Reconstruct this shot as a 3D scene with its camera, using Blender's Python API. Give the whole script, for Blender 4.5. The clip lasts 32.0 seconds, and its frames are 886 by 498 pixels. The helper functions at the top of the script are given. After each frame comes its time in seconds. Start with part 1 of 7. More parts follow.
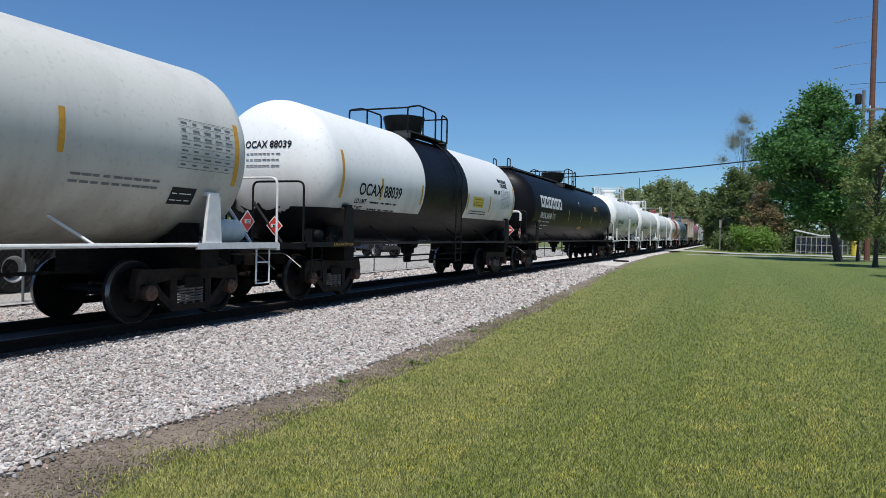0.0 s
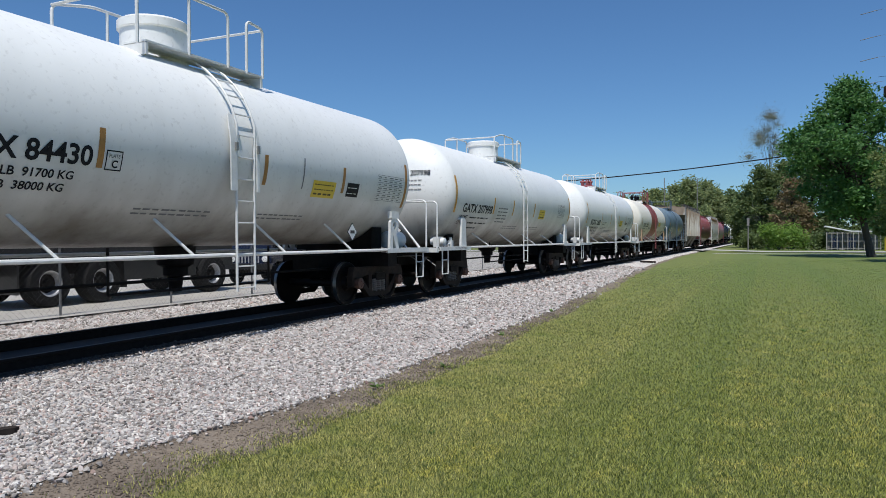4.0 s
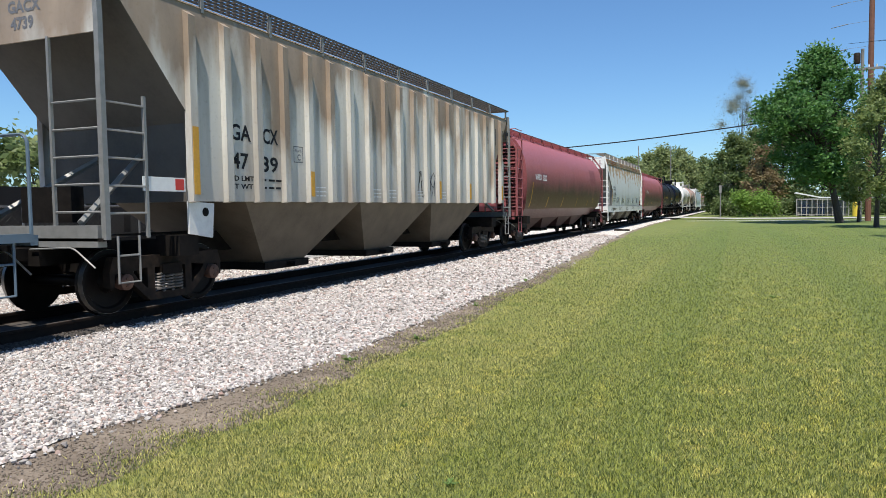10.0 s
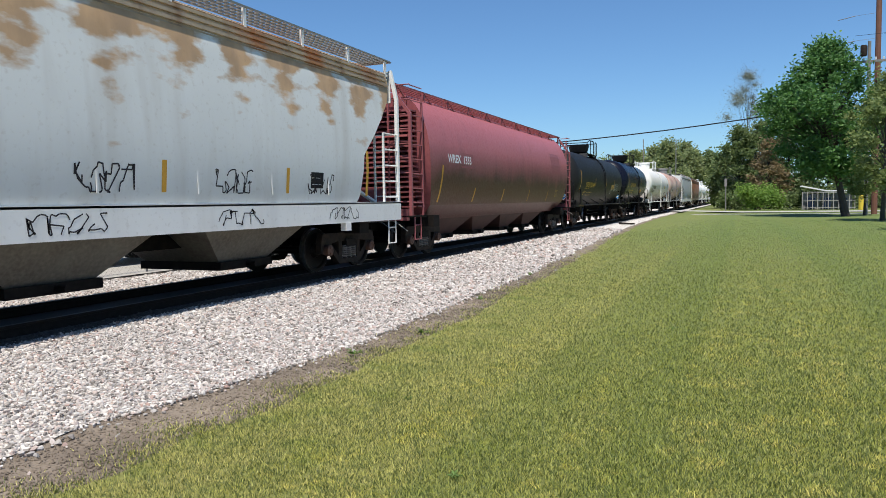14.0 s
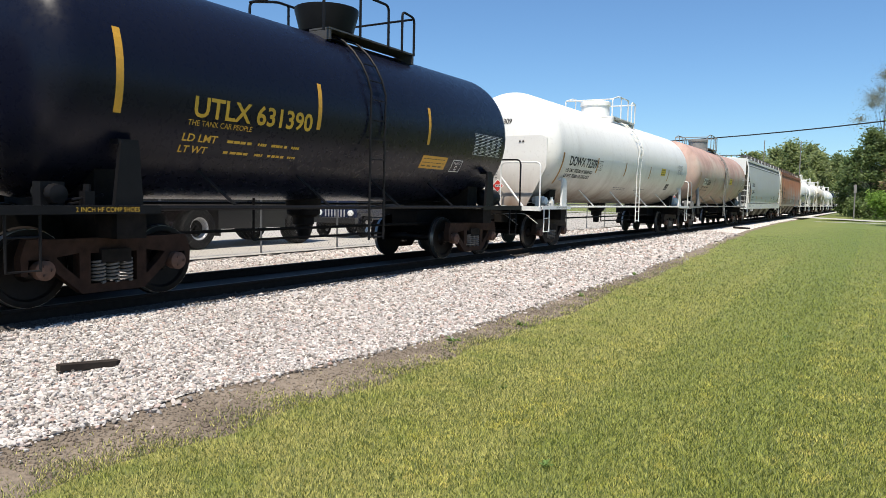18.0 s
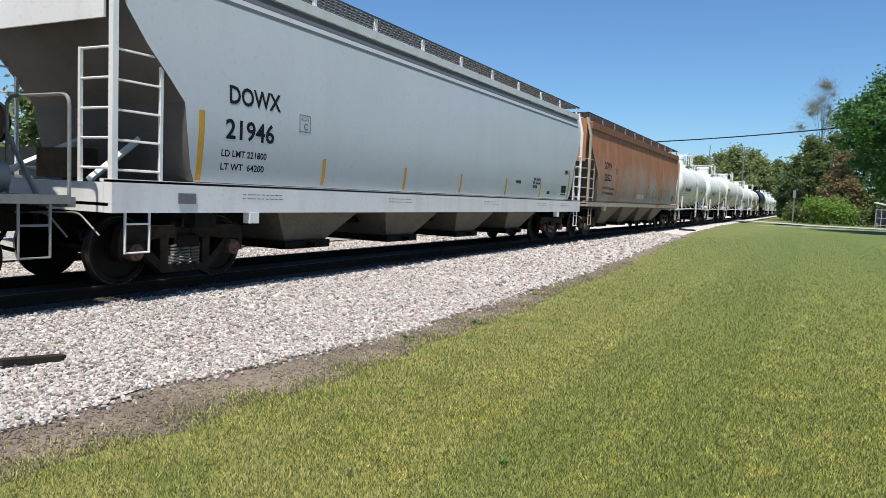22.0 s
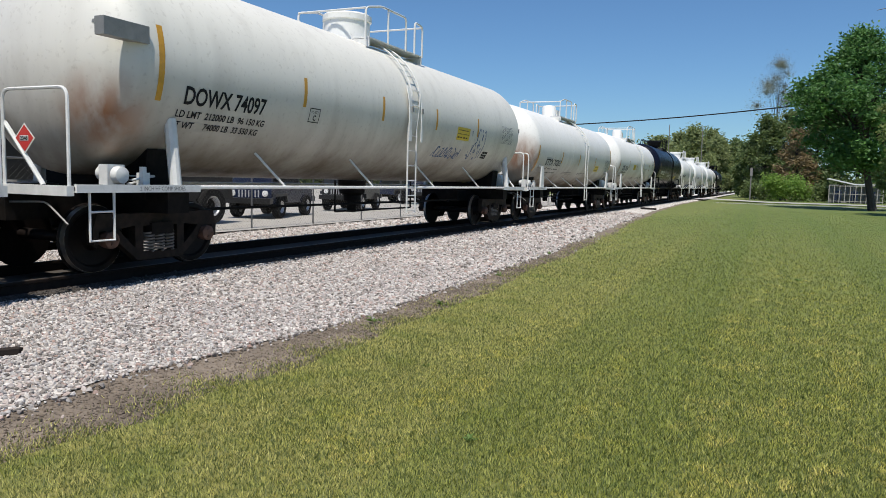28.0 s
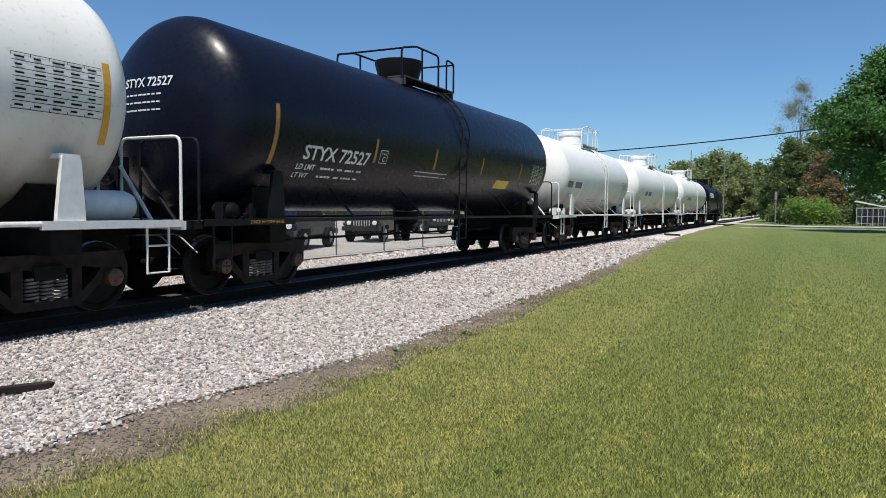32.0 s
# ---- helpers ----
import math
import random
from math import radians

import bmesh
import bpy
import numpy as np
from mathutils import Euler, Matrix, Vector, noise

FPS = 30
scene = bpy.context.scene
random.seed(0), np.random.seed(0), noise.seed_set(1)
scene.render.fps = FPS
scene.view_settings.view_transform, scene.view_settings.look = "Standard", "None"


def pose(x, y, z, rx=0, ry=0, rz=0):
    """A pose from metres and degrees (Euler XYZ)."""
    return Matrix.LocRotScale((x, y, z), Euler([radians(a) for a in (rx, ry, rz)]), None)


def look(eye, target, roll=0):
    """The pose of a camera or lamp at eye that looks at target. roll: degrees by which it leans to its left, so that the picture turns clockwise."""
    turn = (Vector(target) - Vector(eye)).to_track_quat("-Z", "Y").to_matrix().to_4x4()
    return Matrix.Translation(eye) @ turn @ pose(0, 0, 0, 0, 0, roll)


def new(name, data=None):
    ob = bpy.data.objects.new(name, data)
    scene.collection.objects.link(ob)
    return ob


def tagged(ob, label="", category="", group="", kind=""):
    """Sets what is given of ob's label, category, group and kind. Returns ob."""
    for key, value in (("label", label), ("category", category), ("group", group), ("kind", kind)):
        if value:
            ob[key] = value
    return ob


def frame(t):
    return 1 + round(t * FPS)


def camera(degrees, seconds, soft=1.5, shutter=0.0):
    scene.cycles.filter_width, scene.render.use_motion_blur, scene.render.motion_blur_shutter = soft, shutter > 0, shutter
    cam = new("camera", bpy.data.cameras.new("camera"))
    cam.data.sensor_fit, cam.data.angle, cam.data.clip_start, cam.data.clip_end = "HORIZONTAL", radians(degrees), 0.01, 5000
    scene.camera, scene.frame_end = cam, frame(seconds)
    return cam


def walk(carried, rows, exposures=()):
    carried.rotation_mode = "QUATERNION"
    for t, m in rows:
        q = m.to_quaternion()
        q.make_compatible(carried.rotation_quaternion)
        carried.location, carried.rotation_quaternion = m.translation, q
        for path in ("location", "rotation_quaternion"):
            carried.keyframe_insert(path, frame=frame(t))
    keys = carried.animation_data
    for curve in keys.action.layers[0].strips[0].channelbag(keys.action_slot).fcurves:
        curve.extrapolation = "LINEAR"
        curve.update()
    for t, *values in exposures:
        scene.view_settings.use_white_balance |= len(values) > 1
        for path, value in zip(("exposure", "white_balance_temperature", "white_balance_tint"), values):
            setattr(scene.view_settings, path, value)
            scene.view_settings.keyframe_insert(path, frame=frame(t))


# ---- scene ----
FIELD, SECONDS = 63.96, 32.0
cam = camera(FIELD, SECONDS, soft=0.75)
# seconds, eye x y z, yaw, pitch, lean to the right
ROWS = [
    (0, -0.006, 0.064, 1.676, 22.47, -1.29, -1.21),
    (0.5, -0.005, 0.055, 1.674, 23.14, -1.72, -1.36),
    (1, -0.005, 0.064, 1.676, 23.05, -1.63, -1.78),
    (1.5, -0.003, 0.058, 1.675, 23.17, -1.34, -1.23),
    (2, -0.004, 0.04, 1.666, 23.09, -1.32, -0.85),
    (2.5, -0.016, -0.005, 1.661, 23.35, -1.39, -1.06),
    (3, -0.019, -0.037, 1.655, 23.84, -0.87, -0.14),
    (3.5, -0.018, -0.032, 1.651, 22.85, -1.71, -1.01),
    (4, -0.021, -0.023, 1.659, 24.44, -0.84, 0.24),
    (4.5, -0.021, 0, 1.664, 20.5, -1.24, -0.58),
    (6.5, -0, 0.064, 1.674, 23.1, -3.5, 0.3),
    (7, -0.003, 0.066, 1.672, 22.57, -4.18, 0.91),
    (7.5, -0.002, 0.067, 1.674, 22.71, -4.53, 0.87),
    (8, -0.004, 0.064, 1.673, 22.4, -4.46, 1.45),
    (8.5, -0.008, 0.06, 1.674, 22.39, -3.68, 1.86),
    (9, -0.006, 0.054, 1.672, 22.35, -4.02, 1.51),
    (9.5, -0.007, 0.065, 1.675, 23.04, -3.37, 1.83),
    (10, -0.004, 0.064, 1.674, 22.54, -3.28, 0.81),
    (10.5, -0, 0.07, 1.673, 23.22, -3.44, 0.95),
    (11, -0.002, 0.063, 1.68, 25.86, -3.8, -0.45),
    (11.5, 0.004, 0.081, 1.681, 25.77, -2.27, 1.15),
    (12, 0.003, 0.059, 1.677, 25.37, -1.37, 0.55),
    (12.5, 0.002, 0.061, 1.677, 25.34, -2.12, 0.62),
    (13, -0.003, 0.07, 1.676, 23.8, -2.09, -0.04),
    (13.5, -0.002, 0.042, 1.664, 22.33, -3.75, 0.84),
    (14, 0.002, 0.057, 1.673, 22.91, -3.78, 0.87),
    (14.5, 0.014, 0.097, 1.681, 24.68, -4.42, -0.64),
    (16.5, 0.016, 0.007, 1.632, 27.24, -5, -0.54),
    (17, 0.023, -0.003, 1.633, 30.6, -4.49, -0.4),
    (17.5, 0.029, -0.017, 1.635, 32.38, -4.51, -0.66),
    (18, 0.034, -0.007, 1.634, 31.17, -4.22, -1.26),
    (18.5, 0.027, -0.001, 1.647, 27.23, -4.17, -0.95),
    (19, 0.018, -0.02, 1.65, 27.03, -3.31, -0.14),
    (19.5, 0, -0.041, 1.645, 27.91, -2.67, -0.61),
    (20, 0.008, -0.048, 1.644, 28.65, -1.41, -1.14),
    (20.5, 0.019, -0.031, 1.624, 26.86, -4.65, -0.9),
    (21, 0.009, -0.047, 1.631, 25.79, -5.4, -0.96),
    (21.5, -0.002, -0.042, 1.63, 26.55, -4.84, -1.09),
    (22, -0.015, -0.048, 1.635, 27.25, -4.34, -2.48),
    (22.5, -0.006, -0.041, 1.635, 26.41, -3.8, -1.71),
    (23, -0.002, -0.035, 1.628, 25.09, -4.23, -1.02),
    (23.5, -0.001, -0.052, 1.626, 25.65, -4.09, -1.16),
    (24, -0.001, -0.048, 1.626, 24.81, -4.14, -1.01),
    (24.5, 0.001, -0.047, 1.629, 24.92, -4.86, -0.6),
    (26.5, -0.002, -0.052, 1.626, 24.98, -5.02, -0.83),
    (27, 0.003, -0.048, 1.629, 24.57, -4.84, -0.78),
    (27.5, 0.001, -0.048, 1.633, 24.04, -4.82, -0.64),
    (28, 0.005, -0.051, 1.625, 24.39, -5.59, -1.52),
    (28.5, -0.002, -0.047, 1.621, 23.86, -5.3, -1.92),
    (29, -0.007, -0.058, 1.619, 23.54, -5.34, -1.46),
    (29.5, -0.004, -0.072, 1.615, 23.45, -5.16, -1.28),
    (30, -0.005, -0.064, 1.619, 23.51, -4.86, -0.81),
    (30.5, -0.003, -0.081, 1.617, 24.86, -4.14, -1.48),
    (31, -0.005, -0.066, 1.625, 24.1, -3.42, -0.84),
    (31.5, -0.004, -0.072, 1.623, 24.83, -2.91, -0.08),
    (32, -0.003, -0.075, 1.626, 26.23, -3.23, -0.48),
]


def view(x, y, z, yaw, pitch, lean):
    a, b = radians(yaw), radians(pitch)
    way = Vector((-math.sin(a) * math.cos(b), math.cos(a) * math.cos(b), math.sin(b)))
    eye = Vector((x, y, z))
    return look(eye, eye + way, -lean)


# the clip's camera opens and closes a little as bright cars pass, and is a little cooler at first
EXPOSURES = [(0, -0.05, 6150, 10), (1, 0.08, 6150, 10), (2, 0.35, 6150, 10), (3, 0.32, 6150, 10), (4, -0.12, 6150, 10), (7, -0.1, 6350, 10), (8, 0.15, 6500, 10), (9, 0.28, 6500, 10), (10, 0.42, 6500, 10), (12, 0.42, 6500, 10), (13, 0.45, 6500, 10), (14, 0.30, 6500, 10), (17, 0.45, 6900, 10), (18, 0.5, 6800, 10), (19, 0.12, 6550, 10), (20, 0.04, 6500, 10), (21, 0.35, 6500, 10), (22, 0.32, 6500, 10), (23, 0.22, 6550, 10), (24, 0.40, 6700, 10), (27, 0.02, 6500, 10), (28, 0.02, 6500, 10), (29, 0.12, 6500, 10), (30, 0.06, 6500, 10), (31, 0.0, 6500, 10), (32, 0.14, 6500, 10)]
walk(cam, [(t, view(*row)) for t, *row in ROWS], EXPOSURES)

# ---- light ----
SUN = Vector((0.12, -0.44, 1.0)).normalized()
world = bpy.data.worlds.new("world")
scene.world = world
world.use_nodes = True
wn = world.node_tree.nodes
sky = wn.new("ShaderNodeTexSky")
sky.sky_type, sky.sun_disc = "NISHITA", False
sky.sun_elevation = math.asin(SUN.z)
sky.sun_rotation = math.atan2(SUN.x, SUN.y)
sky.air_density, sky.dust_density, sky.ozone_density, sky.altitude = 1.0, 0.4, 3.0, 200
wn["Background"].inputs["Strength"].default_value = 0.088
tint = wn.new("ShaderNodeMix")
tint.data_type, tint.blend_type = "RGBA", "MULTIPLY"
tint.inputs[0].default_value, tint.inputs[7].default_value = 1.0, (0.735, 1.0, 1.22, 1)
world.node_tree.links.new(sky.outputs[0], tint.inputs[6])
world.node_tree.links.new(tint.outputs[2], wn["Background"].inputs["Color"])
sun = new("sun", bpy.data.lights.new("sun", "SUN"))
sun.data.energy, sun.data.angle, sun.data.color = 5.0, radians(0.53), (1.0, 0.945, 0.85)
sun.matrix_world = look(SUN * 60, (0, 0, 0))
scene.view_settings.exposure = 0.0

# ---- materials ----


def nodes_of(mat):
    mat.use_nodes = True
    n = mat.node_tree.nodes
    return n, mat.node_tree.links, n["Principled BSDF"]


def socket_noise(n, l, scale, detail=4, stretch=(1, 1, 1), space="Object"):
    tc, mp, tx = n.new("ShaderNodeTexCoord"), n.new("ShaderNodeMapping"), n.new("ShaderNodeTexNoise")
    mp.inputs["Scale"].default_value = stretch
    tx.inputs["Scale"].default_value, tx.inputs["Detail"].default_value = scale, detail
    l.new(tc.outputs[space], mp.inputs[0])
    l.new(mp.outputs[0], tx.inputs["Vector"])
    return tx.outputs["Fac"]


def ramp(n, l, fac, lo, hi, a=(0, 0, 0, 1), b=(1, 1, 1, 1)):
    r = n.new("ShaderNodeValToRGB")
    r.color_ramp.elements[0].position, r.color_ramp.elements[1].position = lo, hi
    r.color_ramp.elements[0].color, r.color_ramp.elements[1].color = a, b
    l.new(fac, r.inputs[0])
    return r.outputs[0]


def mix(n, l, fac, a, b, mode="MIX"):
    m = n.new("ShaderNodeMix")
    m.data_type, m.blend_type = "RGBA", mode
    for value, i in ((fac, 0), (a, 6), (b, 7)):
        if isinstance(value, (int, float)):
            m.inputs[i].default_value = value
        elif isinstance(value, tuple):
            m.inputs[i].default_value = (*value[:3], 1)
        else:
            l.new(value, m.inputs[i])
    return m.outputs[2]


def bump(n, l, shader, fac, strength, distance):
    b = n.new("ShaderNodeBump")
    b.inputs["Strength"].default_value, b.inputs["Distance"].default_value = strength, distance
    l.new(fac, b.inputs["Height"])
    l.new(b.outputs[0], shader.inputs["Normal"])


def times_(n, l, a, b):
    m = n.new("ShaderNodeMath")
    m.operation = "MULTIPLY"
    for i, v in enumerate((a, b)):
        if isinstance(v, (int, float)):
            m.inputs[i].default_value = v
        else:
            l.new(v, m.inputs[i])
    return m.outputs[0]


def plain(name, color, rough=0.6, metal=0.0, vary=0.25, scale=6.0, relief=0.15, second=None):
    """A surface with grain at two scales."""
    mat = bpy.data.materials.new(name)
    n, l, p = nodes_of(mat)
    f1, f2 = socket_noise(n, l, scale, 5), socket_noise(n, l, scale * 9, 3)
    dark = tuple(c * (1 - vary) for c in color)
    c = mix(n, l, ramp(n, l, f1, 0.3, 0.7), dark, second or color)
    c = mix(n, l, times_(n, l, ramp(n, l, f2, 0.35, 0.75), 0.5), c, color)
    l.new(c, p.inputs["Base Color"])
    p.inputs["Roughness"].default_value, p.inputs["Metallic"].default_value = rough, metal
    if max(color) < 0.06 and rough > 0.4:
        p.inputs["Specular IOR Level"].default_value = 0.12
    bump(n, l, p, f2, relief, 0.01)
    return mat


def paint(name, color, rough=0.35, dirt=(0.12, 0.085, 0.055), grime_shade=0.35, low=None, streaks=0.25, rust=None, rust_amount=0.0, zone=None, spots=(), spot_rust=(0.30, 0.13, 0.06), gloss=0.5):
    """Car paint: faded patches, streaks that run down, rust; low on the sides splashed dirt and painted-in shade."""
    mat = bpy.data.materials.new(name)
    n, l, p = nodes_of(mat)
    broad, fine = socket_noise(n, l, 0.55, 4), socket_noise(n, l, 14, 4)
    run = socket_noise(n, l, 2.2, 5, (1, 1, 0.12))
    c = mix(n, l, times_(n, l, ramp(n, l, broad, 0.35, 0.7), 0.35), color, tuple(v * 0.86 for v in color))
    c = mix(n, l, times_(n, l, ramp(n, l, run, 0.5, 0.72), streaks), c, dirt)
    # low zone: road dirt, plus underside shade coloured in on pale and red cars
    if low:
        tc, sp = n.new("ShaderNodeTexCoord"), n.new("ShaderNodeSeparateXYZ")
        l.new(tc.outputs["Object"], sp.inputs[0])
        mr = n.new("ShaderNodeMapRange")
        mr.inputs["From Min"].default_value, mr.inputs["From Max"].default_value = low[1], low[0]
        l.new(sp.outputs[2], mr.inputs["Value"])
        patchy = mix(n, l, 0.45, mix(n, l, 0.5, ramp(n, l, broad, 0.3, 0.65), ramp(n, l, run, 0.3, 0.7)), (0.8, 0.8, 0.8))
        c = mix(n, l, times_(n, l, times_(n, l, mr.outputs[0], patchy), grime_shade * 2), c, dirt)
    if rust:
        big = socket_noise(n, l, 0.9, 8, (1, 1, 0.55))
        c = mix(n, l, times_(n, l, ramp(n, l, big, 0.62 - 0.3 * rust_amount, 0.78 - 0.3 * rust_amount), 0.85), c, rust)
        c = mix(n, l, times_(n, l, ramp(n, l, run, 0.6, 0.75), 0.5), c, tuple(v * 0.6 for v in rust))
    if zone:
        # second tone on the upper part (rust, pink, the blue's painted sheen), ragged lower limit
        lo, hi, tone, cover, grain, pitch, tallness, soft = (*zone, 0.0)[:8]
        tc, sp, mr = n.new("ShaderNodeTexCoord"), n.new("ShaderNodeSeparateXYZ"), n.new("ShaderNodeMapRange")
        l.new(tc.outputs["Object"], sp.inputs[0])
        mr.inputs["From Min"].default_value, mr.inputs["From Max"].default_value = lo, hi
        l.new(sp.outputs[2], mr.inputs["Value"])
        blot = times_(n, l, socket_noise(n, l, grain, 8, (1, 1, tallness)), 1.7)
        add = n.new("ShaderNodeMath")
        add.operation = "ADD"
        l.new(mr.outputs[0], add.inputs[0])
        l.new(blot, add.inputs[1])
        total = add.outputs[0]
        if pitch:
            # the patches follow the frames inside the shell
            beat, half_beat, more = n.new("ShaderNodeMath"), n.new("ShaderNodeMath"), n.new("ShaderNodeMath")
            half_beat.operation, half_beat.inputs[1].default_value = "MULTIPLY", 2 * math.pi / pitch
            beat.operation, more.operation, more.inputs[1].default_value = "SINE", "MULTIPLY_ADD", 0.22
            l.new(sp.outputs[1], half_beat.inputs[0])
            l.new(half_beat.outputs[0], beat.inputs[0])
            l.new(beat.outputs[0], more.inputs[0])
            l.new(total, more.inputs[2])
            total = more.outputs[0]
        mask = ramp(n, l, times_(n, l, total, 0.5), 0.88 - soft - cover / 2, 1.0 + soft / 2 - cover / 2)
        shade = mix(n, l, ramp(n, l, socket_noise(n, l, 2.5, 6, (1, 1, 0.4)), 0.3, 0.7), tone, tuple(v * 0.62 for v in tone))
        c = mix(n, l, times_(n, l, mask, 0.92), c, shade)
    for sx, sy, sz, sr in spots:
        tc, off, ln = n.new("ShaderNodeTexCoord"), n.new("ShaderNodeVectorMath"), n.new("ShaderNodeVectorMath")
        off.operation, ln.operation = "SUBTRACT", "LENGTH"
        off.inputs[1].default_value = (sx, sy, sz)
        l.new(tc.outputs["Object"], off.inputs[0])
        l.new(off.outputs[0], ln.inputs[0])
        mr = n.new("ShaderNodeMapRange")
        mr.inputs["From Min"].default_value, mr.inputs["From Max"].default_value = sr, 0.15 * sr
        l.new(ln.outputs["Value"], mr.inputs["Value"])
        c = mix(n, l, times_(n, l, mr.outputs[0], ramp(n, l, socket_noise(n, l, 3.5, 6, (1, 1, 0.5)), 0.3, 0.6)), c, spot_rust)
    c = mix(n, l, times_(n, l, ramp(n, l, fine, 0.58, 0.8), 0.25), c, dirt)
    l.new(c, p.inputs["Base Color"])
    l.new(ramp(n, l, fine, 0.2, 0.9, (rough * 0.8,) * 3 + (1,), (min(1, rough * 1.5),) * 3 + (1,)), p.inputs["Roughness"])
    p.inputs["Specular IOR Level"].default_value = gloss
    bump(n, l, p, broad, 0.08, 0.03)
    return mat


M = {}
M["white"] = paint("white_paint", (0.80, 0.80, 0.78), 0.38, (0.11, 0.085, 0.06), low=(0.9, 2.8), grime_shade=0.73, streaks=0.06)
M["cream"] = paint("cream_paint", (0.76, 0.72, 0.63), 0.42, (0.22, 0.135, 0.06), low=(1.0, 2.8), grime_shade=0.68, streaks=0.14)
M["grey_tank"] = paint("dull_white_paint", (0.64, 0.63, 0.58), 0.45, (0.10, 0.08, 0.055), low=(1.0, 2.9), grime_shade=0.62, streaks=0.14)
M["dusty_white"] = paint("dusty_white_paint", (0.74, 0.73, 0.70), 0.42, (0.16, 0.10, 0.06), low=(1.0, 2.6), grime_shade=0.72, streaks=0.10)
M["black"] = paint("black_paint", (0.0055, 0.0055, 0.0075), 0.38, (0.018, 0.015, 0.013), low=(1.15, 2.4), grime_shade=0.12, streaks=0.10, gloss=0.12)
M["dull_black"] = paint("weathered_black_paint", (0.0095, 0.0098, 0.0100), 0.5, (0.055, 0.052, 0.048), low=(1.0, 2.3), grime_shade=0.08, streaks=0.28, gloss=0.25)
M["navy"] = paint("blue_black_paint", (0.0055, 0.0070, 0.0165), 0.27, (0.016, 0.014, 0.013), low=(1.15, 2.4), grime_shade=0.15, streaks=0.08, gloss=0.18)
# the paler upper tone is sky sheen put into the blue paint's colour
M["blue"] = paint("slate_blue_paint", (0.070, 0.112, 0.150), 0.34, (0.06, 0.06, 0.06), low=(1.15, 2.6), grime_shade=0.35, streaks=0.12, zone=(2.3, 4.6, (0.27, 0.34, 0.39), 0.36, 0.35, 0, 1.0, 0.2))
M["pink"] = paint("faded_pink_paint", (0.55, 0.48, 0.41), 0.6, (0.20, 0.14, 0.095), low=(1.1, 3.7), grime_shade=0.72, streaks=0.16, zone=(0.9, 4.8, (0.50, 0.315, 0.265), 0.52, 0.5, 0, 1.0, 0.06))
M["band_red"] = paint("oxide_red_band", (0.23, 0.05, 0.038), 0.45, streaks=0.15)
# the red's low zone holds dirt and the shade below its bulging sides
M["red"] = paint("oxide_red_paint", (0.38, 0.112, 0.118), 0.40, (0.070, 0.017, 0.014), low=(1.8, 3.0), grime_shade=0.95, streaks=0.15)
M["weathered"] = paint("weathered_grey_paint", (0.57, 0.55, 0.50), 0.6, (0.17, 0.125, 0.09), low=(1.0, 2.6), grime_shade=0.3, streaks=0.5, zone=(1.2, 5.4, (0.32, 0.235, 0.165), 0.48, 1.1, 0, 0.35))
M["rusty_grey"] = paint("light_grey_paint", (0.66, 0.67, 0.66), 0.5, (0.26, 0.18, 0.11), streaks=0.22, zone=(2.3, 4.2, (0.56, 0.34, 0.165), 0.33, 1.5, 1.3, 2.6))
M["rust_top"] = paint("rusty_fascia", (0.42, 0.33, 0.24), 0.7, (0.15, 0.07, 0.035), streaks=0.5, rust=(0.36, 0.14, 0.05), rust_amount=0.45)
M["rust_rim"] = paint("rust_brown_fascia", (0.27, 0.105, 0.055), 0.7, (0.10, 0.05, 0.03), streaks=0.4)
M["hopper_white"] = paint("pale_grey_paint", (0.53, 0.56, 0.58), 0.32, (0.25, 0.2, 0.15), streaks=0.06)
M["sill_white"] = paint("white_sill_paint", (0.74, 0.74, 0.72), 0.45, (0.2, 0.14, 0.09), streaks=0.15)
M["fascia_grey"] = paint("dark_grey_fascia", (0.11, 0.113, 0.115), 0.5, streaks=0.1)
M["orange"] = paint("rusted_orange_paint", (0.33, 0.32, 0.285), 0.65, (0.17, 0.12, 0.085), streaks=0.2, zone=(1.2, 3.9, (0.45, 0.165, 0.065), 0.56, 0.42, 0, 1.2, 0.14))
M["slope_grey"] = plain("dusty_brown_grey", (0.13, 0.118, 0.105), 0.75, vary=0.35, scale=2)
# the next two chute colours are darkened for the shade under the hoppers
M["chute"] = plain("dusty_shaded_chute_steel", (0.125, 0.10, 0.072), 0.75, vary=0.4, scale=2.5)
M["chute_pale"] = plain("dusty_shaded_pale_chute_paint", (0.19, 0.175, 0.145), 0.7, vary=0.4, scale=2.0, second=(0.075, 0.06, 0.045))
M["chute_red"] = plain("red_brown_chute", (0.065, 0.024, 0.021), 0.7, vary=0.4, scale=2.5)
M["frame_steel"] = plain("brown_cast_steel", (0.020, 0.016, 0.0135), 0.7, vary=0.5, scale=9, second=(0.034, 0.024, 0.018))
M["under"] = plain("grimy_underframe_steel", (0.008, 0.007, 0.0065), 0.75, vary=0.45, scale=8, second=(0.015, 0.012, 0.010))
M["truck_rust"] = plain("rusty_truck_steel", (0.042, 0.023, 0.016), 0.8, vary=0.6, scale=9)
M["cap_rust"] = plain("rusty_bearing_steel", (0.13, 0.065, 0.042), 0.75, vary=0.5, scale=14)
M["spring"] = plain("dusty_spring_steel", (0.17, 0.15, 0.13), 0.6, vary=0.4, scale=12)
M["wheel"] = plain("dark_wheel_steel", (0.013, 0.010, 0.009), 0.5, 0.0, vary=0.5, scale=7)
M["tread"] = plain("polished_wheel_tread", (0.28, 0.27, 0.26), 0.3, 0.85, vary=0.3, scale=12)
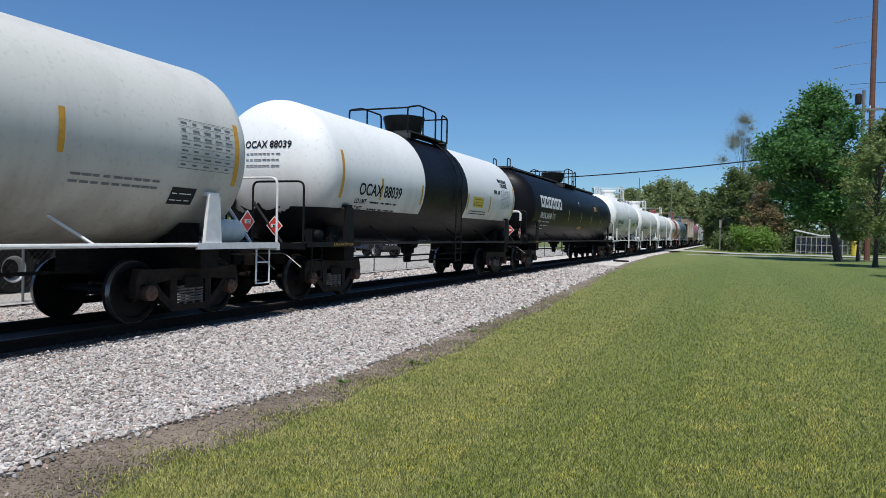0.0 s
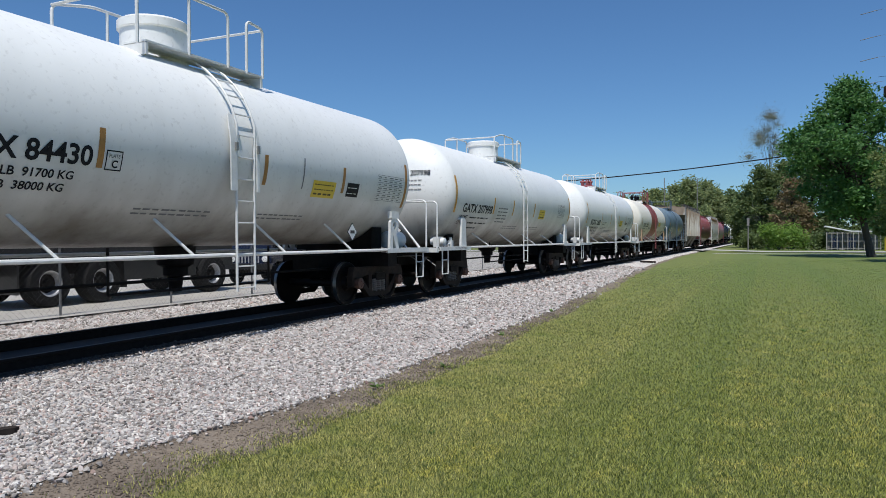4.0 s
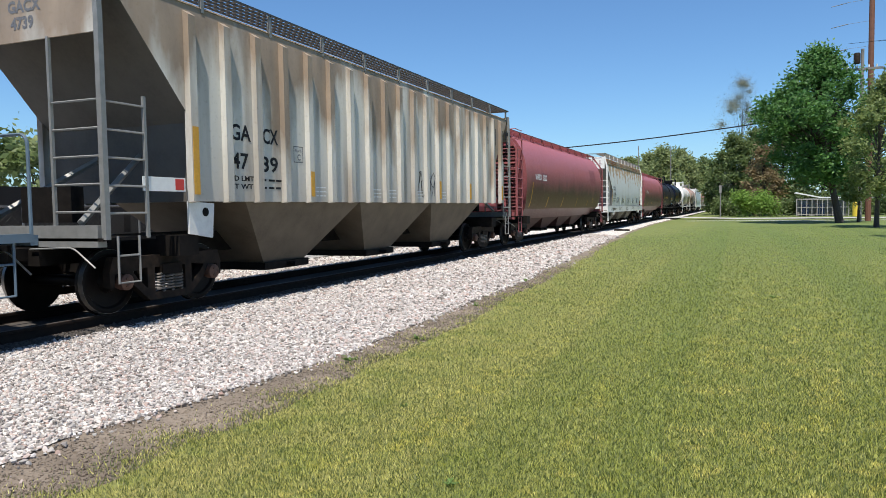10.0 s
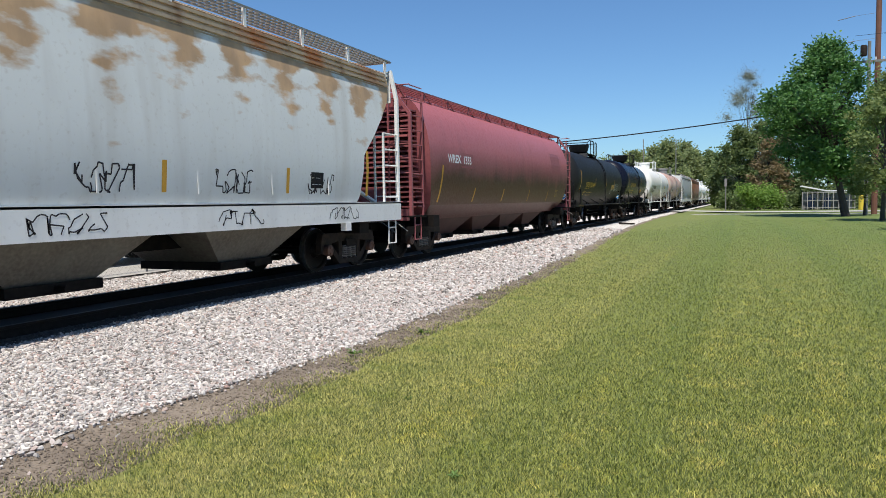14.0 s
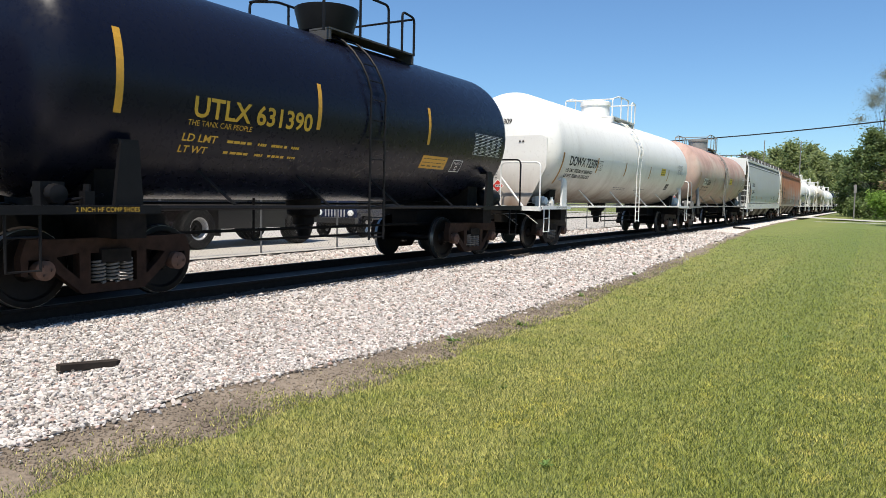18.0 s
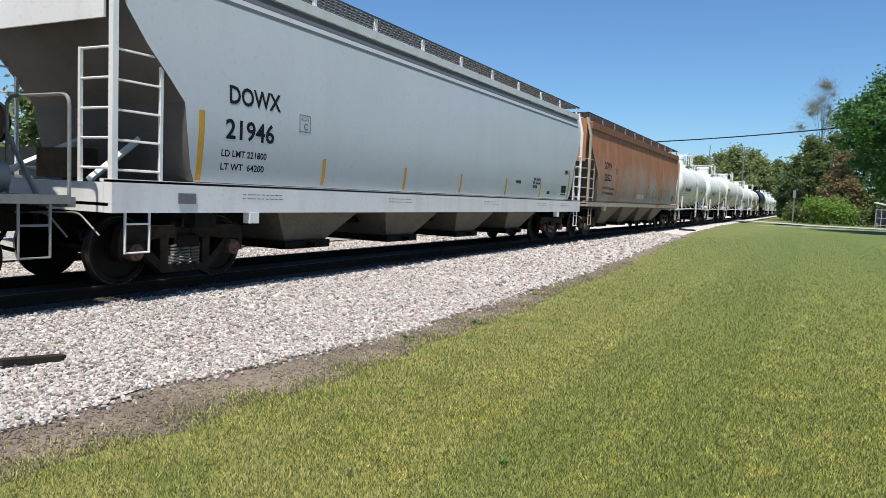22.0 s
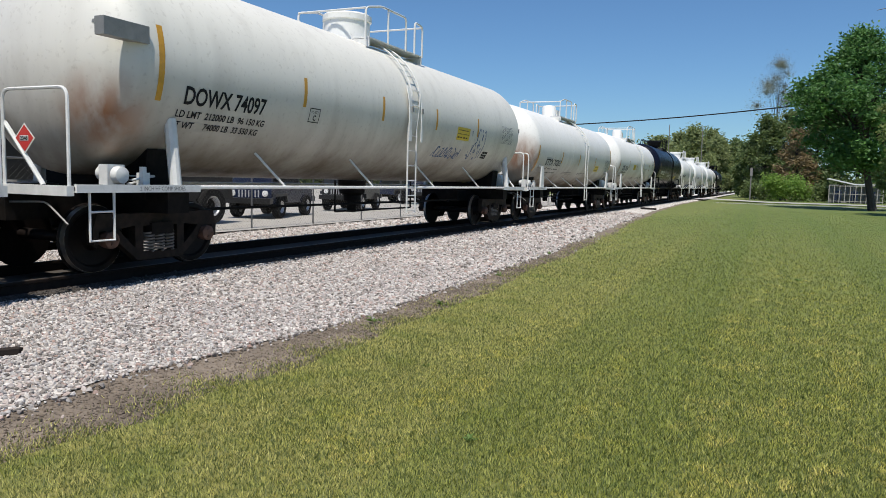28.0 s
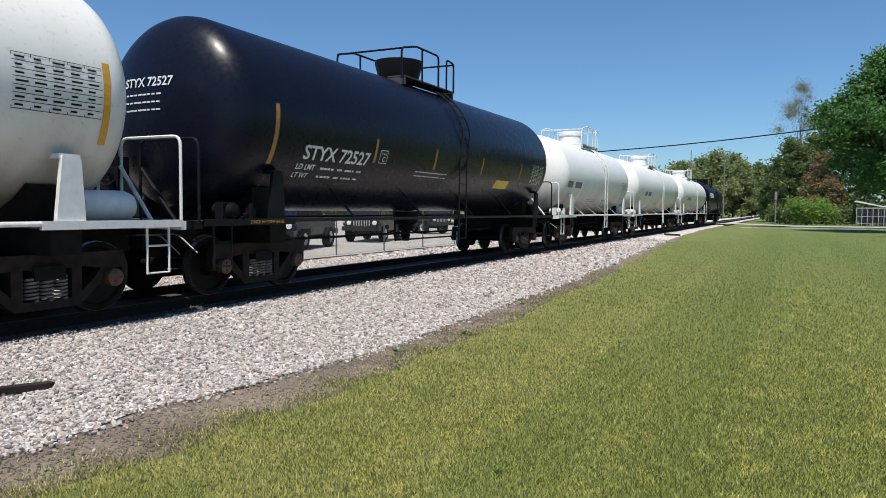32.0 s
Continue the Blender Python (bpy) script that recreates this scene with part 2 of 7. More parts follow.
M["rail_head"] = plain("worn_rail_steel", (0.13, 0.11, 0.10), 0.55, 0.6, vary=0.3, scale=10)
M["rail_side"] = plain("rusty_rail", (0.026, 0.018, 0.014), 0.85, vary=0.4, scale=12)
M["tie"] = plain("weathered_creosoted_timber", (0.038, 0.03, 0.026), 0.9, vary=0.4, scale=8)
M["amber"] = plain("amber_reflective_strip", (0.62, 0.32, 0.03), 0.45, vary=0.2, scale=20)
M["amber_dull"] = plain("faded_amber_strip", (0.40, 0.20, 0.05), 0.6, vary=0.3, scale=20)
M["yellow"] = plain("yellow_decal", (0.68, 0.49, 0.05), 0.5, vary=0.12, scale=15)
M["ink"] = plain("black_lettering", (0.015, 0.016, 0.02), 0.5, vary=0.2, scale=30)
M["ink_brown"] = plain("brown_black_print", (0.10, 0.07, 0.02), 0.6, vary=0.3, scale=30)
M["ink_grey"] = plain("faded_grey_lettering", (0.16, 0.16, 0.17), 0.6, vary=0.3, scale=30)
M["chalk"] = plain("white_lettering", (0.72, 0.73, 0.74), 0.5, vary=0.2, scale=30)
M["letter_yellow"] = plain("yellow_lettering", (0.60, 0.36, 0.03), 0.5, vary=0.2, scale=30)
M["decal_white"] = plain("white_decal", (0.75, 0.75, 0.73), 0.5, vary=0.1, scale=10)
M["decal_red"] = plain("red_placard", (0.55, 0.04, 0.03), 0.5, vary=0.1, scale=10)
M["decal_blue"] = plain("blue_placard", (0.03, 0.25, 0.55), 0.5, vary=0.1, scale=10)
M["graffiti"] = plain("black_spray_line", (0.05, 0.045, 0.05), 0.6, vary=0.3, scale=20)
M["graffiti_blue"] = plain("blue_spray_line", (0.10, 0.15, 0.28), 0.6, vary=0.3, scale=20)
M["pipe_white"] = plain("white_painted_pipe", (0.72, 0.72, 0.70), 0.45, vary=0.2, scale=9)
M["pipe_black"] = plain("black_painted_pipe", (0.010, 0.010, 0.0115), 0.46, vary=0.3, scale=9)
M["pipe_blue"] = plain("slate_blue_pipe", (0.10, 0.145, 0.19), 0.45, vary=0.2, scale=9)
M["pipe_red"] = plain("oxide_red_steel", (0.29, 0.085, 0.092), 0.5, vary=0.3, scale=9)
M["pipe_tan"] = plain("rust_stained_cream_steel", (0.44, 0.29, 0.18), 0.6, vary=0.35, scale=6)
M["pipe_grey"] = plain("galvanised_grating", (0.26, 0.26, 0.25), 0.55, 0.3, vary=0.25, scale=9)
M["grating_dark"] = plain("dark_grating", (0.075, 0.072, 0.07), 0.6, 0.2, vary=0.3, scale=9)
# ballast stone with the shade of the passing cars in its colour
M["shaded_stone"] = plain("shade_dark_ballast_stone", (0.07, 0.06, 0.052), 0.9, vary=0.5, scale=14)
M["asphalt"] = plain("pale_worn_concrete", (0.38, 0.355, 0.32), 0.85, vary=0.2, scale=0.7)
M["road"] = plain("worn_road", (0.40, 0.385, 0.36), 0.85, vary=0.15, scale=1.0)
M["tyre"] = plain("tyre_rubber", (0.011, 0.011, 0.0115), 0.9, vary=0.3, scale=15)
M["chrome"] = plain("bright_wheel_rim", (0.55, 0.55, 0.56), 0.3, 0.4, vary=0.15, scale=12)
M["vehicle_navy"] = plain("dark_blue_car_paint", (0.012, 0.02, 0.05), 0.25, vary=0.2, scale=3)
M["vehicle_black"] = plain("black_car_paint", (0.015, 0.015, 0.016), 0.3, vary=0.2, scale=3)
M["vehicle_white"] = plain("white_car_paint", (0.7, 0.7, 0.7), 0.3, vary=0.1, scale=3)
M["vehicle_orange"] = plain("orange_car_paint", (0.55, 0.2, 0.03), 0.35, vary=0.1, scale=3)
M["galv"] = plain("galvanised_fence_steel", (0.17, 0.175, 0.18), 0.5, 0.6, vary=0.2, scale=12)
M["fresh_black"] = plain("fresh_black_paint", (0.003, 0.003, 0.004), 0.45, vary=0.2, scale=3)
M["wire"] = plain("dull_fence_wire", (0.065, 0.065, 0.063), 0.7, vary=0.3, scale=12)
M["bark"] = plain("rough_bark", (0.075, 0.06, 0.05), 0.9, vary=0.5, scale=10, relief=0.6)
M["pole_wood"] = plain("brown_utility_pole", (0.17, 0.075, 0.05), 0.85, vary=0.3, scale=3)
M["pole_grey"] = plain("grey_weathered_pole", (0.22, 0.21, 0.20), 0.85, vary=0.3, scale=5)
M["concrete"] = plain("grey_concrete_kerb", (0.38, 0.36, 0.33), 0.9, vary=0.25, scale=5)
M["cable"] = plain("black_cable", (0.02, 0.02, 0.022), 0.7, vary=0.2, scale=20)
M["glass"] = plain("dark_glass", (0.01, 0.012, 0.014), 0.06, vary=0.1, scale=3, relief=0.0)


def leaf_material(name, a, b, glow=0.35):
    mat = bpy.data.materials.new(name)
    n, l, p = nodes_of(mat)
    g = n.new("ShaderNodeNewGeometry")
    c = mix(n, l, g.outputs["Random Per Island"], a, b)
    c = mix(n, l, times_(n, l, ramp(n, l, socket_noise(n, l, 0.5, 3), 0.35, 0.7), 0.5), c, tuple(v * 0.6 for v in a))
    l.new(c, p.inputs["Base Color"])
    p.inputs["Roughness"].default_value = 0.6
    t, add = n.new("ShaderNodeBsdfTranslucent"), n.new("ShaderNodeMixShader")
    l.new(c, t.inputs["Color"])
    add.inputs[0].default_value = glow
    l.new(p.outputs[0], add.inputs[1])
    l.new(t.outputs[0], add.inputs[2])
    l.new(add.outputs[0], n["Material Output"].inputs["Surface"])
    return mat


M["leaf_maple"] = leaf_material("maple_leaf", (0.055, 0.15, 0.036), (0.145, 0.30, 0.075), 0.4)
M["leaf_pear"] = leaf_material("pale_green_leaf", (0.15, 0.22, 0.065), (0.30, 0.35, 0.13), 0.5)
M["leaf_wood"] = leaf_material("woodland_leaf", (0.115, 0.175, 0.06), (0.225, 0.285, 0.105), 0.5)
M["leaf_spring"] = leaf_material("yellow_green_spring_leaf", (0.22, 0.275, 0.11), (0.34, 0.385, 0.17), 0.5)
M["leaf_red"] = leaf_material("reddish_spring_leaf", (0.24, 0.17, 0.09), (0.30, 0.25, 0.12), 0.5)
M["leaf_bush"] = leaf_material("bright_bush_leaf", (0.16, 0.29, 0.045), (0.29, 0.42, 0.09), 0.5)
M["leaf_bare"] = leaf_material("sparse_budding_leaf", (0.25, 0.27, 0.21), (0.36, 0.38, 0.29), 0.55)
M["weed"] = leaf_material("dark_weed_leaf", (0.10, 0.18, 0.035), (0.16, 0.27, 0.06))


def turf_tone(n, l, green, straw, deep):
    """Grass colour over the lawn: dry and straw-coloured beside the soil, lusher further out, mowing bands along the track."""
    big, mid = socket_noise(n, l, 0.35, 5), socket_noise(n, l, 2.1, 6)
    band = socket_noise(n, l, 0.75, 1, (1.0, 0.012, 1))
    tc, sp, mr = n.new("ShaderNodeTexCoord"), n.new("ShaderNodeSeparateXYZ"), n.new("ShaderNodeMapRange")
    l.new(tc.outputs["Object"], sp.inputs[0])
    l.new(sp.outputs[0], mr.inputs["Value"])
    mr.inputs["From Min"].default_value, mr.inputs["From Max"].default_value = 4.0, -3.8
    mr.inputs["To Min"].default_value, mr.inputs["To Max"].default_value = 0.45, 1.0
    dry = mr.outputs[0]
    c = mix(n, l, times_(n, l, ramp(n, l, mid, 0.42, 0.68), times_(n, l, dry, 0.78)), green, straw)
    c = mix(n, l, times_(n, l, ramp(n, l, big, 0.38, 0.64), times_(n, l, dry, 0.6)), c, straw)
    c = mix(n, l, times_(n, l, ramp(n, l, mid, 0.46, 0.34), 0.7), c, deep)
    clump = socket_noise(n, l, 7.5, 4)
    c = mix(n, l, times_(n, l, ramp(n, l, clump, 0.52, 0.62), times_(n, l, dry, 0.75)), c, straw)
    c = mix(n, l, times_(n, l, ramp(n, l, clump, 0.48, 0.38), 0.6), c, deep)
    c = mix(n, l, times_(n, l, ramp(n, l, socket_noise(n, l, 24, 3), 0.50, 0.40), 0.4), c, deep)
    c = mix(n, l, times_(n, l, ramp(n, l, band, 0.47, 0.53), 0.8), c, deep)
    # scorched margin along the soil
    rim = n.new("ShaderNodeMapRange")
    l.new(sp.outputs[0], rim.inputs["Value"])
    rim.inputs["From Min"].default_value, rim.inputs["From Max"].default_value = -0.6, -3.4
    rim.inputs["To Max"].default_value = 0.42
    c = mix(n, l, times_(n, l, rim.outputs[0], ramp(n, l, mid, 0.30, 0.56)), c, straw)
    # lusher turf away from the dry strip by the camera's stand
    lush = n.new("ShaderNodeMapRange")
    l.new(sp.outputs[1], lush.inputs["Value"])
    lush.inputs["From Min"].default_value, lush.inputs["From Max"].default_value = 8.0, 34.0
    lush.inputs["To Max"].default_value = 0.72
    return mix(n, l, times_(n, l, lush.outputs[0], ramp(n, l, big, 0.25, 0.6, (0.55, 0.55, 0.55, 1))), c, tuple(v * k for v, k in zip(deep, (0.78, 0.98, 1.0))))


def blade_material():
    mat = bpy.data.materials.new("mown_grass_blade")
    n, l, p = nodes_of(mat)
    c = turf_tone(n, l, (0.62, 0.575, 0.115), (0.94, 0.80, 0.33), (0.32, 0.36, 0.07))
    g = n.new("ShaderNodeNewGeometry")
    c = mix(n, l, times_(n, l, ramp(n, l, g.outputs["Random Per Island"], 0.60, 0.85), 0.8), c, (0.88, 0.78, 0.36))
    # some blades are coloured dark in place of the shaded gaps between them
    c = mix(n, l, times_(n, l, ramp(n, l, g.outputs["Random Per Island"], 0.46, 0.14), 0.9), c, (0.05, 0.085, 0.016))
    l.new(c, p.inputs["Base Color"])
    p.inputs["Roughness"].default_value = 0.55
    t, add = n.new("ShaderNodeBsdfTranslucent"), n.new("ShaderNodeMixShader")
    l.new(c, t.inputs["Color"])
    add.inputs[0].default_value = 0.3
    l.new(p.outputs[0], add.inputs[1])
    l.new(t.outputs[0], add.inputs[2])
    l.new(add.outputs[0], n["Material Output"].inputs["Surface"])
    return mat


def lawn_material():
    mat = bpy.data.materials.new("mown_lawn")
    n, l, p = nodes_of(mat)
    fine = socket_noise(n, l, 38, 4)
    c = turf_tone(n, l, (0.27, 0.245, 0.050), (0.42, 0.33, 0.115), (0.13, 0.16, 0.035))
    c = mix(n, l, times_(n, l, ramp(n, l, socket_noise(n, l, 9, 5), 0.42, 0.7), 0.45), c, (0.085, 0.125, 0.025))
    c = mix(n, l, times_(n, l, ramp(n, l, fine, 0.4, 0.75), 0.5), c, (0.09, 0.10, 0.03))
    l.new(c, p.inputs["Base Color"])
    p.inputs["Roughness"].default_value = 0.9
    bump(n, l, p, fine, 0.6, 0.03)
    return mat


def gravel_material():
    mat = bpy.data.materials.new("pale_ballast_gravel")
    n, l, p = nodes_of(mat)
    tc, v = n.new("ShaderNodeTexCoord"), n.new("ShaderNodeTexVoronoi")
    v.inputs["Scale"].default_value = 24
    l.new(tc.outputs["Object"], v.inputs["Vector"])
    sep = n.new("ShaderNodeSeparateColor")
    l.new(v.outputs["Color"], sep.inputs[0])
    c = mix(n, l, sep.outputs[0], (0.50, 0.47, 0.44), (0.76, 0.72, 0.68))
    c = mix(n, l, times_(n, l, ramp(n, l, sep.outputs[1], 0.8, 0.95), 0.6), c, (0.38, 0.25, 0.20))
    c = mix(n, l, times_(n, l, ramp(n, l, socket_noise(n, l, 0.5, 4), 0.4, 0.75), 0.3), c, (0.36, 0.32, 0.28))
    c = mix(n, l, ramp(n, l, v.outputs["Distance"], 0.45, 0.95), c, (0.2, 0.185, 0.17))
    # the train's shade is put into the stone colour along the rails
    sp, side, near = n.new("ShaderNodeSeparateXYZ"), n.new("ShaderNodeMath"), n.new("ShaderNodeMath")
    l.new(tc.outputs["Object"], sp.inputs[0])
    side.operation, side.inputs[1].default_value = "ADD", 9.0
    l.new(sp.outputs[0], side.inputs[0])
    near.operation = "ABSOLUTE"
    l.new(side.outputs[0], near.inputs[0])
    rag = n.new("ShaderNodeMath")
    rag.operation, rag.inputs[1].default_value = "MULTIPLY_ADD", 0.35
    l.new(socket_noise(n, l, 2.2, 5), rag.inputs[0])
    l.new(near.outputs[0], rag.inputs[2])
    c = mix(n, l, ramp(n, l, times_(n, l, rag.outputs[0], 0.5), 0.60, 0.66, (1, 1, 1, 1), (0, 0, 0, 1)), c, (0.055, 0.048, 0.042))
    l.new(c, p.inputs["Base Color"])
    p.inputs["Roughness"].default_value = 0.9
    bump(n, l, p, v.outputs["Distance"], -1.0, 0.06)
    return mat


def stone_material():
    mat = bpy.data.materials.new("crushed_stone")
    n, l, p = nodes_of(mat)
    g = n.new("ShaderNodeNewGeometry")
    r = n.new("ShaderNodeValToRGB")
    r.color_ramp.elements[0].color, r.color_ramp.elements[1].color = (0.10, 0.088, 0.08, 1), (0.66, 0.63, 0.60, 1)
    for at, col in ((0.14, (0.22, 0.195, 0.175, 1)), (0.34, (0.36, 0.335, 0.315, 1)), (0.58, (0.49, 0.46, 0.44, 1)), (0.72, (0.44, 0.345, 0.31, 1)), (0.80, (0.53, 0.505, 0.48, 1)), (0.87, (0.33, 0.215, 0.175, 1)), (0.92, (0.56, 0.53, 0.50, 1))):
        e = r.color_ramp.elements.new(at)
        e.color = col
    l.new(g.outputs["Random Per Island"], r.inputs[0])
    c = mix(n, l, times_(n, l, ramp(n, l, socket_noise(n, l, 60, 3), 0.4, 0.7), 0.35), r.outputs[0], (0.25, 0.23, 0.21))
    l.new(c, p.inputs["Base Color"])
    p.inputs["Roughness"].default_value = 0.9
    return mat


def soil_material():
    mat = bpy.data.materials.new("bare_brown_soil")
    n, l, p = nodes_of(mat)
    a, b = socket_noise(n, l, 1.6, 6), socket_noise(n, l, 26, 6)
    c = mix(n, l, ramp(n, l, a, 0.3, 0.7), (0.14, 0.11, 0.085), (0.27, 0.22, 0.17))
    c = mix(n, l, times_(n, l, ramp(n, l, b, 0.4, 0.7), 0.5), c, (0.10, 0.078, 0.058))
    l.new(c, p.inputs["Base Color"])
    p.inputs["Roughness"].default_value = 0.95
    bump(n, l, p, b, 0.9, 0.03)
    return mat


M["blade"] = blade_material()
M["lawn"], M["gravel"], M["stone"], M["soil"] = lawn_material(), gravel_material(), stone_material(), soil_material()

# ---- shaping helpers ----


class Shape:
    """Collects vertices and faces of one mesh."""

    def __init__(self):
        self.v, self.f = [], []

    def add(self, verts, faces):
        k = len(self.v)
        self.v += [tuple(p) for p in verts]
        self.f += [tuple(i + k for i in f) for f in faces]
        return self

    def box(self, x0, x1, y0, y1, z0, z1):
        v = [(x, y, z) for z in (z0, z1) for x, y in ((x0, y0), (x1, y0), (x1, y1), (x0, y1))]
        return self.add(v, [(3, 2, 1, 0), (4, 5, 6, 7), (0, 1, 5, 4), (1, 2, 6, 5), (2, 3, 7, 6), (3, 0, 4, 7)])

    def rod(self, a, b, r, n=8, r2=None):
        a, b = Vector(a), Vector(b)
        d = (b - a).normalized()
        u = d.orthogonal().normalized()
        w = d.cross(u)
        ring = [u * math.cos(2 * math.pi * i / n) + w * math.sin(2 * math.pi * i / n) for i in range(n)]
        v = [a + q * r for q in ring] + [b + q * (r if r2 is None else r2) for q in ring]
        f = [(i, (i + 1) % n, n + (i + 1) % n, n + i) for i in range(n)]
        return self.add(v, f + [tuple(range(n))[::-1], tuple(range(n, 2 * n))])

    def pipe(self, pts, r, n=7):
        """One bent tube through the points."""
        pts = [Vector(p) for p in pts]
        pts = [p for i, p in enumerate(pts) if i == 0 or (p - pts[i - 1]).length > 1e-5]
        u, v = None, []
        for i, p in enumerate(pts):
            d = (pts[min(i + 1, len(pts) - 1)] - pts[max(i - 1, 0)]).normalized()
            if 0 < i < len(pts) - 1:
                d = ((p - pts[i - 1]).normalized() + (pts[i + 1] - p).normalized()).normalized()
            u = d.orthogonal().normalized() if u is None else (u - d * u.dot(d)).normalized()
            w = d.cross(u)
            v += [p + (u * math.cos(6.28318 * k / n) + w * math.sin(6.28318 * k / n)) * r for k in range(n)]
        f = [(j * n + k, j * n + (k + 1) % n, (j + 1) * n + (k + 1) % n, (j + 1) * n + k) for j in range(len(pts) - 1) for k in range(n)]
        return self.add(v, f + [tuple(range(n))[::-1], tuple(range(len(v) - n, len(v)))])

    def turned(self, prof, axis="y", n=48, at=(0, 0, 0), closed=False):
        """A turned form: prof holds (place along the axis, radius)."""
        v, f = [], []
        for s, r in prof:
            for i in range(n):
                c, d = r * math.cos(2 * math.pi * i / n), r * math.sin(2 * math.pi * i / n)
                q = {"y": (c, s, d), "x": (s, c, d), "z": (c, d, s)}[axis]
                v.append((q[0] + at[0], q[1] + at[1], q[2] + at[2]))
        m = len(prof)
        for j in range(m - 1 if not closed else m):
            a, b = j * n, (j + 1) % m * n
            f += [(a + i, a + (i + 1) % n, b + (i + 1) % n, b + i) for i in range(n)]
        if not closed:
            f += [tuple(range(n))[::-1], tuple(range((m - 1) * n, m * n))]
        return self.add(v, f)

    def plate(self, poly, axis, a, b):
        """A flat outline drawn out from a to b along an axis; the outline is in the other two axes, in order."""
        n = len(poly)
        put = {"x": lambda s, p: (s, p[0], p[1]), "y": lambda s, p: (p[0], s, p[1]), "z": lambda s, p: (p[0], p[1], s)}[axis]
        v = [put(a, p) for p in poly] + [put(b, p) for p in poly]
        f = [(i, (i + 1) % n, n + (i + 1) % n, n + i) for i in range(n)]
        return self.add(v, f + [tuple(range(n))[::-1], tuple(range(n, 2 * n))])

    def panel(self, verts, faces, axis, a, b):
        """Flat pieces that share corners, drawn out to one solid."""
        n = len(verts)
        put = {"x": lambda s, p: (s, p[0], p[1]), "y": lambda s, p: (p[0], s, p[1])}[axis]
        sides = [frozenset((f[i], f[(i + 1) % len(f)])) for f in faces for i in range(len(f))]
        rim = {e: sides.count(e) for e in sides}
        walls = [(f[i], f[(i + 1) % len(f)], f[(i + 1) % len(f)] + n, f[i] + n) for f in faces for i in range(len(f)) if rim[frozenset((f[i], f[(i + 1) % len(f)]))] == 1]
        return self.add([put(a, p) for p in verts] + [put(b, p) for p in verts], list(faces) + [tuple(i + n for i in f)[::-1] for f in faces] + walls)

    def mesh(self, name, mat, smooth=True, angle=35):
        me = bpy.data.meshes.new(name)
        me.from_pydata(self.v, [], self.f)
        bm = bmesh.new()
        bm.from_mesh(me)
        bmesh.ops.recalc_face_normals(bm, faces=bm.faces)
        bm.to_mesh(me)
        bm.free()
        if smooth:
            me.polygons.foreach_set("use_smooth", [True] * len(me.polygons))
            me.set_sharp_from_angle(angle=radians(angle))
        me.materials.append(mat)
        return me


def part(name, shape, mat, parent, label="", at=None, smooth=True, angle=35):
    me = shape if isinstance(shape, bpy.types.Mesh) else shape.mesh(name, mat, smooth, angle)
    ob = new(name, me)
    if parent:
        ob.parent = parent
    if at is not None:
        ob.matrix_basis = at
    if label:
        ob["label"] = label
    return ob


def big_mesh(name, verts, faces, mat, smooth=False):
    """One mesh from numpy arrays of vertices and of equal-sided faces."""
    me = bpy.data.meshes.new(name)
    k = faces.shape[1]
    me.vertices.add(len(verts))
    me.vertices.foreach_set("co", np.ascontiguousarray(verts, dtype=np.float32).ravel())
    me.loops.add(faces.size)
    me.loops.foreach_set("vertex_index", np.ascontiguousarray(faces, dtype=np.int32).ravel())
    me.polygons.add(len(faces))
    me.polygons.foreach_set("loop_start", np.arange(0, faces.size, k, dtype=np.int32))
    me.update(calc_edges=True)
    me.polygons.foreach_set("use_smooth", [smooth] * len(me.polygons))
    me.materials.append(mat)
    return me

# ---- ground ----
TRACK, RAIL = -9.0, 0.25
rng = np.random.default_rng(5)


def bank(x):
    """Height of the ground across the track; the lawn lies at 0."""
    return float(np.interp(x, [-60, -14.2, -13.6, -12.4, -10.4, -7.6, -6.6, -4.9, -4.3, -3.8], [0.02, 0.02, 0.03, 0.0, 0.10, 0.10, 0.03, -0.02, -0.035, 0.0]))


def sheet(name, xs, ys, height, mat, smooth=True):
    xs, ys = np.array(xs, float), np.array(ys, float)
    v = np.array([(x, y, height(x, y)) for y in ys for x in xs])
    w = len(xs)
    f = np.array([(j * w + i, j * w + i + 1, (j + 1) * w + i + 1, (j + 1) * w + i) for j in range(len(ys) - 1) for i in range(w - 1)])
    return new(name, big_mesh(name, v, f, mat, smooth))


def edge(y, seed):
    """How a boundary wanders along the track."""
    return 0.14 * noise.noise(Vector((seed, y * 0.35, 0))) + 0.07 * noise.noise(Vector((seed, y * 1.4, 3)))


far = [-900, -300, -120, -60, -30, -15, 0, 10, 25, 45, 60, 80, 120, 200, 400, 900, 2500]
ground = sheet("ground", [-2500, -800, -300, -100, -40, -16, -12, -7, -5, -3, 0, 4, 10, 30, 100, 400, 1500, 2500], far, lambda x, y: -0.12 if x < -4.5 else -0.03, M["lawn"])
tagged(ground, "mown green lawn with yellowish patches beside the railway", "ground", kind="structure")


def strip(name, left, right, y0, y1, step, lift, mat, cols=7):
    """A strip along the track between two wandering edges, given as functions of y."""
    ys = np.arange(y0, y1 + step, step)
    v, f = [], []
    for y in ys:
        a, b = left(y), right(y)
        for i in range(cols):
            x = a + (b - a) * i / (cols - 1)
            v.append((x, y, bank(x) + lift(x, y)))
    for j in range(len(ys) - 1):
        f += [(j * cols + i, j * cols + i + 1, (j + 1) * cols + i + 1, (j + 1) * cols + i) for i in range(cols - 1)]
    return new(name, big_mesh(name, np.array(v), np.array(f), mat, True))


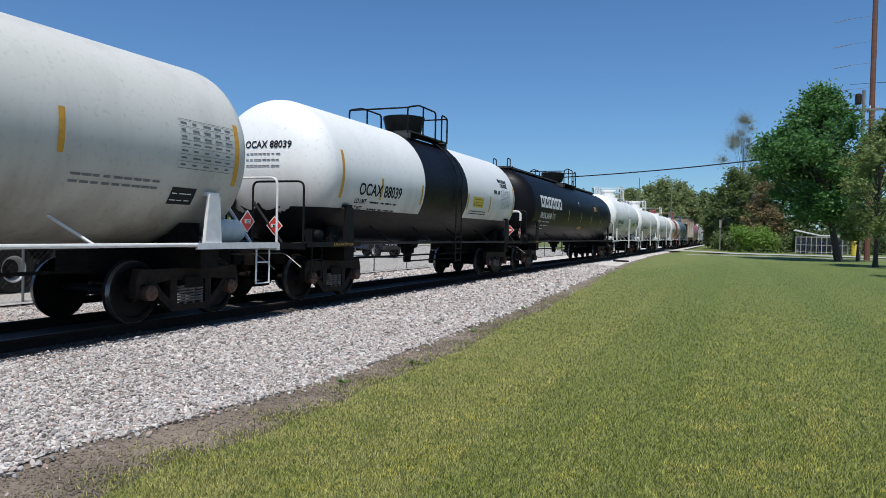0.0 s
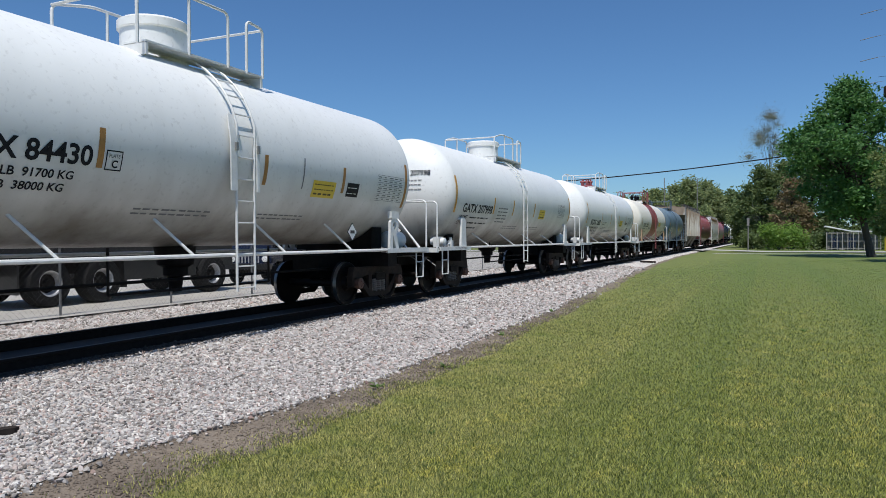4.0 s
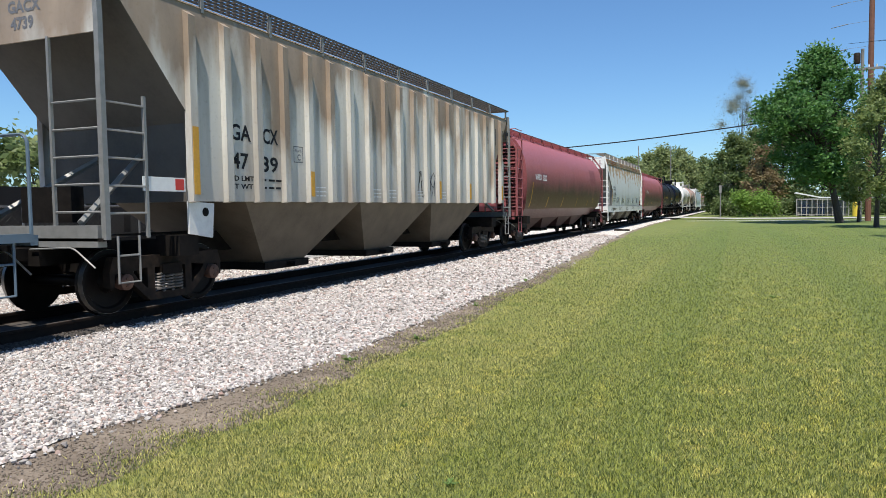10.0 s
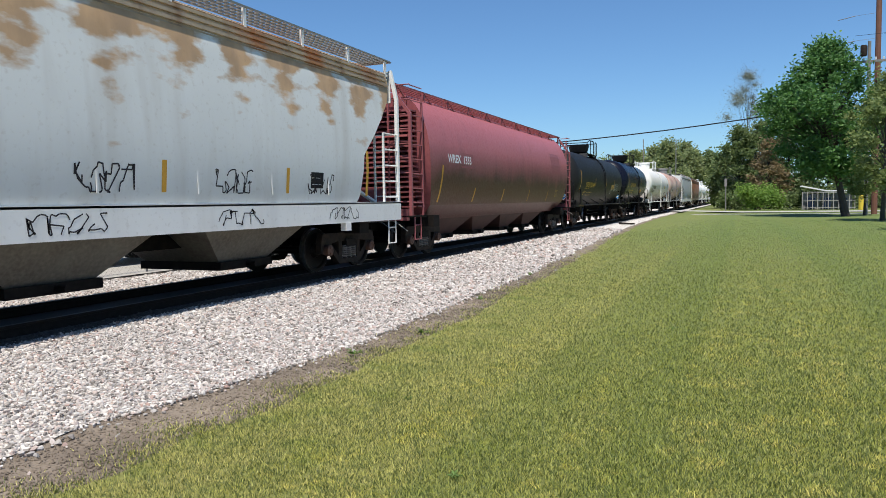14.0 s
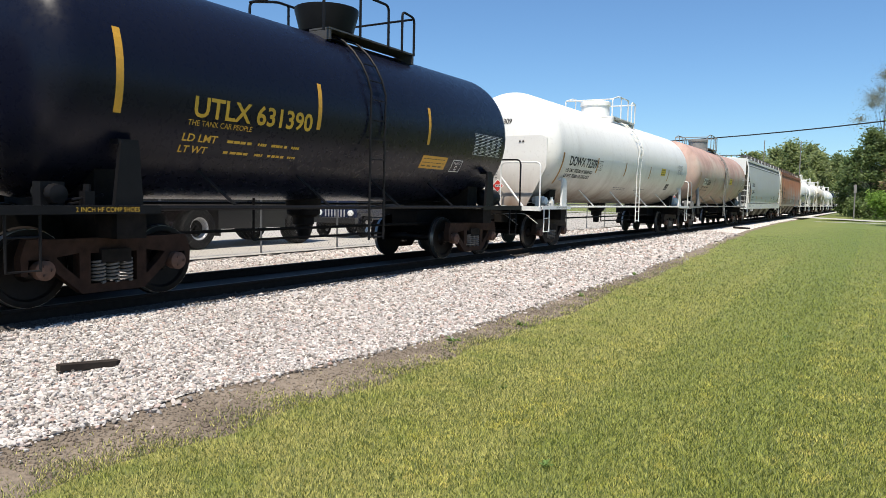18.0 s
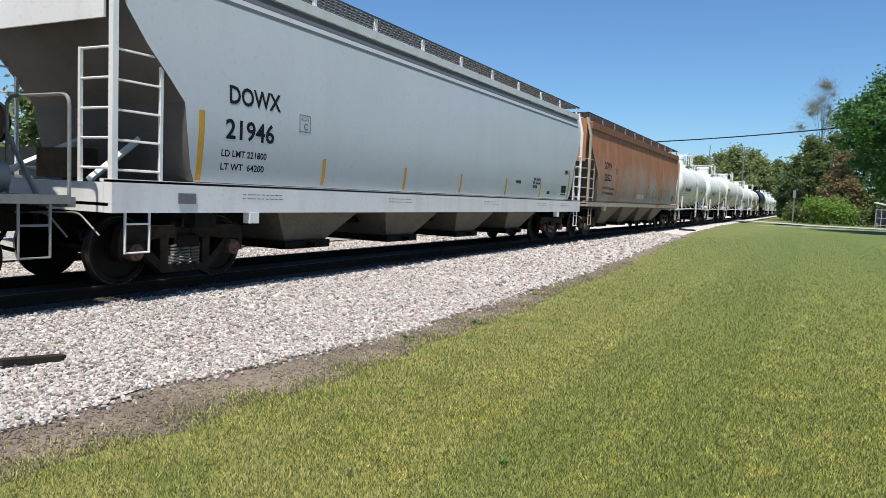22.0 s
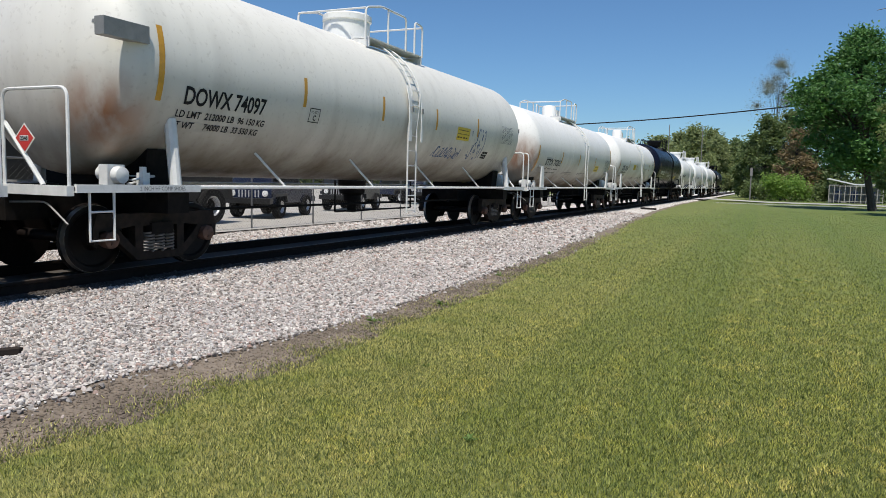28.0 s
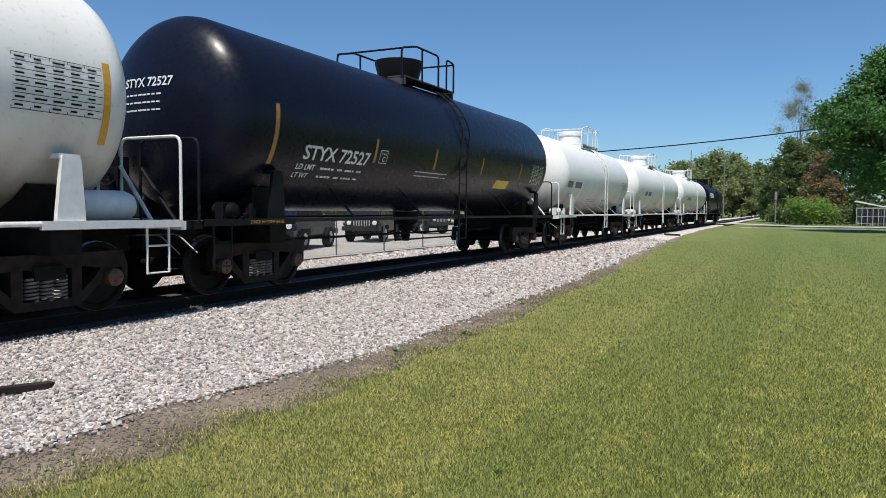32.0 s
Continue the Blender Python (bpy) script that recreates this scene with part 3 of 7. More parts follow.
def foot(y):
    """Where the ballast ends on the lawn's side."""
    return float(np.interp(y, [-20, 3, 4, 5, 6.7, 7.8, 9.3, 15, 18, 23, 30, 46, 64, 300], [-4.6, -4.62, -4.66, -4.5, -4.4, -4.32, -4.42, -4.55, -4.72, -5.05, -5.55, -6.4, -6.9, -7.1])) + edge(y, 1.0)


def sward(y):
    """Where the lawn begins."""
    return float(np.interp(y, [-20, 2.6, 3.2, 4.2, 5, 6.5, 8.5, 12, 16, 23, 30, 46, 64, 300], [-3.95, -3.9, -3.74, -3.66, -3.60, -3.76, -3.74, -3.95, -4.2, -4.7, -5.25, -6.2, -6.75, -7.0])) + edge(y, 7.0) * 1.3


lawn = strip("lawn", lambda y: sward(y) + 0.14, lambda y: 40.0, -30, 84, 0.25, lambda x, y: 0.0 if x > -3 else 0.004, M["lawn"], 12)
tagged(lawn, "mown green lawn with yellowish dry patches", "lawn", kind="structure")
soil = strip("soil", lambda y: foot(y) - 0.25, lambda y: sward(y) + 0.32, -20, 84, 0.2, lambda x, y: -0.012, M["soil"], 8)
tagged(soil, "bare brown soil between gravel and lawn", "soil", kind="structure")
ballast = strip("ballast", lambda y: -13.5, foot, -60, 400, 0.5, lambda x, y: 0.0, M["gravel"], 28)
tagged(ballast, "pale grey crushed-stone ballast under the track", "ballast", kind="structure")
yard = sheet("yard_pavement", [-70, -40, -25, -13.5], [-60, -20, 0, 20, 40, 60, 82], lambda x, y: 0.03, M["asphalt"])
tagged(yard, "pale worn concrete yard behind the fence", "pavement", kind="structure")

# ---- track ----


def rail_mesh():
    prof = [(-0.075, 0), (0.075, 0), (0.075, 0.012), (0.012, 0.03), (0.012, 0.125), (0.036, 0.135), (0.036, 0.165), (0.028, 0.172), (-0.028, 0.172), (-0.036, 0.165), (-0.036, 0.135), (-0.012, 0.125), (-0.012, 0.03), (-0.075, 0.012)]
    return Shape().plate(prof, "y", -60, 330).mesh("rail", M["rail_side"])


track = new("railway_track")
track.location = (TRACK, 0, RAIL - 0.172)
tagged(track, "railway track with rusty rails on dark timber sleepers", "railway track", kind="structure")
rm = rail_mesh()
for side in (-1, 1):
    ob = part("rail", rm, None, track, at=pose(side * 0.752, 0, 0))
    part("rail_head", Shape().box(side * 0.752 - 0.027, side * 0.752 + 0.027, -60, 330, 0.171, 0.1735), M["rail_head"], track, "worn bright running surface")
tie = Shape().box(-1.3, 1.3, -0.115, 0.115, -0.17, 0.0).mesh("sleeper", M["tie"])
for i in range(190):
    part("sleeper", tie, None, track, at=pose(random.uniform(-0.04, 0.04), -6 + i * 0.53, 0, 0, 0, random.uniform(-1, 1)))

# ---- lettering ----
LETTERS = {}


def letters(text, height, bold=0.012):
    """Vertices (u, v) and faces of a line of text that is height tall."""
    key = (text, height, bold)
    if key not in LETTERS:
        cu = bpy.data.curves.new("text", "FONT")
        cu.body, cu.size, cu.offset, cu.resolution_u = text, height / 0.70, bold, 3
        ob = new("text", cu)
        bpy.context.view_layer.update()
        me = bpy.data.meshes.new_from_object(ob.evaluated_get(bpy.context.evaluated_depsgraph_get()))
        bpy.data.objects.remove(ob)
        bm = bmesh.new()
        bm.from_mesh(me)
        for k in range(1, 4):
            bmesh.ops.bisect_plane(bm, geom=bm.verts[:] + bm.edges[:] + bm.faces[:], plane_co=(0, height * k / 4, 0), plane_no=(0, 1, 0))
        bm.verts.index_update()
        LETTERS[key] = ([(p.co.x, p.co.y) for p in bm.verts], [tuple(q.index for q in f.verts) for f in bm.faces])
        bm.free()
        bpy.data.meshes.remove(me)
    return LETTERS[key]


def flat_mesh(name, verts, faces, mat):
    me = bpy.data.meshes.new(name)
    me.from_pydata(verts, [], faces)
    me.materials.append(mat)
    return me


class Skin:
    """A car's side or end, on which lettering and decals lie."""

    def __init__(self, lay):
        self.lay = lay

    def text(self, owner, words, u, v, height, mat, squeeze=1.0, bold=0.008, name="lettering", end=None, lift=0.0):
        vs, fs = letters(words, height, bold)
        if end is not None:
            squeeze = (end - u) / max(a for a, b in vs)
        me = flat_mesh(name, [self.lay(u + a * squeeze, v + b, lift) for a, b in vs], fs, mat)
        ob = part(name, me, None, owner)
        return tagged(ob, kind="stuff") if height < 0.2 else ob

    def patch(self, owner, u, v, w, h, mat, name="decal", skew=0.0, lift=0.0, label=""):
        n = max(1, int(h / 0.12))
        vs, fs = [], []
        for k in range(n + 1):
            for a in (0, 1):
                vs.append(self.lay(u + a * w + skew * k / n, v + h * k / n, lift))
        fs = [(2 * k, 2 * k + 1, 2 * k + 3, 2 * k + 2) for k in range(n)]
        return part(name, flat_mesh(name, vs, fs, mat), None, owner, label)

    def bars(self, owner, u, v, w, rows, pitch, thick, mat, name="small_print", seed=1, words=3):
        """Lines of print too small to read."""
        r = random.Random(seed)
        vs, fs = [], []
        for k in range(rows):
            x = u
            words_ = words if thick > 0.1 else int(words * 1.6)
            for _ in range(words_):
                ww = w / words_ * r.uniform(0.62, 0.94)
                i = len(vs)
                z = v - k * pitch
                tall_ = thick if thick > 0.1 else thick * 0.72
                vs += [self.lay(x, z), self.lay(x + ww, z), self.lay(x + ww, z + tall_), self.lay(x, z + tall_)]
                fs.append((i, i + 1, i + 2, i + 3))
                x += w / words_
        return tagged(part(name, flat_mesh(name, vs, fs, mat), None, owner), kind="stuff")

    def table(self, owner, u, v, w, h, mat, rows=7, cols=5, name="stencil_table"):
        """A stencilled data table: thin lines and rows of print."""
        t = 0.007
        vs, fs = [], []

        def bar(a, b, c, d):
            i = len(vs)
            vs.extend([self.lay(a, b), self.lay(c, b), self.lay(c, d), self.lay(a, d)])
            fs.append((i, i + 1, i + 2, i + 3))
        for k in range(rows + 1):
            bar(u, v + h * k / rows - t / 2, u + w, v + h * k / rows + t / 2)
        for k in range(cols + 1):
            bar(u + w * k / cols - t / 2, v, u + w * k / cols + t / 2, v + h)
        r = random.Random(4)
        for k in range(rows):
            for c in range(cols):
                a = u + w * (c + 0.15) / cols
                bar(a, v + h * (k + 0.36) / rows, a + w / cols * r.uniform(0.35, 0.7), v + h * (k + 0.62) / rows)
        return tagged(part(name, flat_mesh(name, vs, fs, mat), None, owner), kind="stuff")

    def line(self, owner, pts, width, mat, name="graffiti"):
        vs, fs = [], []
        for (a, b), (c, d) in zip(pts, pts[1:]):
            dx, dy = c - a, d - b
            q = math.hypot(dx, dy) or 1
            nx, ny = -dy / q * width / 2, dx / q * width / 2
            i = len(vs)
            vs += [self.lay(a + nx, b + ny), self.lay(a - nx, b - ny), self.lay(c - nx, d - ny), self.lay(c + nx, d + ny)]
            fs.append((i, i + 1, i + 2, i + 3))
        return part(name, flat_mesh(name, vs, fs, mat), None, owner)

    def scrawl(self, owner, u, v, w, h, mat, seed, width=0.025, strokes=5):
        """Spray-can scribble without words."""
        r = random.Random(seed)
        for k in range(strokes):
            x0 = u + w * k / strokes
            pts, a = [], r.uniform(0, 6)
            for i in range(14):
                s = i / 13
                pts.append((x0 + w / strokes * (0.5 + 0.55 * math.cos(a + s * r.uniform(4, 6))), v + h * (0.5 + 0.48 * math.sin(a * 1.7 + s * r.uniform(3, 7)))))
            self.line(owner, pts, width, mat)

    def diamond(self, owner, u, v, s, mats, name="hazard_placard", print_=True, code=None):
        def sq(k, lift, mat, nm):
            vs = [self.lay(u, v - s * k, lift), self.lay(u + s * k, v, lift), self.lay(u, v + s * k, lift), self.lay(u - s * k, v, lift)]
            return part(nm, flat_mesh(nm, vs, [(0, 1, 2, 3)], mat), None, owner)
        p = sq(1.0, 0.06, mats[0], name)
        sq(0.86, 0.064, mats[1], "placard_face")
        if print_:
            vs = [self.lay(u + a * s, v + b * s, 0.068) for a, b in ((-0.42, -0.17), (0.42, -0.17), (0.42, 0.17), (-0.42, 0.17))]
            part("placard_panel", flat_mesh("placard_panel", vs, [(0, 1, 2, 3)], mats[2]), None, owner)
            if code:
                self.text(owner, code, u - 0.36 * s, v - 0.12 * s, 0.24 * s, M["ink"], bold=0.002, name="placard_number", end=u + 0.36 * s, lift=0.072)
        return p


# ---- running gear, shared by all cars ----
WHEEL = 0.457


def wheel_shape():
    s = Shape()
    for side in (-1, 1):
        prof = [(0.665, 0.10), (0.69, 0.485), (0.70, 0.487), (0.722, WHEEL + 0.004), (0.80, WHEEL - 0.004), (0.806, WHEEL - 0.02), (0.80, 0.385), (0.765, 0.36), (0.745, 0.16), (0.80, 0.13), (0.84, 0.12), (0.84, 0.02)]
        s.turned([(side * a, b) for a, b in prof], "x", 28)
    s.rod((-1.0, 0, 0), (1.0, 0, 0), 0.08, 12)
    return s


GEAR = {}


def gear():
    if GEAR:
        return GEAR
    GEAR["wheelset"] = wheel_shape().mesh("wheelset", M["wheel"])
    GEAR["tread"] = Shape().turned([(0.7235, WHEEL + 0.0075), (0.799, WHEEL - 0.001), (0.799, WHEEL - 0.012), (0.7235, WHEEL - 0.006)], "x", 28, (0, 0, 0), True).mesh("tread", M["tread"])
    cap = Shape().turned([(0.0, 0.10), (0.06, 0.115), (0.16, 0.115), (0.18, 0.085), (0.185, 0.03)], "x", 16)
    for k in range(3):
        a = k * 2.094
        cap.rod((0.18, 0.06 * math.cos(a), 0.06 * math.sin(a)), (0.20, 0.06 * math.cos(a), 0.06 * math.sin(a)), 0.018, 6)
    GEAR["cap"] = cap.mesh("bearing_cap", M["cap_rust"])
    for nm, mat in (("sideframe", M["frame_steel"]), ("sideframe_rusty", M["truck_rust"])):
        # one cast frame: pedestal jaws at its ends, openings for the springs and in the slanting arms
        half_ = [(0.45, 0.80), (0.74, 0.80), (1.06, 0.81), (1.13, 0.60), (1.04, 0.58), (0.82, 0.57), (0.73, 0.59), (0.45, 0.63), (0.31, 0.62), (0.31, 0.25), (0.45, 0.32), (0.41, 0.14), (0.72, 0.40), (0.61, 0.46), (1.12, 0.40), (1.05, 0.40)]
        m_ = len(half_)
        one = [(0, 1, 6, 7), (1, 2, 3, 4, 5, 6), (8, 7, 10, 9), (9, 10, 11), (10, 13, 12, 11), (13, 6, 5, 12), (4, 3, 14, 15)]
        flip = [tuple(m_ + i for i in f)[::-1] for f in one]
        mid_ = [(0, 7, 8, m_ + 8, m_ + 7, m_), (9, 11, m_ + 11, m_ + 9)]
        sf = Shape().panel(half_ + [(-p, q) for p, q in half_], one + flip + mid_, "x", -0.06, 0.07)
        GEAR[nm] = sf.mesh(nm, mat)
    turns = 6.5
    coil = [(0.07 * math.cos(6.28318 * turns * q / 72), 0.07 * math.sin(6.28318 * turns * q / 72), 0.255 + 0.285 * q / 72) for q in range(73)]
    GEAR["spring"] = Shape().pipe(coil, 0.0165, 5).mesh("coil_spring", M["spring"])
    bo = Shape().box(-1.12, 1.12, -0.20, 0.20, 0.50, 0.66).box(-0.42, 0.42, -0.22, 0.22, 0.66, 0.74)
    for k in (-1, 1):
        bo.box(-0.72, 0.72, k * 0.36 - 0.04, k * 0.36 + 0.04, 0.34, 0.44)
    GEAR["bolster"] = bo.mesh("truck_bolster", M["under"])
    c = Shape().box(-0.12, 0.12, 0, 0.62, 0.80, 0.96)
    c.plate([(-0.13, 0.60), (0.17, 0.60), (0.20, 0.80), (0.10, 0.92), (0.02, 0.84), (0.06, 0.74), (-0.10, 0.72)], "z", 0.74, 1.02)
    GEAR["coupler"] = c.mesh("coupler", M["under"])
    return GEAR


WHEELS = []


def bogie(car, y, rusty=False):
    g = gear()
    b = part("truck", g["bolster"], None, car, at=pose(0, y, 0))
    for side in (-1, 1):
        part("sideframe", g["sideframe_rusty" if rusty else "sideframe"], None, b, at=pose(side * 1.0, 0, 0))
        for dy in (-0.185, 0.0, 0.185):
            part("coil_spring", g["spring"], None, b, at=pose(side * 1.03, dy, 0))
    for k in (-1, 1):
        w = part("wheelset", g["wheelset"], None, b, at=pose(0, k * 0.89, WHEEL))
        WHEELS.append((w, car, y + k * 0.89, k * 0.89))
        for side in (-1, 1):
            part("wheel_tread", g["tread"], None, b, "bright worn tread", at=pose(0, k * 0.89, WHEEL, 0, 0, 0 if side > 0 else 180))
            part("bearing_cap", g["cap"], None, b, at=pose(side * 0.98, k * 0.89, WHEEL, 0, 0, 0 if side > 0 else 180))
    return b


def stirrup(car, x, y, mat, up=1.12, down=0.50, wide=0.36):
    s = Shape().pipe([(x, y - wide / 2, up), (x, y - wide / 2, down), (x, y + wide / 2, down), (x, y + wide / 2, up)], 0.018, 6)
    s.rod((x, y - wide / 2, (up + down) / 2 + 0.05), (x, y + wide / 2, (up + down) / 2 + 0.05), 0.014, 6)
    return part("step", s, mat, car)


def arch(pts, k=0.12, n=4):
    """A path with its inner corners rounded."""
    out = [Vector(pts[0])]
    for a, b, c in zip(pts, pts[1:], pts[2:]):
        a, b, c = Vector(a), Vector(b), Vector(c)
        p, q = b + (a - b).normalized() * k, b + (c - b).normalized() * k
        out += [(1 - t) ** 2 * p + 2 * t * (1 - t) * b + t * t * q for t in (i / n for i in range(n + 1))]
    return out + [Vector(pts[-1])]


def ends(car, at, pipe, wide=1.45):
    """Couplers, hoses, steps and hand rails at both ends."""
    for k in (-1, 1):
        part("coupler", gear()["coupler"], None, car, at=pose(0, at[k] - k * 0.64, 0, 0, 0, 0 if k > 0 else 180))
        hose = Shape().pipe(arch([(-0.35, at[k] - k * 0.5, 0.95), (-0.4, at[k] - k * 0.25, 0.5), (-0.25, at[k] - k * 0.02, 0.42)], 0.15), 0.03, 6)
        part("air_hose", hose, M["tyre"], car)
        lever = Shape().pipe(arch([(0.2, at[k] - k * 0.42, 0.95), (1.0, at[k] - k * 0.42, 0.98), (1.38, at[k] - k * 0.42, 0.72)], 0.1), 0.012, 6)
        part("uncoupling_lever", lever, M["pipe_grey"], car)
        for side in (-1, 1):
            stirrup(car, side * wide, at[k] - k * 0.85, pipe)

# ---- tank cars ----
AHEAD = 1


def cyl_skin(r, zc):
    """The side of a tank; v is the arc above a level 2.72 m over the rail."""
    k = 2.72 - zc
    return Skin(lambda u, v, lift=0.0: ((r + 0.005 + lift) * math.cos((v + k) / r), u, zc + (r + 0.005 + lift) * math.sin((v + k) / r)))


def head_skin(r, zc, half, depth):
    def lay(u, v, lift=0.0):
        q = min(0.98, (u * u + v * v) / (r * r))
        return (u, -(half + depth * math.sqrt(1 - q) + 0.012 + lift), zc + v)
    return Skin(lay)


def tank_profile(r, half, depth):
    prof = []
    for k in range(11):
        a = math.pi / 2 * k / 10
        prof.append((-half - depth * math.cos(a), max(0.02, r * math.sin(a))))
    return prof


def tank_car(label, length, tank, pipe="pipe_white", r=1.5, zc=2.72, head=0.72, gap=0.83, rusty=False, dome="dome", ladder_at=0.3, walkway=None, lower=None, band=None, band_mat=None, side_pipe=True, platform_at=0.0, rings=(), braces=True, saddle=None, dome_at=None, ladder_mat=None, rail_mat=None, df=0.0, dr=0.0, rail_high=0.74):
    """A tank car: origin on the rail top at its middle, x towards the lawn."""
    car = new("tank_car")
    tagged(car, label, "tank car", "cars of the freight train")
    # the car's two ends, its truck centres and the ends of the barrel; df and dr move the front and rear end along the track
    E = {-1: -length / 2 + df, 1: length / 2 + dr}
    B = {k: E[k] - k * 2.15 for k in E}
    hf, hr = -E[-1] - gap - head, E[1] - gap - head
    both = tank_profile(r, hf, head) + [(-a, b) for a, b in tank_profile(r, hr, head)[::-1]]
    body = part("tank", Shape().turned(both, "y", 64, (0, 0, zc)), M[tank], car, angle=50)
    if lower:
        # paint of another colour below a level, as a thin skin over the tank
        s, n = Shape(), 64
        prof = [(a, b + 0.002) for a, b in both]
        vs = []
        for a, b in prof:
            edge_ = math.asin(max(-1.0, lower[0] / b))
            vs += [(b * math.cos(t), a, zc + b * math.sin(t)) for t in [edge_ + (-math.pi - 2 * edge_) * i / n for i in range(n + 1)]]
        fs = [(j * (n + 1) + i, j * (n + 1) + i + 1, (j + 1) * (n + 1) + i + 1, (j + 1) * (n + 1) + i) for j in range(len(prof) - 1) for i in range(n)]
        part("lower_paint", s.add(vs, fs), M[lower[1]], body, "black lower half", angle=60)
    if band:
        part("painted_band", Shape().turned([(band[0], r + 0.003), (band[1], r + 0.003)], "y", 64, (0, 0, zc)), M[band_mat], body, "band round the middle")
    for y in rings:
        part("jacket_seam", Shape().turned([(y - 0.012, r + 0.004), (y + 0.012, r + 0.004)], "y", 64, (0, 0, zc)), M[tank], body)
    for k in (-1, 1):
        e = E[k] - k * 0.36
        a, b = sorted((e, B[k] - k * 1.3))
        part("stub_sill", Shape().box(-0.33, 0.33, a, b, 0.72, 1.06), M["under"], car)
        a, b = sorted((e, e - k * 0.10))
        part("end_sill", Shape().box(-1.45, 1.45, a, b, 1.06, 1.18), M[pipe], car)
        a, b = sorted((e - k * 0.10, B[k] - k * 0.35))
        part("end_platform", Shape().box(0.75, 1.47, a, b, 1.12, 1.17).box(-1.47, -0.75, a, b, 1.12, 1.17).box(-0.75, 0.75, *sorted((e - k * 0.10, e - k * 0.5)), 1.12, 1.17), M["grating_dark"], car)
        for x in (1.45, -1.50):
            part("side_channel", Shape().box(x, x + 0.05, a, b, 1.10, 1.20), M[pipe], car)
        if k < 0:
            yellow = pipe == "pipe_black"
            Skin(lambda u, v, lift=0.0: (1.503, u, v)).text(car, "2 INCH HF COMP SHOES", B[-1] - 0.75, 1.125, 0.055, M["letter_yellow" if yellow else "ink_grey"], bold=0.0, end=B[-1] + 0.05, name="lettering")
        # saddle under the tank
        sd = []
        for i in range(9):
            t = math.radians(-132 + 84 * i / 8)
            sd.append(((r + 0.02) * math.cos(t), zc + (r + 0.02) * math.sin(t)))
        part("tank_saddle", Shape().plate([(-1.0, 0.98)] + sd + [(1.0, 0.98)], "y", B[k] - 0.22, B[k] + 0.22), M["under"], car)
        part("body_bolster", Shape().box(-1.42, 1.42, B[k] - 0.20, B[k] + 0.20, 0.80, 1.10), M["under"], car)
        if braces:
            for side in (-1, 1):
                x = side * 1.42
                y0 = B[k] + k * 0.05
                if braces == "post":
                    part("head_brace", Shape().rod((x, y0, 1.18), (x * 0.93, y0, 2.12), 0.085, 10), M[saddle or pipe], car)
                    continue
                if braces == "cutout":
                    ring = [(y0 + q * math.cos(a), 1.70 + q * math.sin(a)) for q in (0.20, 0.09) for a in [math.pi / 4 * i + math.pi / 8 for i in range(8)]]
                    legs = [(y0 - 0.22, 1.18), (y0 - 0.09, 1.18), (y0 + 0.08, 1.18), (y0 + 0.22, 1.18)]
                    faces = [(i, (i + 1) % 8, 8 + (i + 1) % 8, 8 + i) for i in range(8)] + [(16, 17, 5, 4), (18, 19, 6, 5)]
                    part("head_brace", Shape().panel(ring + legs, faces, "x", x - 0.03, x + 0.03).box(x - 0.06, x + 0.04, y0 - 0.16, y0 + 0.18, 1.86, 2.02), M[saddle or pipe], car)
                    continue
                poly = [(y0 - 0.19, 1.18), (y0 + 0.19, 1.18), (y0 + 0.14, 1.92), (y0 - 0.10, 1.96)]
                br = Shape().plate(poly, "x", x - 0.03, x + 0.03).box(min(x, side * 1.05), max(x, side * 1.05), y0 - 0.12, y0 + 0.15, 1.92, 1.98)
                part("head_brace", br, M[saddle or pipe], car)
        bogie(car, B[k], rusty)
        # end hand rails
        y1 = E[k] - k * 0.42
        for side in (-1, 1):
            hoop = Shape().pipe(arch([(side * 0.25, y1, 2.05), (side * 0.25, y1, 2.35), (side * 1.42, y1, 2.35), (side * 1.42, y1, 1.18)], 0.14), 0.022, 7)
            hoop.rod((side * 0.25, y1, 1.15), (side * 0.25, y1, 2.1), 0.022, 7)
            part("end_handrail", hoop, M[pipe], car)
        brd = Shape().rod((0.9, y1 - k * 0.05, 1.18), (0.25, y1 - k * 0.02, 1.95), 0.03, 6)
        part("handrail_brace", brd, M[pipe], car)
    # brake wheel and gear at the trailing end
    y1 = E[-1] + 0.62
    bw = Shape()
    ring = [(0.28 * math.cos(a), 0, 0.28 * math.sin(a)) for a in [2 * math.pi * i / 16 for i in range(17)]]
    bw.pipe([(p[0] - 0.75, y1, p[2] + 1.98) for p in ring], 0.022, 6)
    for i in range(5):
        a = 2 * math.pi * i / 5
        bw.rod((-0.75, y1, 1.98), (-0.75 + 0.27 * math.cos(a), y1, 1.98 + 0.27 * math.sin(a)), 0.014, 5)
    part("brake_wheel", bw, M[pipe], car)
    part("brake_housing", Shape().box(-0.95, -0.55, y1 + 0.06, y1 + 0.28, 1.80, 2.16).box(-0.80, -0.70, y1 + 0.1, y1 + 0.2, 1.15, 1.8), M[pipe], car)
    bv = part("brake_valve", Shape().box(0.92, 1.08, B[-1] - 0.90, B[-1] - 0.62, 1.19, 1.46).turned([(0.78, 0.05), (0.80, 0.10), (0.90, 0.11), (0.92, 0.05)], "x", 12, (0, B[-1] - 0.76, 1.34)).turned([(1.08, 0.05), (1.10, 0.12), (1.20, 0.11), (1.22, 0.05)], "x", 12, (0, B[-1] - 0.76, 1.32)), M[pipe], car)
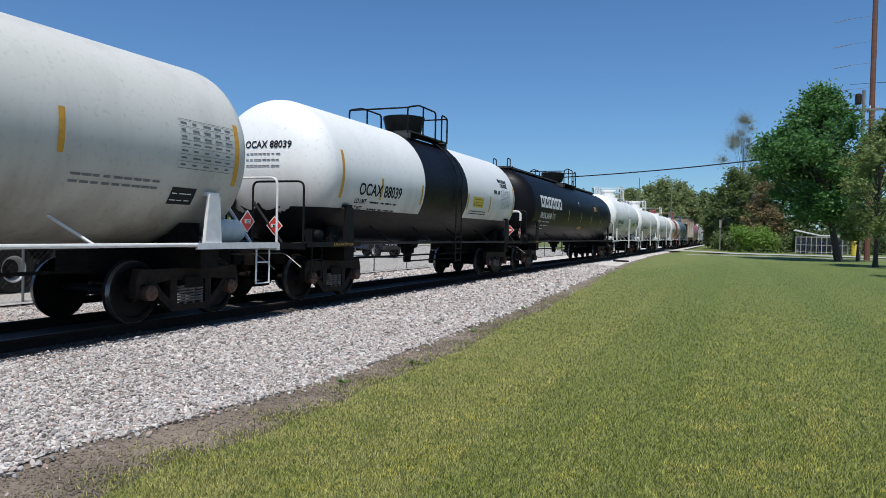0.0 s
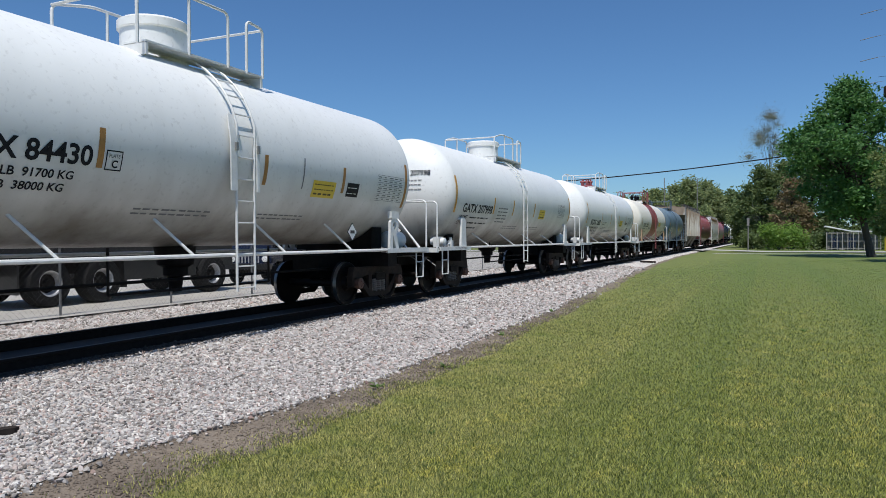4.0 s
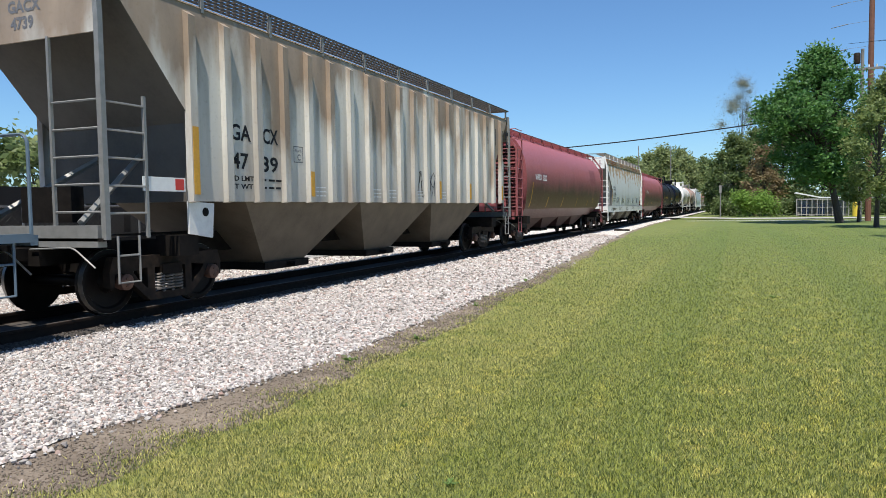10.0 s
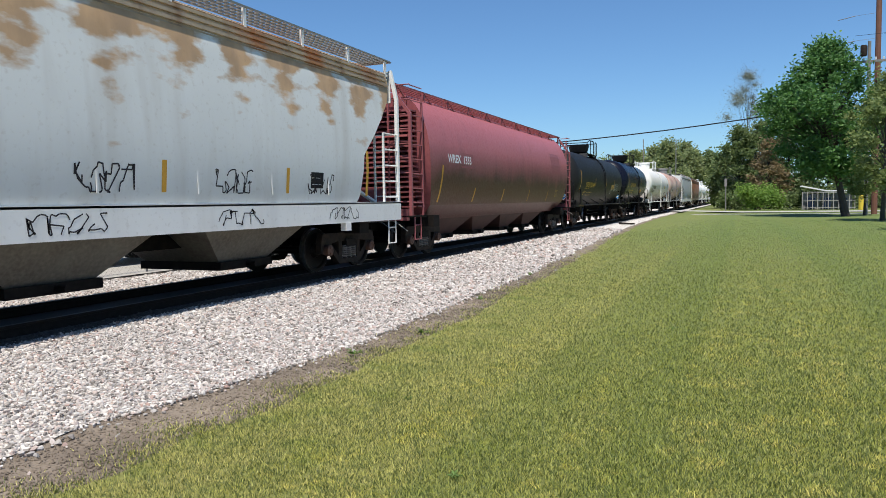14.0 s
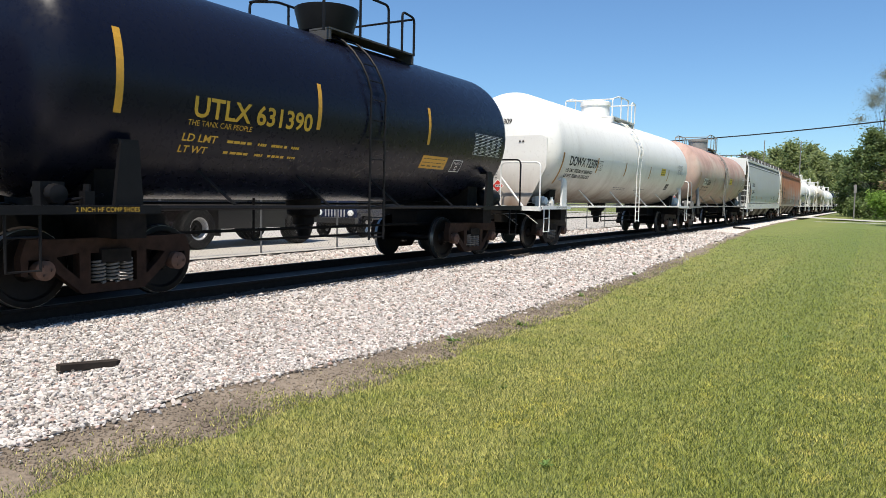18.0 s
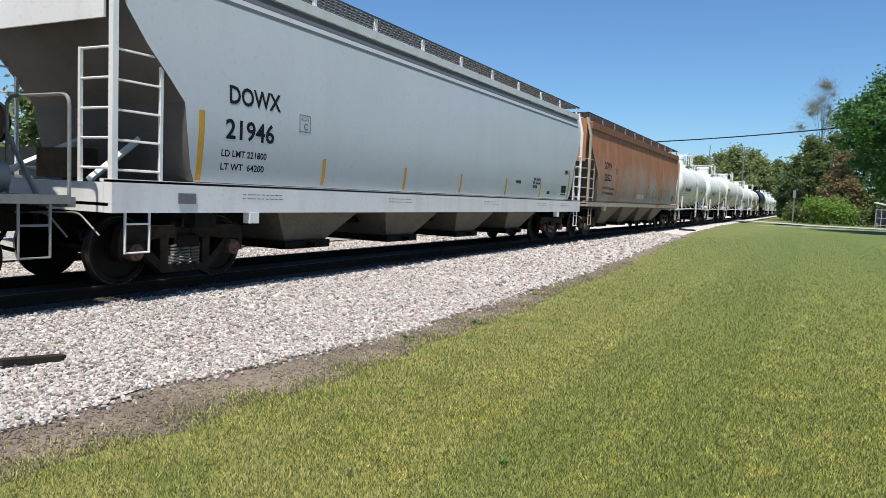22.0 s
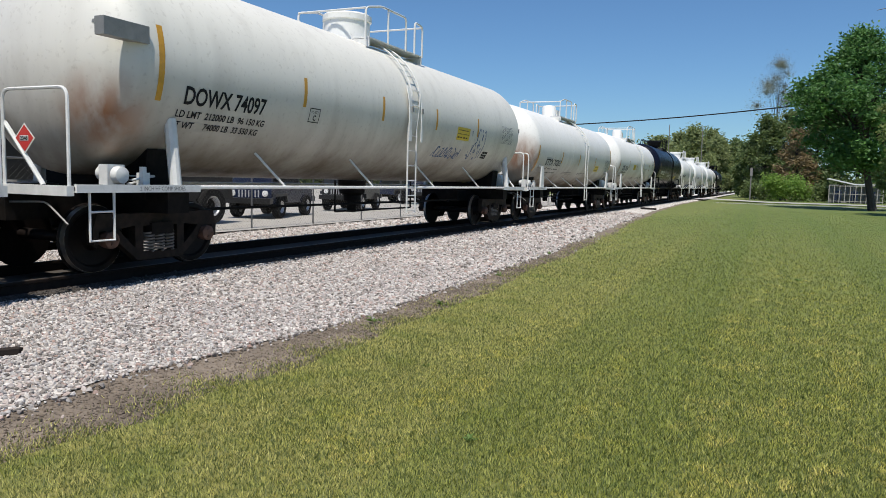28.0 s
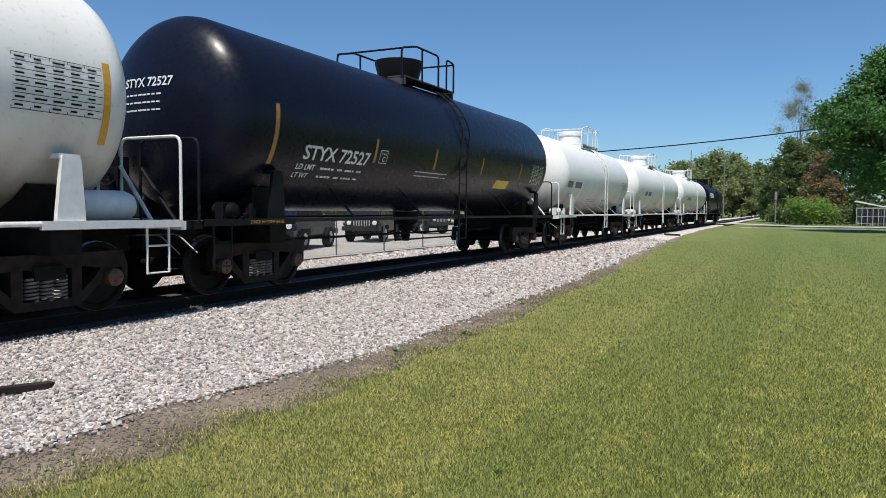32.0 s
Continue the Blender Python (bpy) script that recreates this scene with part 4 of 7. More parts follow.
    for q, (x, z) in enumerate(((0.86, 1.22), (1.12, 1.20), (1.22, 1.26))):
        part("air_pipe", Shape().pipe(arch([(x, B[-1] - 0.62, z), (x, B[-1] - 0.35 + q * 0.07, z + 0.06), (x - 0.5, B[-1] - 0.35 + q * 0.07, z + 0.05)], 0.08), 0.016, 6), M[pipe], bv)
    part("retainer_valve", Shape().box(1.16, 1.28, B[-1] - 0.50, B[-1] - 0.38, 1.18, 1.36).rod((1.22, B[-1] - 0.44, 1.36), (1.22, B[-1] - 0.44, 1.44), 0.045, 8), M[pipe], car)
    part("air_reservoir", Shape().turned([(B[1] + 0.45, 0.06), (B[1] + 0.5, 0.17), (B[1] + 0.6, 0.205), (B[1] + 1.15, 0.205), (B[1] + 1.25, 0.17), (B[1] + 1.3, 0.06)], "y", 18, (0.95, 0, 1.38)), M[pipe], car)
    ends(car, E, M[pipe])
    # side pipe rails with their brackets
    if side_pipe:
        for side in (-1, 1):
            part("side_rail", Shape().rod((side * 1.47, B[-1] + 0.15, 1.17), (side * 1.47, B[1] - 0.15, 1.17), 0.030, 8), M[pipe], car)
            if side > 0:
                for j in range(4):
                    y = B[-1] + 0.15 + (B[1] - B[-1] - 0.3) * (j + 0.75) / 4.5
                    t = math.radians(-47)
                    part("rail_bracket", Shape().rod((1.47, y, 1.17), ((r - 0.01) * math.cos(t), y - 0.32, zc + (r - 0.01) * math.sin(t)), 0.022, 6), M[pipe], car)
    # brake rods below
    rods = Shape().rod((0.45, B[-1] + 1.0, 0.78), (0.45, B[1] - 1.0, 0.78), 0.025, 6).rod((0.9, -1.9, 0.66), (0.9, 1.5, 0.66), 0.02, 6).rod((0.9, -1.9, 0.66), (0.9, -1.9, 1.3), 0.02, 6).rod((0.9, 1.5, 0.66), (0.9, 1.5, 1.3), 0.02, 6)
    part("brake_rod", rods, M["under"], car)
    part("outlet_valve", Shape().turned([(0.55, 0.10), (0.8, 0.13), (0.82, 0.2), (0.95, 0.2), (1.0, 0.3), (1.3, 0.34)], "z", 14, (0, 0.2, 0)), M["under"], car)
    # ladder up the side
    if ladder_at is not None:
        for side in (1,):
            path = [(side * 1.53, 0, 0.60), (side * 1.53, 0, zc - 0.35)]
            for i in range(1, 8):
                t = math.radians(4 + i * 10)
                path.append((side * (r + 0.09) * math.cos(t), 0, zc + (r + 0.09) * math.sin(t)))
            ld = Shape()
            for dy in (-0.21, 0.21):
                ld.pipe([(p[0], ladder_at + dy, p[2]) for p in path], 0.021, 6)
            pts = [Vector(p) for p in path]
            seg = [(b - a).length for a, b in zip(pts, pts[1:])]
            s = 0.05
            while s < sum(seg):
                q, rest = 0, s
                while rest > seg[q]:
                    rest -= seg[q]
                    q += 1
                c = pts[q].lerp(pts[q + 1], rest / seg[q])
                ld.rod((c.x, ladder_at - 0.21, c.z), (c.x, ladder_at + 0.21, c.z), 0.013, 5)
                s += 0.34
            ld = part("side_ladder", ld, M[ladder_mat or pipe], car)
            if braces in ("cutout", "post"):
                # guard plates beside the stiles where the ladder leaves the tank, with their brackets
                for y0, y1 in ((-0.37, -0.235), (0.235, 0.30)):
                    rows, faces = [], [(0, 1, 3, 2)]
                    for k in range(8):
                        a, end = radians(-24 + 6.3 * k), 0.045 if k == 7 else 0.0
                        for q in (r + 0.055, r + 0.075):
                            x, z = q * math.cos(max(a, 0)), zc + q * math.sin(a)
                            rows += [(x, ladder_at + y0 + (end if y0 < 0 else 0), z), (x, ladder_at + y1 - (end / 2 if y0 > 0 else 0), z)]
                        if k:
                            i = 4 * k - 4
                            faces += [(i, i + 4, i + 5, i + 1), (i + 2, i + 3, i + 7, i + 6), (i, i + 2, i + 6, i + 4), (i + 1, i + 5, i + 7, i + 3)]
                    faces.append((28, 30, 31, 29))
                    part("guard_plate", Shape().add(rows, faces), M[ladder_mat or pipe], ld)
                for dy in (-0.265, 0.245):
                    part("bracket", Shape().box(r + 0.076, r + 0.11, ladder_at + dy - 0.025, ladder_at + dy + 0.025, zc - 0.02, zc + 0.10), M["pipe_grey"], ld)
    # top platform
    top = zc + r
    py = platform_at
    da = platform_at if dome_at is None else dome_at
    if walkway:
        part("running_board", Shape().box(-0.35, 0.35, -hf - 0.1, hr + 0.1, top + 0.05, top + 0.12), M["grating_dark"], car)
        for y in np.linspace(-hf, hr, 9):
            part("board_support", Shape().box(-0.3, 0.3, y - 0.03, y + 0.03, top - 0.05, top + 0.05), M["pipe_black"], car)
        for y in (-hf, -hf * 0.35, hr * 0.35, hr):
            for x in (-0.3, 0.3) if abs(y) > hf * 0.5 else (0.3,):
                part("grab_iron", Shape().pipe(arch([(x, y - 0.2, top + 0.1), (x, y - 0.2, top + 0.42), (x, y + 0.2, top + 0.42), (x, y + 0.2, top + 0.1)], 0.1), 0.022, 6), M[pipe], car)
        el = Shape()
        for dx in (-0.2, 0.2):
            el.pipe([(0.75 + dx, -hf - head * 0.5, 1.2), (0.75 + dx, -hf - head * 0.62, 2.9), (0.3 + dx, -hf - 0.15, top + 0.1)], 0.022, 6)
        for i in range(8):
            el.rod((0.55, -hf - head * 0.55 - 0.02, 1.4 + i * 0.22), (0.95, -hf - head * 0.55 - 0.02, 1.4 + i * 0.22), 0.014, 5)
        part("end_ladder", el, M[pipe], car)
    grate = Shape()
    w, l0, l1 = 0.88, py - 1.25, py + 1.35
    for side in (-1, 1):
        a, b = sorted((side * 0.42, side * w))
        grate.box(a, b, l0, l1, top - 0.04, top - 0.01)
        grate.box(a, b, l0 - 0.0, l0 + 0.05, top - 0.22, top - 0.05).box(a, b, l1 - 0.05, l1, top - 0.22, top - 0.05)
    part("top_platform", grate, M["grating_dark" if pipe == "pipe_black" else pipe], car)
    rail = Shape()
    hgt = rail_high
    for side in (-1, 1):
        x = side * w
        # a long hoop that falls away at its front, then an opening for the ladder, then a short hoop
        rail.pipe(arch([(x, l0 - 0.15, top - 0.10), (x, l0 - 0.15, top + hgt - 0.16), (x, l0 + 0.55, top + hgt), (x, l0 + 1.72, top + hgt), (x, l0 + 1.72, top - 0.05)], 0.12), 0.025, 6)
        rail.pipe([(x, l0 + 0.85, top - 0.05), (x, l0 + 0.85, top + hgt)], 0.024, 6)
        rail.pipe(arch([(x, l1 - 0.42, top - 0.05), (x, l1 - 0.42, top + hgt), (x, l1, top + hgt - 0.04), (x, l1, top - 0.05)], 0.1), 0.025, 6)
    rail.rod((-w, l0 - 0.15, top + hgt - 0.17), (w, l0 - 0.15, top + hgt - 0.17), 0.022, 6)
    rail.rod((-w, l1, top + hgt - 0.06), (w, l1, top + hgt - 0.06), 0.022, 6)
    part("platform_railing", rail, M[rail_mat or pipe], car)
    if dome == "dome":
        part("manway_housing", Shape().turned([(top - 0.15, 0.52), (top + 0.42, 0.52), (top + 0.44, 0.56), (top + 0.56, 0.56), (top + 0.60, 0.5), (top + 0.61, 0.1)], "z", 26, (0, da, 0)), M[pipe if pipe != "pipe_white" else "white"], car)
    elif dome == "cap":
        part("manway_housing", Shape().turned([(top - 0.15, 0.30), (top + 0.46, 0.30), (top + 0.54, 0.26), (top + 0.57, 0.1)], "z", 22, (0, da, 0)), M["white"], car)
        part("valve_box", Shape().box(-0.2, 0.2, da + 0.6, da + 1.0, top - 0.05, top + 0.42), M[pipe], car)
    elif dome == "bucket":
        part("manway_housing", Shape().turned([(top - 0.12, 0.36), (top + 0.10, 0.36), (top + 0.14, 0.50), (top + 0.52, 0.60), (top + 0.58, 0.60), (top + 0.60, 0.5), (top + 0.61, 0.1)], "z", 26, (0, da, 0)), M[pipe], car)
    elif dome == "valves":
        vb = Shape().turned([(top - 0.12, 0.45), (top + 0.12, 0.45), (top + 0.14, 0.38)], "z", 20, (0, da, 0))
        for i in range(5):
            a = i * 1.257
            x, y = 0.24 * math.cos(a), da + 0.24 * math.sin(a)
            vb.rod((x, y, top + 0.1), (x, y, top + 0.32), 0.07, 8).rod((x - 0.1, y, top + 0.35), (x + 0.1, y, top + 0.35), 0.06, 8).rod((x, y, top + 0.3), (x, y, top + 0.5), 0.04, 6)
        part("valve_cluster", vb, M["pipe_red" if band_mat != "band_red" else "pipe_black"], car)
    return car, cyl_skin(r, zc), head_skin(r, zc, hf, head), hr


# ---- covered hopper cars ----


def hopper_car(label, length, body, levels, sill=True, chute="chute", chutes=3, post="sill_white", slope="slope_grey", upper=None, board="grating_dark", board_up=0.30, ribs=0, rusty=False, truss=False, end_panel=None, end_mat=None, sill_z=(0.98, 1.30), sill_x=1.56, df=0.0, dr=0.0, stile=None):
    """A covered hopper: its shell is a stack of rounded rectangles. levels: (z, half width, how far the end is drawn in)."""
    car = new("hopper_car")
    tagged(car, label, "hopper car", "cars of the freight train")
    hf, hr = length / 2 - 0.45 - df, length / 2 - 0.45 + dr
    H = {-1: -hf, 1: hr}
    end_at = {-1: -length / 2 + df, 1: length / 2 + dr}
    vs, fs = [], []
    for z, w, inset in levels:
        a, b = -hf + inset, hr - inset
        vs += [(w, a, z), (w, b, z), (-w, b, z), (-w, a, z)]
    sides, sheets = (Shape(), Shape()), (Shape(), Shape())
    n = len(levels)
    for j in range(n - 1):
        a, b = 4 * j, 4 * j + 4
        sides[0].add([vs[a], vs[a + 1], vs[b + 1], vs[b]], [(0, 1, 2, 3)])
        sides[1].add([vs[a + 2], vs[a + 3], vs[b + 3], vs[b + 2]], [(0, 1, 2, 3)])
        sheets[0].add([vs[a + 1], vs[a + 2], vs[b + 2], vs[b + 1]], [(0, 1, 2, 3)])
        sheets[1].add([vs[a + 3], vs[a], vs[b], vs[b + 3]], [(0, 1, 2, 3)])

    def weld(shape, name, mat, owner, label_=""):
        me = bpy.data.meshes.new(name)
        me.from_pydata(shape.v, [], shape.f)
        bm = bmesh.new()
        bm.from_mesh(me)
        bmesh.ops.remove_doubles(bm, verts=bm.verts, dist=0.0005)
        bmesh.ops.recalc_face_normals(bm, faces=bm.faces)
        bm.to_mesh(me)
        bm.free()
        me.polygons.foreach_set("use_smooth", [True] * len(me.polygons))
        me.set_sharp_from_angle(angle=radians(24))
        me.materials.append(mat)
        return part(name, me, None, owner, label_)
    for k in (0, 1):
        weld(sides[k], "side_sheet", M[body], car)
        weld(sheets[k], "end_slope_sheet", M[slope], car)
    zt, wt, it = levels[-1]
    roof = [(-wt - 0.02, zt - 0.02)] + [((wt + 0.02) * math.sin(a), zt + 0.16 * math.cos(a) - 0.0) for a in [math.pi / 2 * k / 5 for k in range(-5, 6)]] + [(wt + 0.02, zt - 0.02)]
    part("roof", Shape().plate(roof[1:-1], "y", -hf + it - 0.02, hr - it + 0.02), M[body if not upper else upper], car)
    for y in np.linspace(-hf + 2, hr - 2, 5):
        part("roof_hatch", Shape().turned([(zt + 0.1, 0.40), (zt + 0.24, 0.40), (zt + 0.28, 0.34), (zt + 0.29, 0.05)], "z", 16, (0.0, y, 0)), M[body], car)
    # running boards on the roof, mesh laid on brackets
    bz = zt + board_up
    for side in (-1, 1):
        br = Shape()
        x0, x1 = side * (wt - 0.62), side * (wt + 0.02)
        a, b = min(x0, x1), max(x0, x1)
        for i in range(6):
            x = a + (b - a) * i / 5
            br.box(x - 0.012, x + 0.012, -hf + 0.1, hr - 0.1, bz, bz + 0.035)
        m = int((hf + hr) / 0.16)
        for i in range(m):
            y = -hf + 0.1 + i * 0.16
            br.box(a, b, y, y + 0.014, bz + 0.004, bz + 0.03)
        part("running_board", br, M[board], car, smooth=False)
        for y in np.linspace(-hf + 0.3, hr - 0.3, 11):
            part("board_bracket", Shape().box(min(x1, x1 - side * 0.05), max(x1, x1 - side * 0.05), y - 0.03, y + 0.03, zt - 0.06, bz), M[post], car)
            if truss and side > 0:
                part("board_strut", Shape().rod((x1, y, bz), (wt + 0.03, y + 0.55, zt - 0.1), 0.018, 5), M[post], car)
    for y in (-hf + 0.05, hr - 0.35):
        eb = Shape().box(-wt - 0.02, -wt + 0.02, y, y + 0.34, bz, bz + 0.03).box(wt - 0.02, wt + 0.02, y, y + 0.34, bz, bz + 0.03)
        for i in range(9):
            eb.box(-wt - 0.02, wt + 0.02, y + i * 0.04, y + i * 0.04 + 0.014, bz, bz + 0.03)
        part("end_running_board", eb, M[board], car)
    s0, s1 = sill_z
    if sill:
        for side in (-1, 1):
            a, b = sorted((side * (sill_x - 0.14), side * sill_x))
            part("side_sill", Shape().box(a, b, -hf, hr, s0, s1).box(min(side * (sill_x - 0.22), b), max(side * (sill_x - 0.22), b) if side < 0 else side * sill_x, -hf, hr, s1 - 0.03, s1 + 0.01), M[post], car, angle=20)
            for y in (-hf + 2.35, hr - 2.55):
                part("jacking_pad", Shape().box(a + 0.02, b + 0.01, y, y + 0.2, s0 - 0.16, s0), M[post], car)
    part("centre_sill", Shape().box(-0.33, 0.33, -hf, hr, 0.72, 1.08), M["under"], car)
    B = {k: end_at[k] - k * 2.05 for k in end_at}
    for k in (-1, 1):
        part("body_bolster", Shape().box(-1.45, 1.45, B[k] - 0.2, B[k] + 0.2, 0.78, 1.08), M["under"], car)
        bogie(car, B[k], rusty)
        y1 = H[k]
        a, b = sorted((y1, y1 - k * 0.14))
        part("end_sill", Shape().box(-sill_x + 0.145, sill_x - 0.145, a, b, s0, s1 - 0.035), M[post], car)
        part("end_platform", Shape().box(-1.5, 1.5, *sorted((y1, y1 - k * 0.9)), s0 + 0.08, s0 + 0.12), M["under"], car)
        # corner posts, ladders and braces
        for side in (-1, 1):
            x = side * (sill_x - 0.05)
            part("corner_post", Shape().pipe([(x, y1 - k * 0.05, s0 + 0.1), (x, y1 - k * 0.05, zt - 0.55), (side * wt, y1 - k * 0.05, zt + 0.12)], 0.055, 4), M[post], car)
            ld = Shape()
            ya = y1 - k * 0.75
            ld.rod((x, ya, s0 + 0.1), (x, ya, 3.0 if not truss else zt), 0.03, 4)
            ld = part("side_ladder", ld, M[post], car)
            for i in range(5 if not truss else 9):
                z = s1 + 0.12 + i * 0.36
                part("rung", Shape().rod((x, y1 - k * 0.05, z), (x, ya, z), 0.016, 6), M[post], ld)
            xi = side * (sill_x - (0.95 if stile else 0.65))
            le = Shape().rod((xi, y1 - k * 0.05, s0 + 0.1), (xi, y1 - k * 0.05, stile or (3.0 if not truss else zt)), 0.03, 4)
            le = part("end_ladder", le, M[post], car)
            for i in range(5 if not truss else 9):
                z = s1 + 0.14 + i * 0.36
                part("rung", Shape().rod((x, y1 - k * 0.05, z), (xi, y1 - k * 0.05, z), 0.016, 6), M[post], le)
            part("end_brace", Shape().rod((side * 0.35, y1 - k * 1.9, 2.4), (side * 0.95, y1 - k * 0.15, s1), 0.05, 5), M[post], car)
        cross = Shape().box(-sill_x + 0.1, sill_x - 0.1, *sorted((y1, y1 - k * 0.05)), s1 + 1.75, s1 + 1.8) if not end_panel else Shape().box(-wt, wt, *sorted((y1 - k * 0.04, y1 - k * 0.07)), zt - end_panel, zt + 0.1)
        part("end_panel" if end_panel else "end_crossbar", cross, M[end_mat or body], car)
        part("end_tie", Shape().box(-0.5, 0.5, *sorted((y1 - k * 0.4, y1 - k * 0.6)), s1, 1.8), M["under" if end_panel else slope], car)
    part("brake_wheel", Shape().turned([(-hf + 0.02, 0.26), (-hf + 0.05, 0.28), (-hf + 0.08, 0.26)], "y", 20, (-0.8, 0, 2.1)), M["under" if end_panel else post], car)
    ends(car, end_at, M[post], wide=sill_x - 0.04)
    # discharge chutes
    room = B[1] - B[-1] - 2.7
    pitch = room / chutes
    for j in range(chutes):
        y = B[-1] + 1.35 + pitch * (j + 0.5)
        w0 = levels[0][1] - 0.06
        lo, hi = pitch * 0.16, pitch * 0.5
        z0, z1 = 0.42, levels[0][0] + 0.02
        sh = Shape()
        v = [(-w0, y - hi, z1), (w0, y - hi, z1), (w0, y + hi, z1), (-w0, y + hi, z1), (-w0 * 0.55, y - lo, z0), (w0 * 0.55, y - lo, z0), (w0 * 0.55, y + lo, z0), (-w0 * 0.55, y + lo, z0)]
        sh.add(v, [(0, 1, 2, 3), (7, 6, 5, 4), (0, 4, 5, 1), (1, 5, 6, 2), (2, 6, 7, 3), (3, 7, 4, 0)])
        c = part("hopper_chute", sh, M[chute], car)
        part("outlet_gate", Shape().box(-w0 * 0.62, w0 * 0.62, y - lo - 0.1, y + lo + 0.1, z0 - 0.1, z0 + 0.04).rod((-w0 * 0.75, y, z0 - 0.03), (w0 * 0.75, y, z0 - 0.03), 0.05, 8), M["under"], car)
    if ribs:
        for i in range(ribs):
            y = -7.4 + 14.8 * i / (ribs - 1)
            z0 = levels[0][0] - 0.02
            w = levels[1][1]
            part("side_rib", Shape().plate([(w - 0.02, z0), (w + 0.10, z0 + 0.02), (w + 0.10, zt - 0.18), (w - 0.02, zt - 0.1)], "y", y - 0.075, y + 0.075), M[body], car, angle=15)
            part("side_rib", Shape().plate([(-w + 0.02, z0), (-w - 0.10, z0 + 0.02), (-w - 0.10, zt - 0.18), (-w + 0.02, zt - 0.1)], "y", y - 0.075, y + 0.075), M[body], car, angle=15)

    zs, ws = [q[0] for q in levels], [q[1] for q in levels]

    def lay(u, v, lift=0.0):
        return (float(np.interp(v, zs, ws)) + 0.004 + lift, u, v)
    sk = Skin(lay)
    esk = Skin(lambda u, v, lift=0.0: (u, -hf + 0.036 - lift if end_panel else -hf - 0.02 - lift, v))
    ssk = Skin(lambda u, v, lift=0.0: (sill_x + 0.004 + lift, u, v))
    return car, sk, esk, ssk, hf, hr

# ---- the train, front to rear; the gaps between the cars along the track at 16 s ----
GAPS = [-191.5, -174.73, -159.09, -138.42, -124.49, -109.26, -93.05, -77.36, -64.38, -45.0, -26.61, -7.34, 10.46, 26.4, 40.12, 58.85, 76.21, 96.81, 117.63, 131.55, 145.82, 163.53, 178.18, 193.51, 210.42, 223.81, 241.2, 259.46, 276.5]
LEN = [round(b - a, 2) for a, b in zip(GAPS, GAPS[1:])]
TRAIN = []


def strips(sk, body, ys, v=-0.58, h=0.5, mat="amber", w=0.09):
    for y in ys:
        sk.patch(body, y - w / 2, v, w, h, M[mat], "reflective_strip")


def load_lines(sk, car, u, v, w, ink, lines=2, known=None, h=0.105, pitch=0.17):
    """The load limit and light weight below the number; figures that cannot be read are bars."""
    heads = ("LD LMT", "LT WT")
    for k in range(lines):
        z = v - k * pitch
        if known and k < len(known):
            sk.text(car, known[k], u, z, h, M[ink], bold=0.003, end=u + w * (0.96 if k == 0 else 0.92), name="weight_line")
        elif k < 2:
            sk.text(car, heads[k], u, z, h, M[ink], bold=0.003, end=u + w * (0.26 if k == 0 else 0.21), name="weight_line")
            for q, (p0, p1) in enumerate(((0.34, 0.56), (0.60, 0.68), (0.72, 0.88), (0.91, 0.99))):
                sk.bars(car, u + w * p0, z + h * 0.22, w * (p1 - p0), 1, 0.1, h * 0.55, M[ink], seed=q + k, words=3)
        else:
            sk.bars(car, u + w * 0.4, z + h * 0.25, w * 0.35, 1, 0.1, h * 0.5, M[ink], seed=k, words=2)


def plate_box(sk, car, u, v, w, h, ink, letter="C"):
    """The square box that names the clearance plate."""
    t = 0.016
    for x, y, a, b in ((u, v, w, t), (u, v + h - t, w, t), (u, v, t, h), (u + w - t, v, t, h)):
        sk.patch(car, x, y, a, b, M[ink], "box_line")
    sk.text(car, "PLATE", u + w * 0.16, v + h * 0.64, h * 0.18, M[ink], bold=0.0, end=u + w * 0.84, name="plate_word")
    sk.text(car, letter, u + w * 0.38, v + h * 0.16, h * 0.36, M[ink], bold=0.004, name="plate_letter")


def marks(car, sk, hk, words, u0, u1, v, h, ink, lines=2, head=None, strip=None, strip_mat="amber", tall=(-0.62, 1.0), wide=None, known=None):
    """The car's number on its side and front end, the weights below it, and the tall strip at the front of the barrel."""
    sk.text(car, words, u0, v, h, M[ink], end=u1)
    load_lines(sk, car, u0 - 0.08, v - (0.34 if ink == "letter_yellow" else 0.20), wide or (u1 - u0) * 0.98, ink, lines, known)
    if hk and head:
        hk.text(car, words, head[0], head[1], 0.14, M[ink], bold=0.004, end=head[0] + 1.05)
        hk.bars(car, head[0] + 0.05, head[1] - 0.14, 0.8, 3, 0.12, 0.035, M["ink_grey" if ink == "ink" else ink], seed=3, words=5)
    if strip is not None:
        sk.patch(car, strip - 0.05, tall[0], 0.10, tall[1], M[strip_mat], "reflective_strip")


def placard(car, y, x, z, mats, code=None):
    sk = Skin(lambda u, v, lift=0.0: (x + lift, u, v))
    sk.diamond(car, y, z, 0.19, mats, code=code)


def end_placard(car, half_len, x, z, mats, code=None):
    sk = Skin(lambda u, v, lift=0.0: (u, -half_len - lift, v))
    sk.diamond(car, x, z, 0.19, mats, code=code)


RED3 = (M["decal_white"], M["decal_red"], M["decal_white"])
WHT3 = (M["ink"], M["decal_white"], M["ink_grey"])
BLU3 = (M["decal_white"], M["decal_blue"], M["decal_white"])


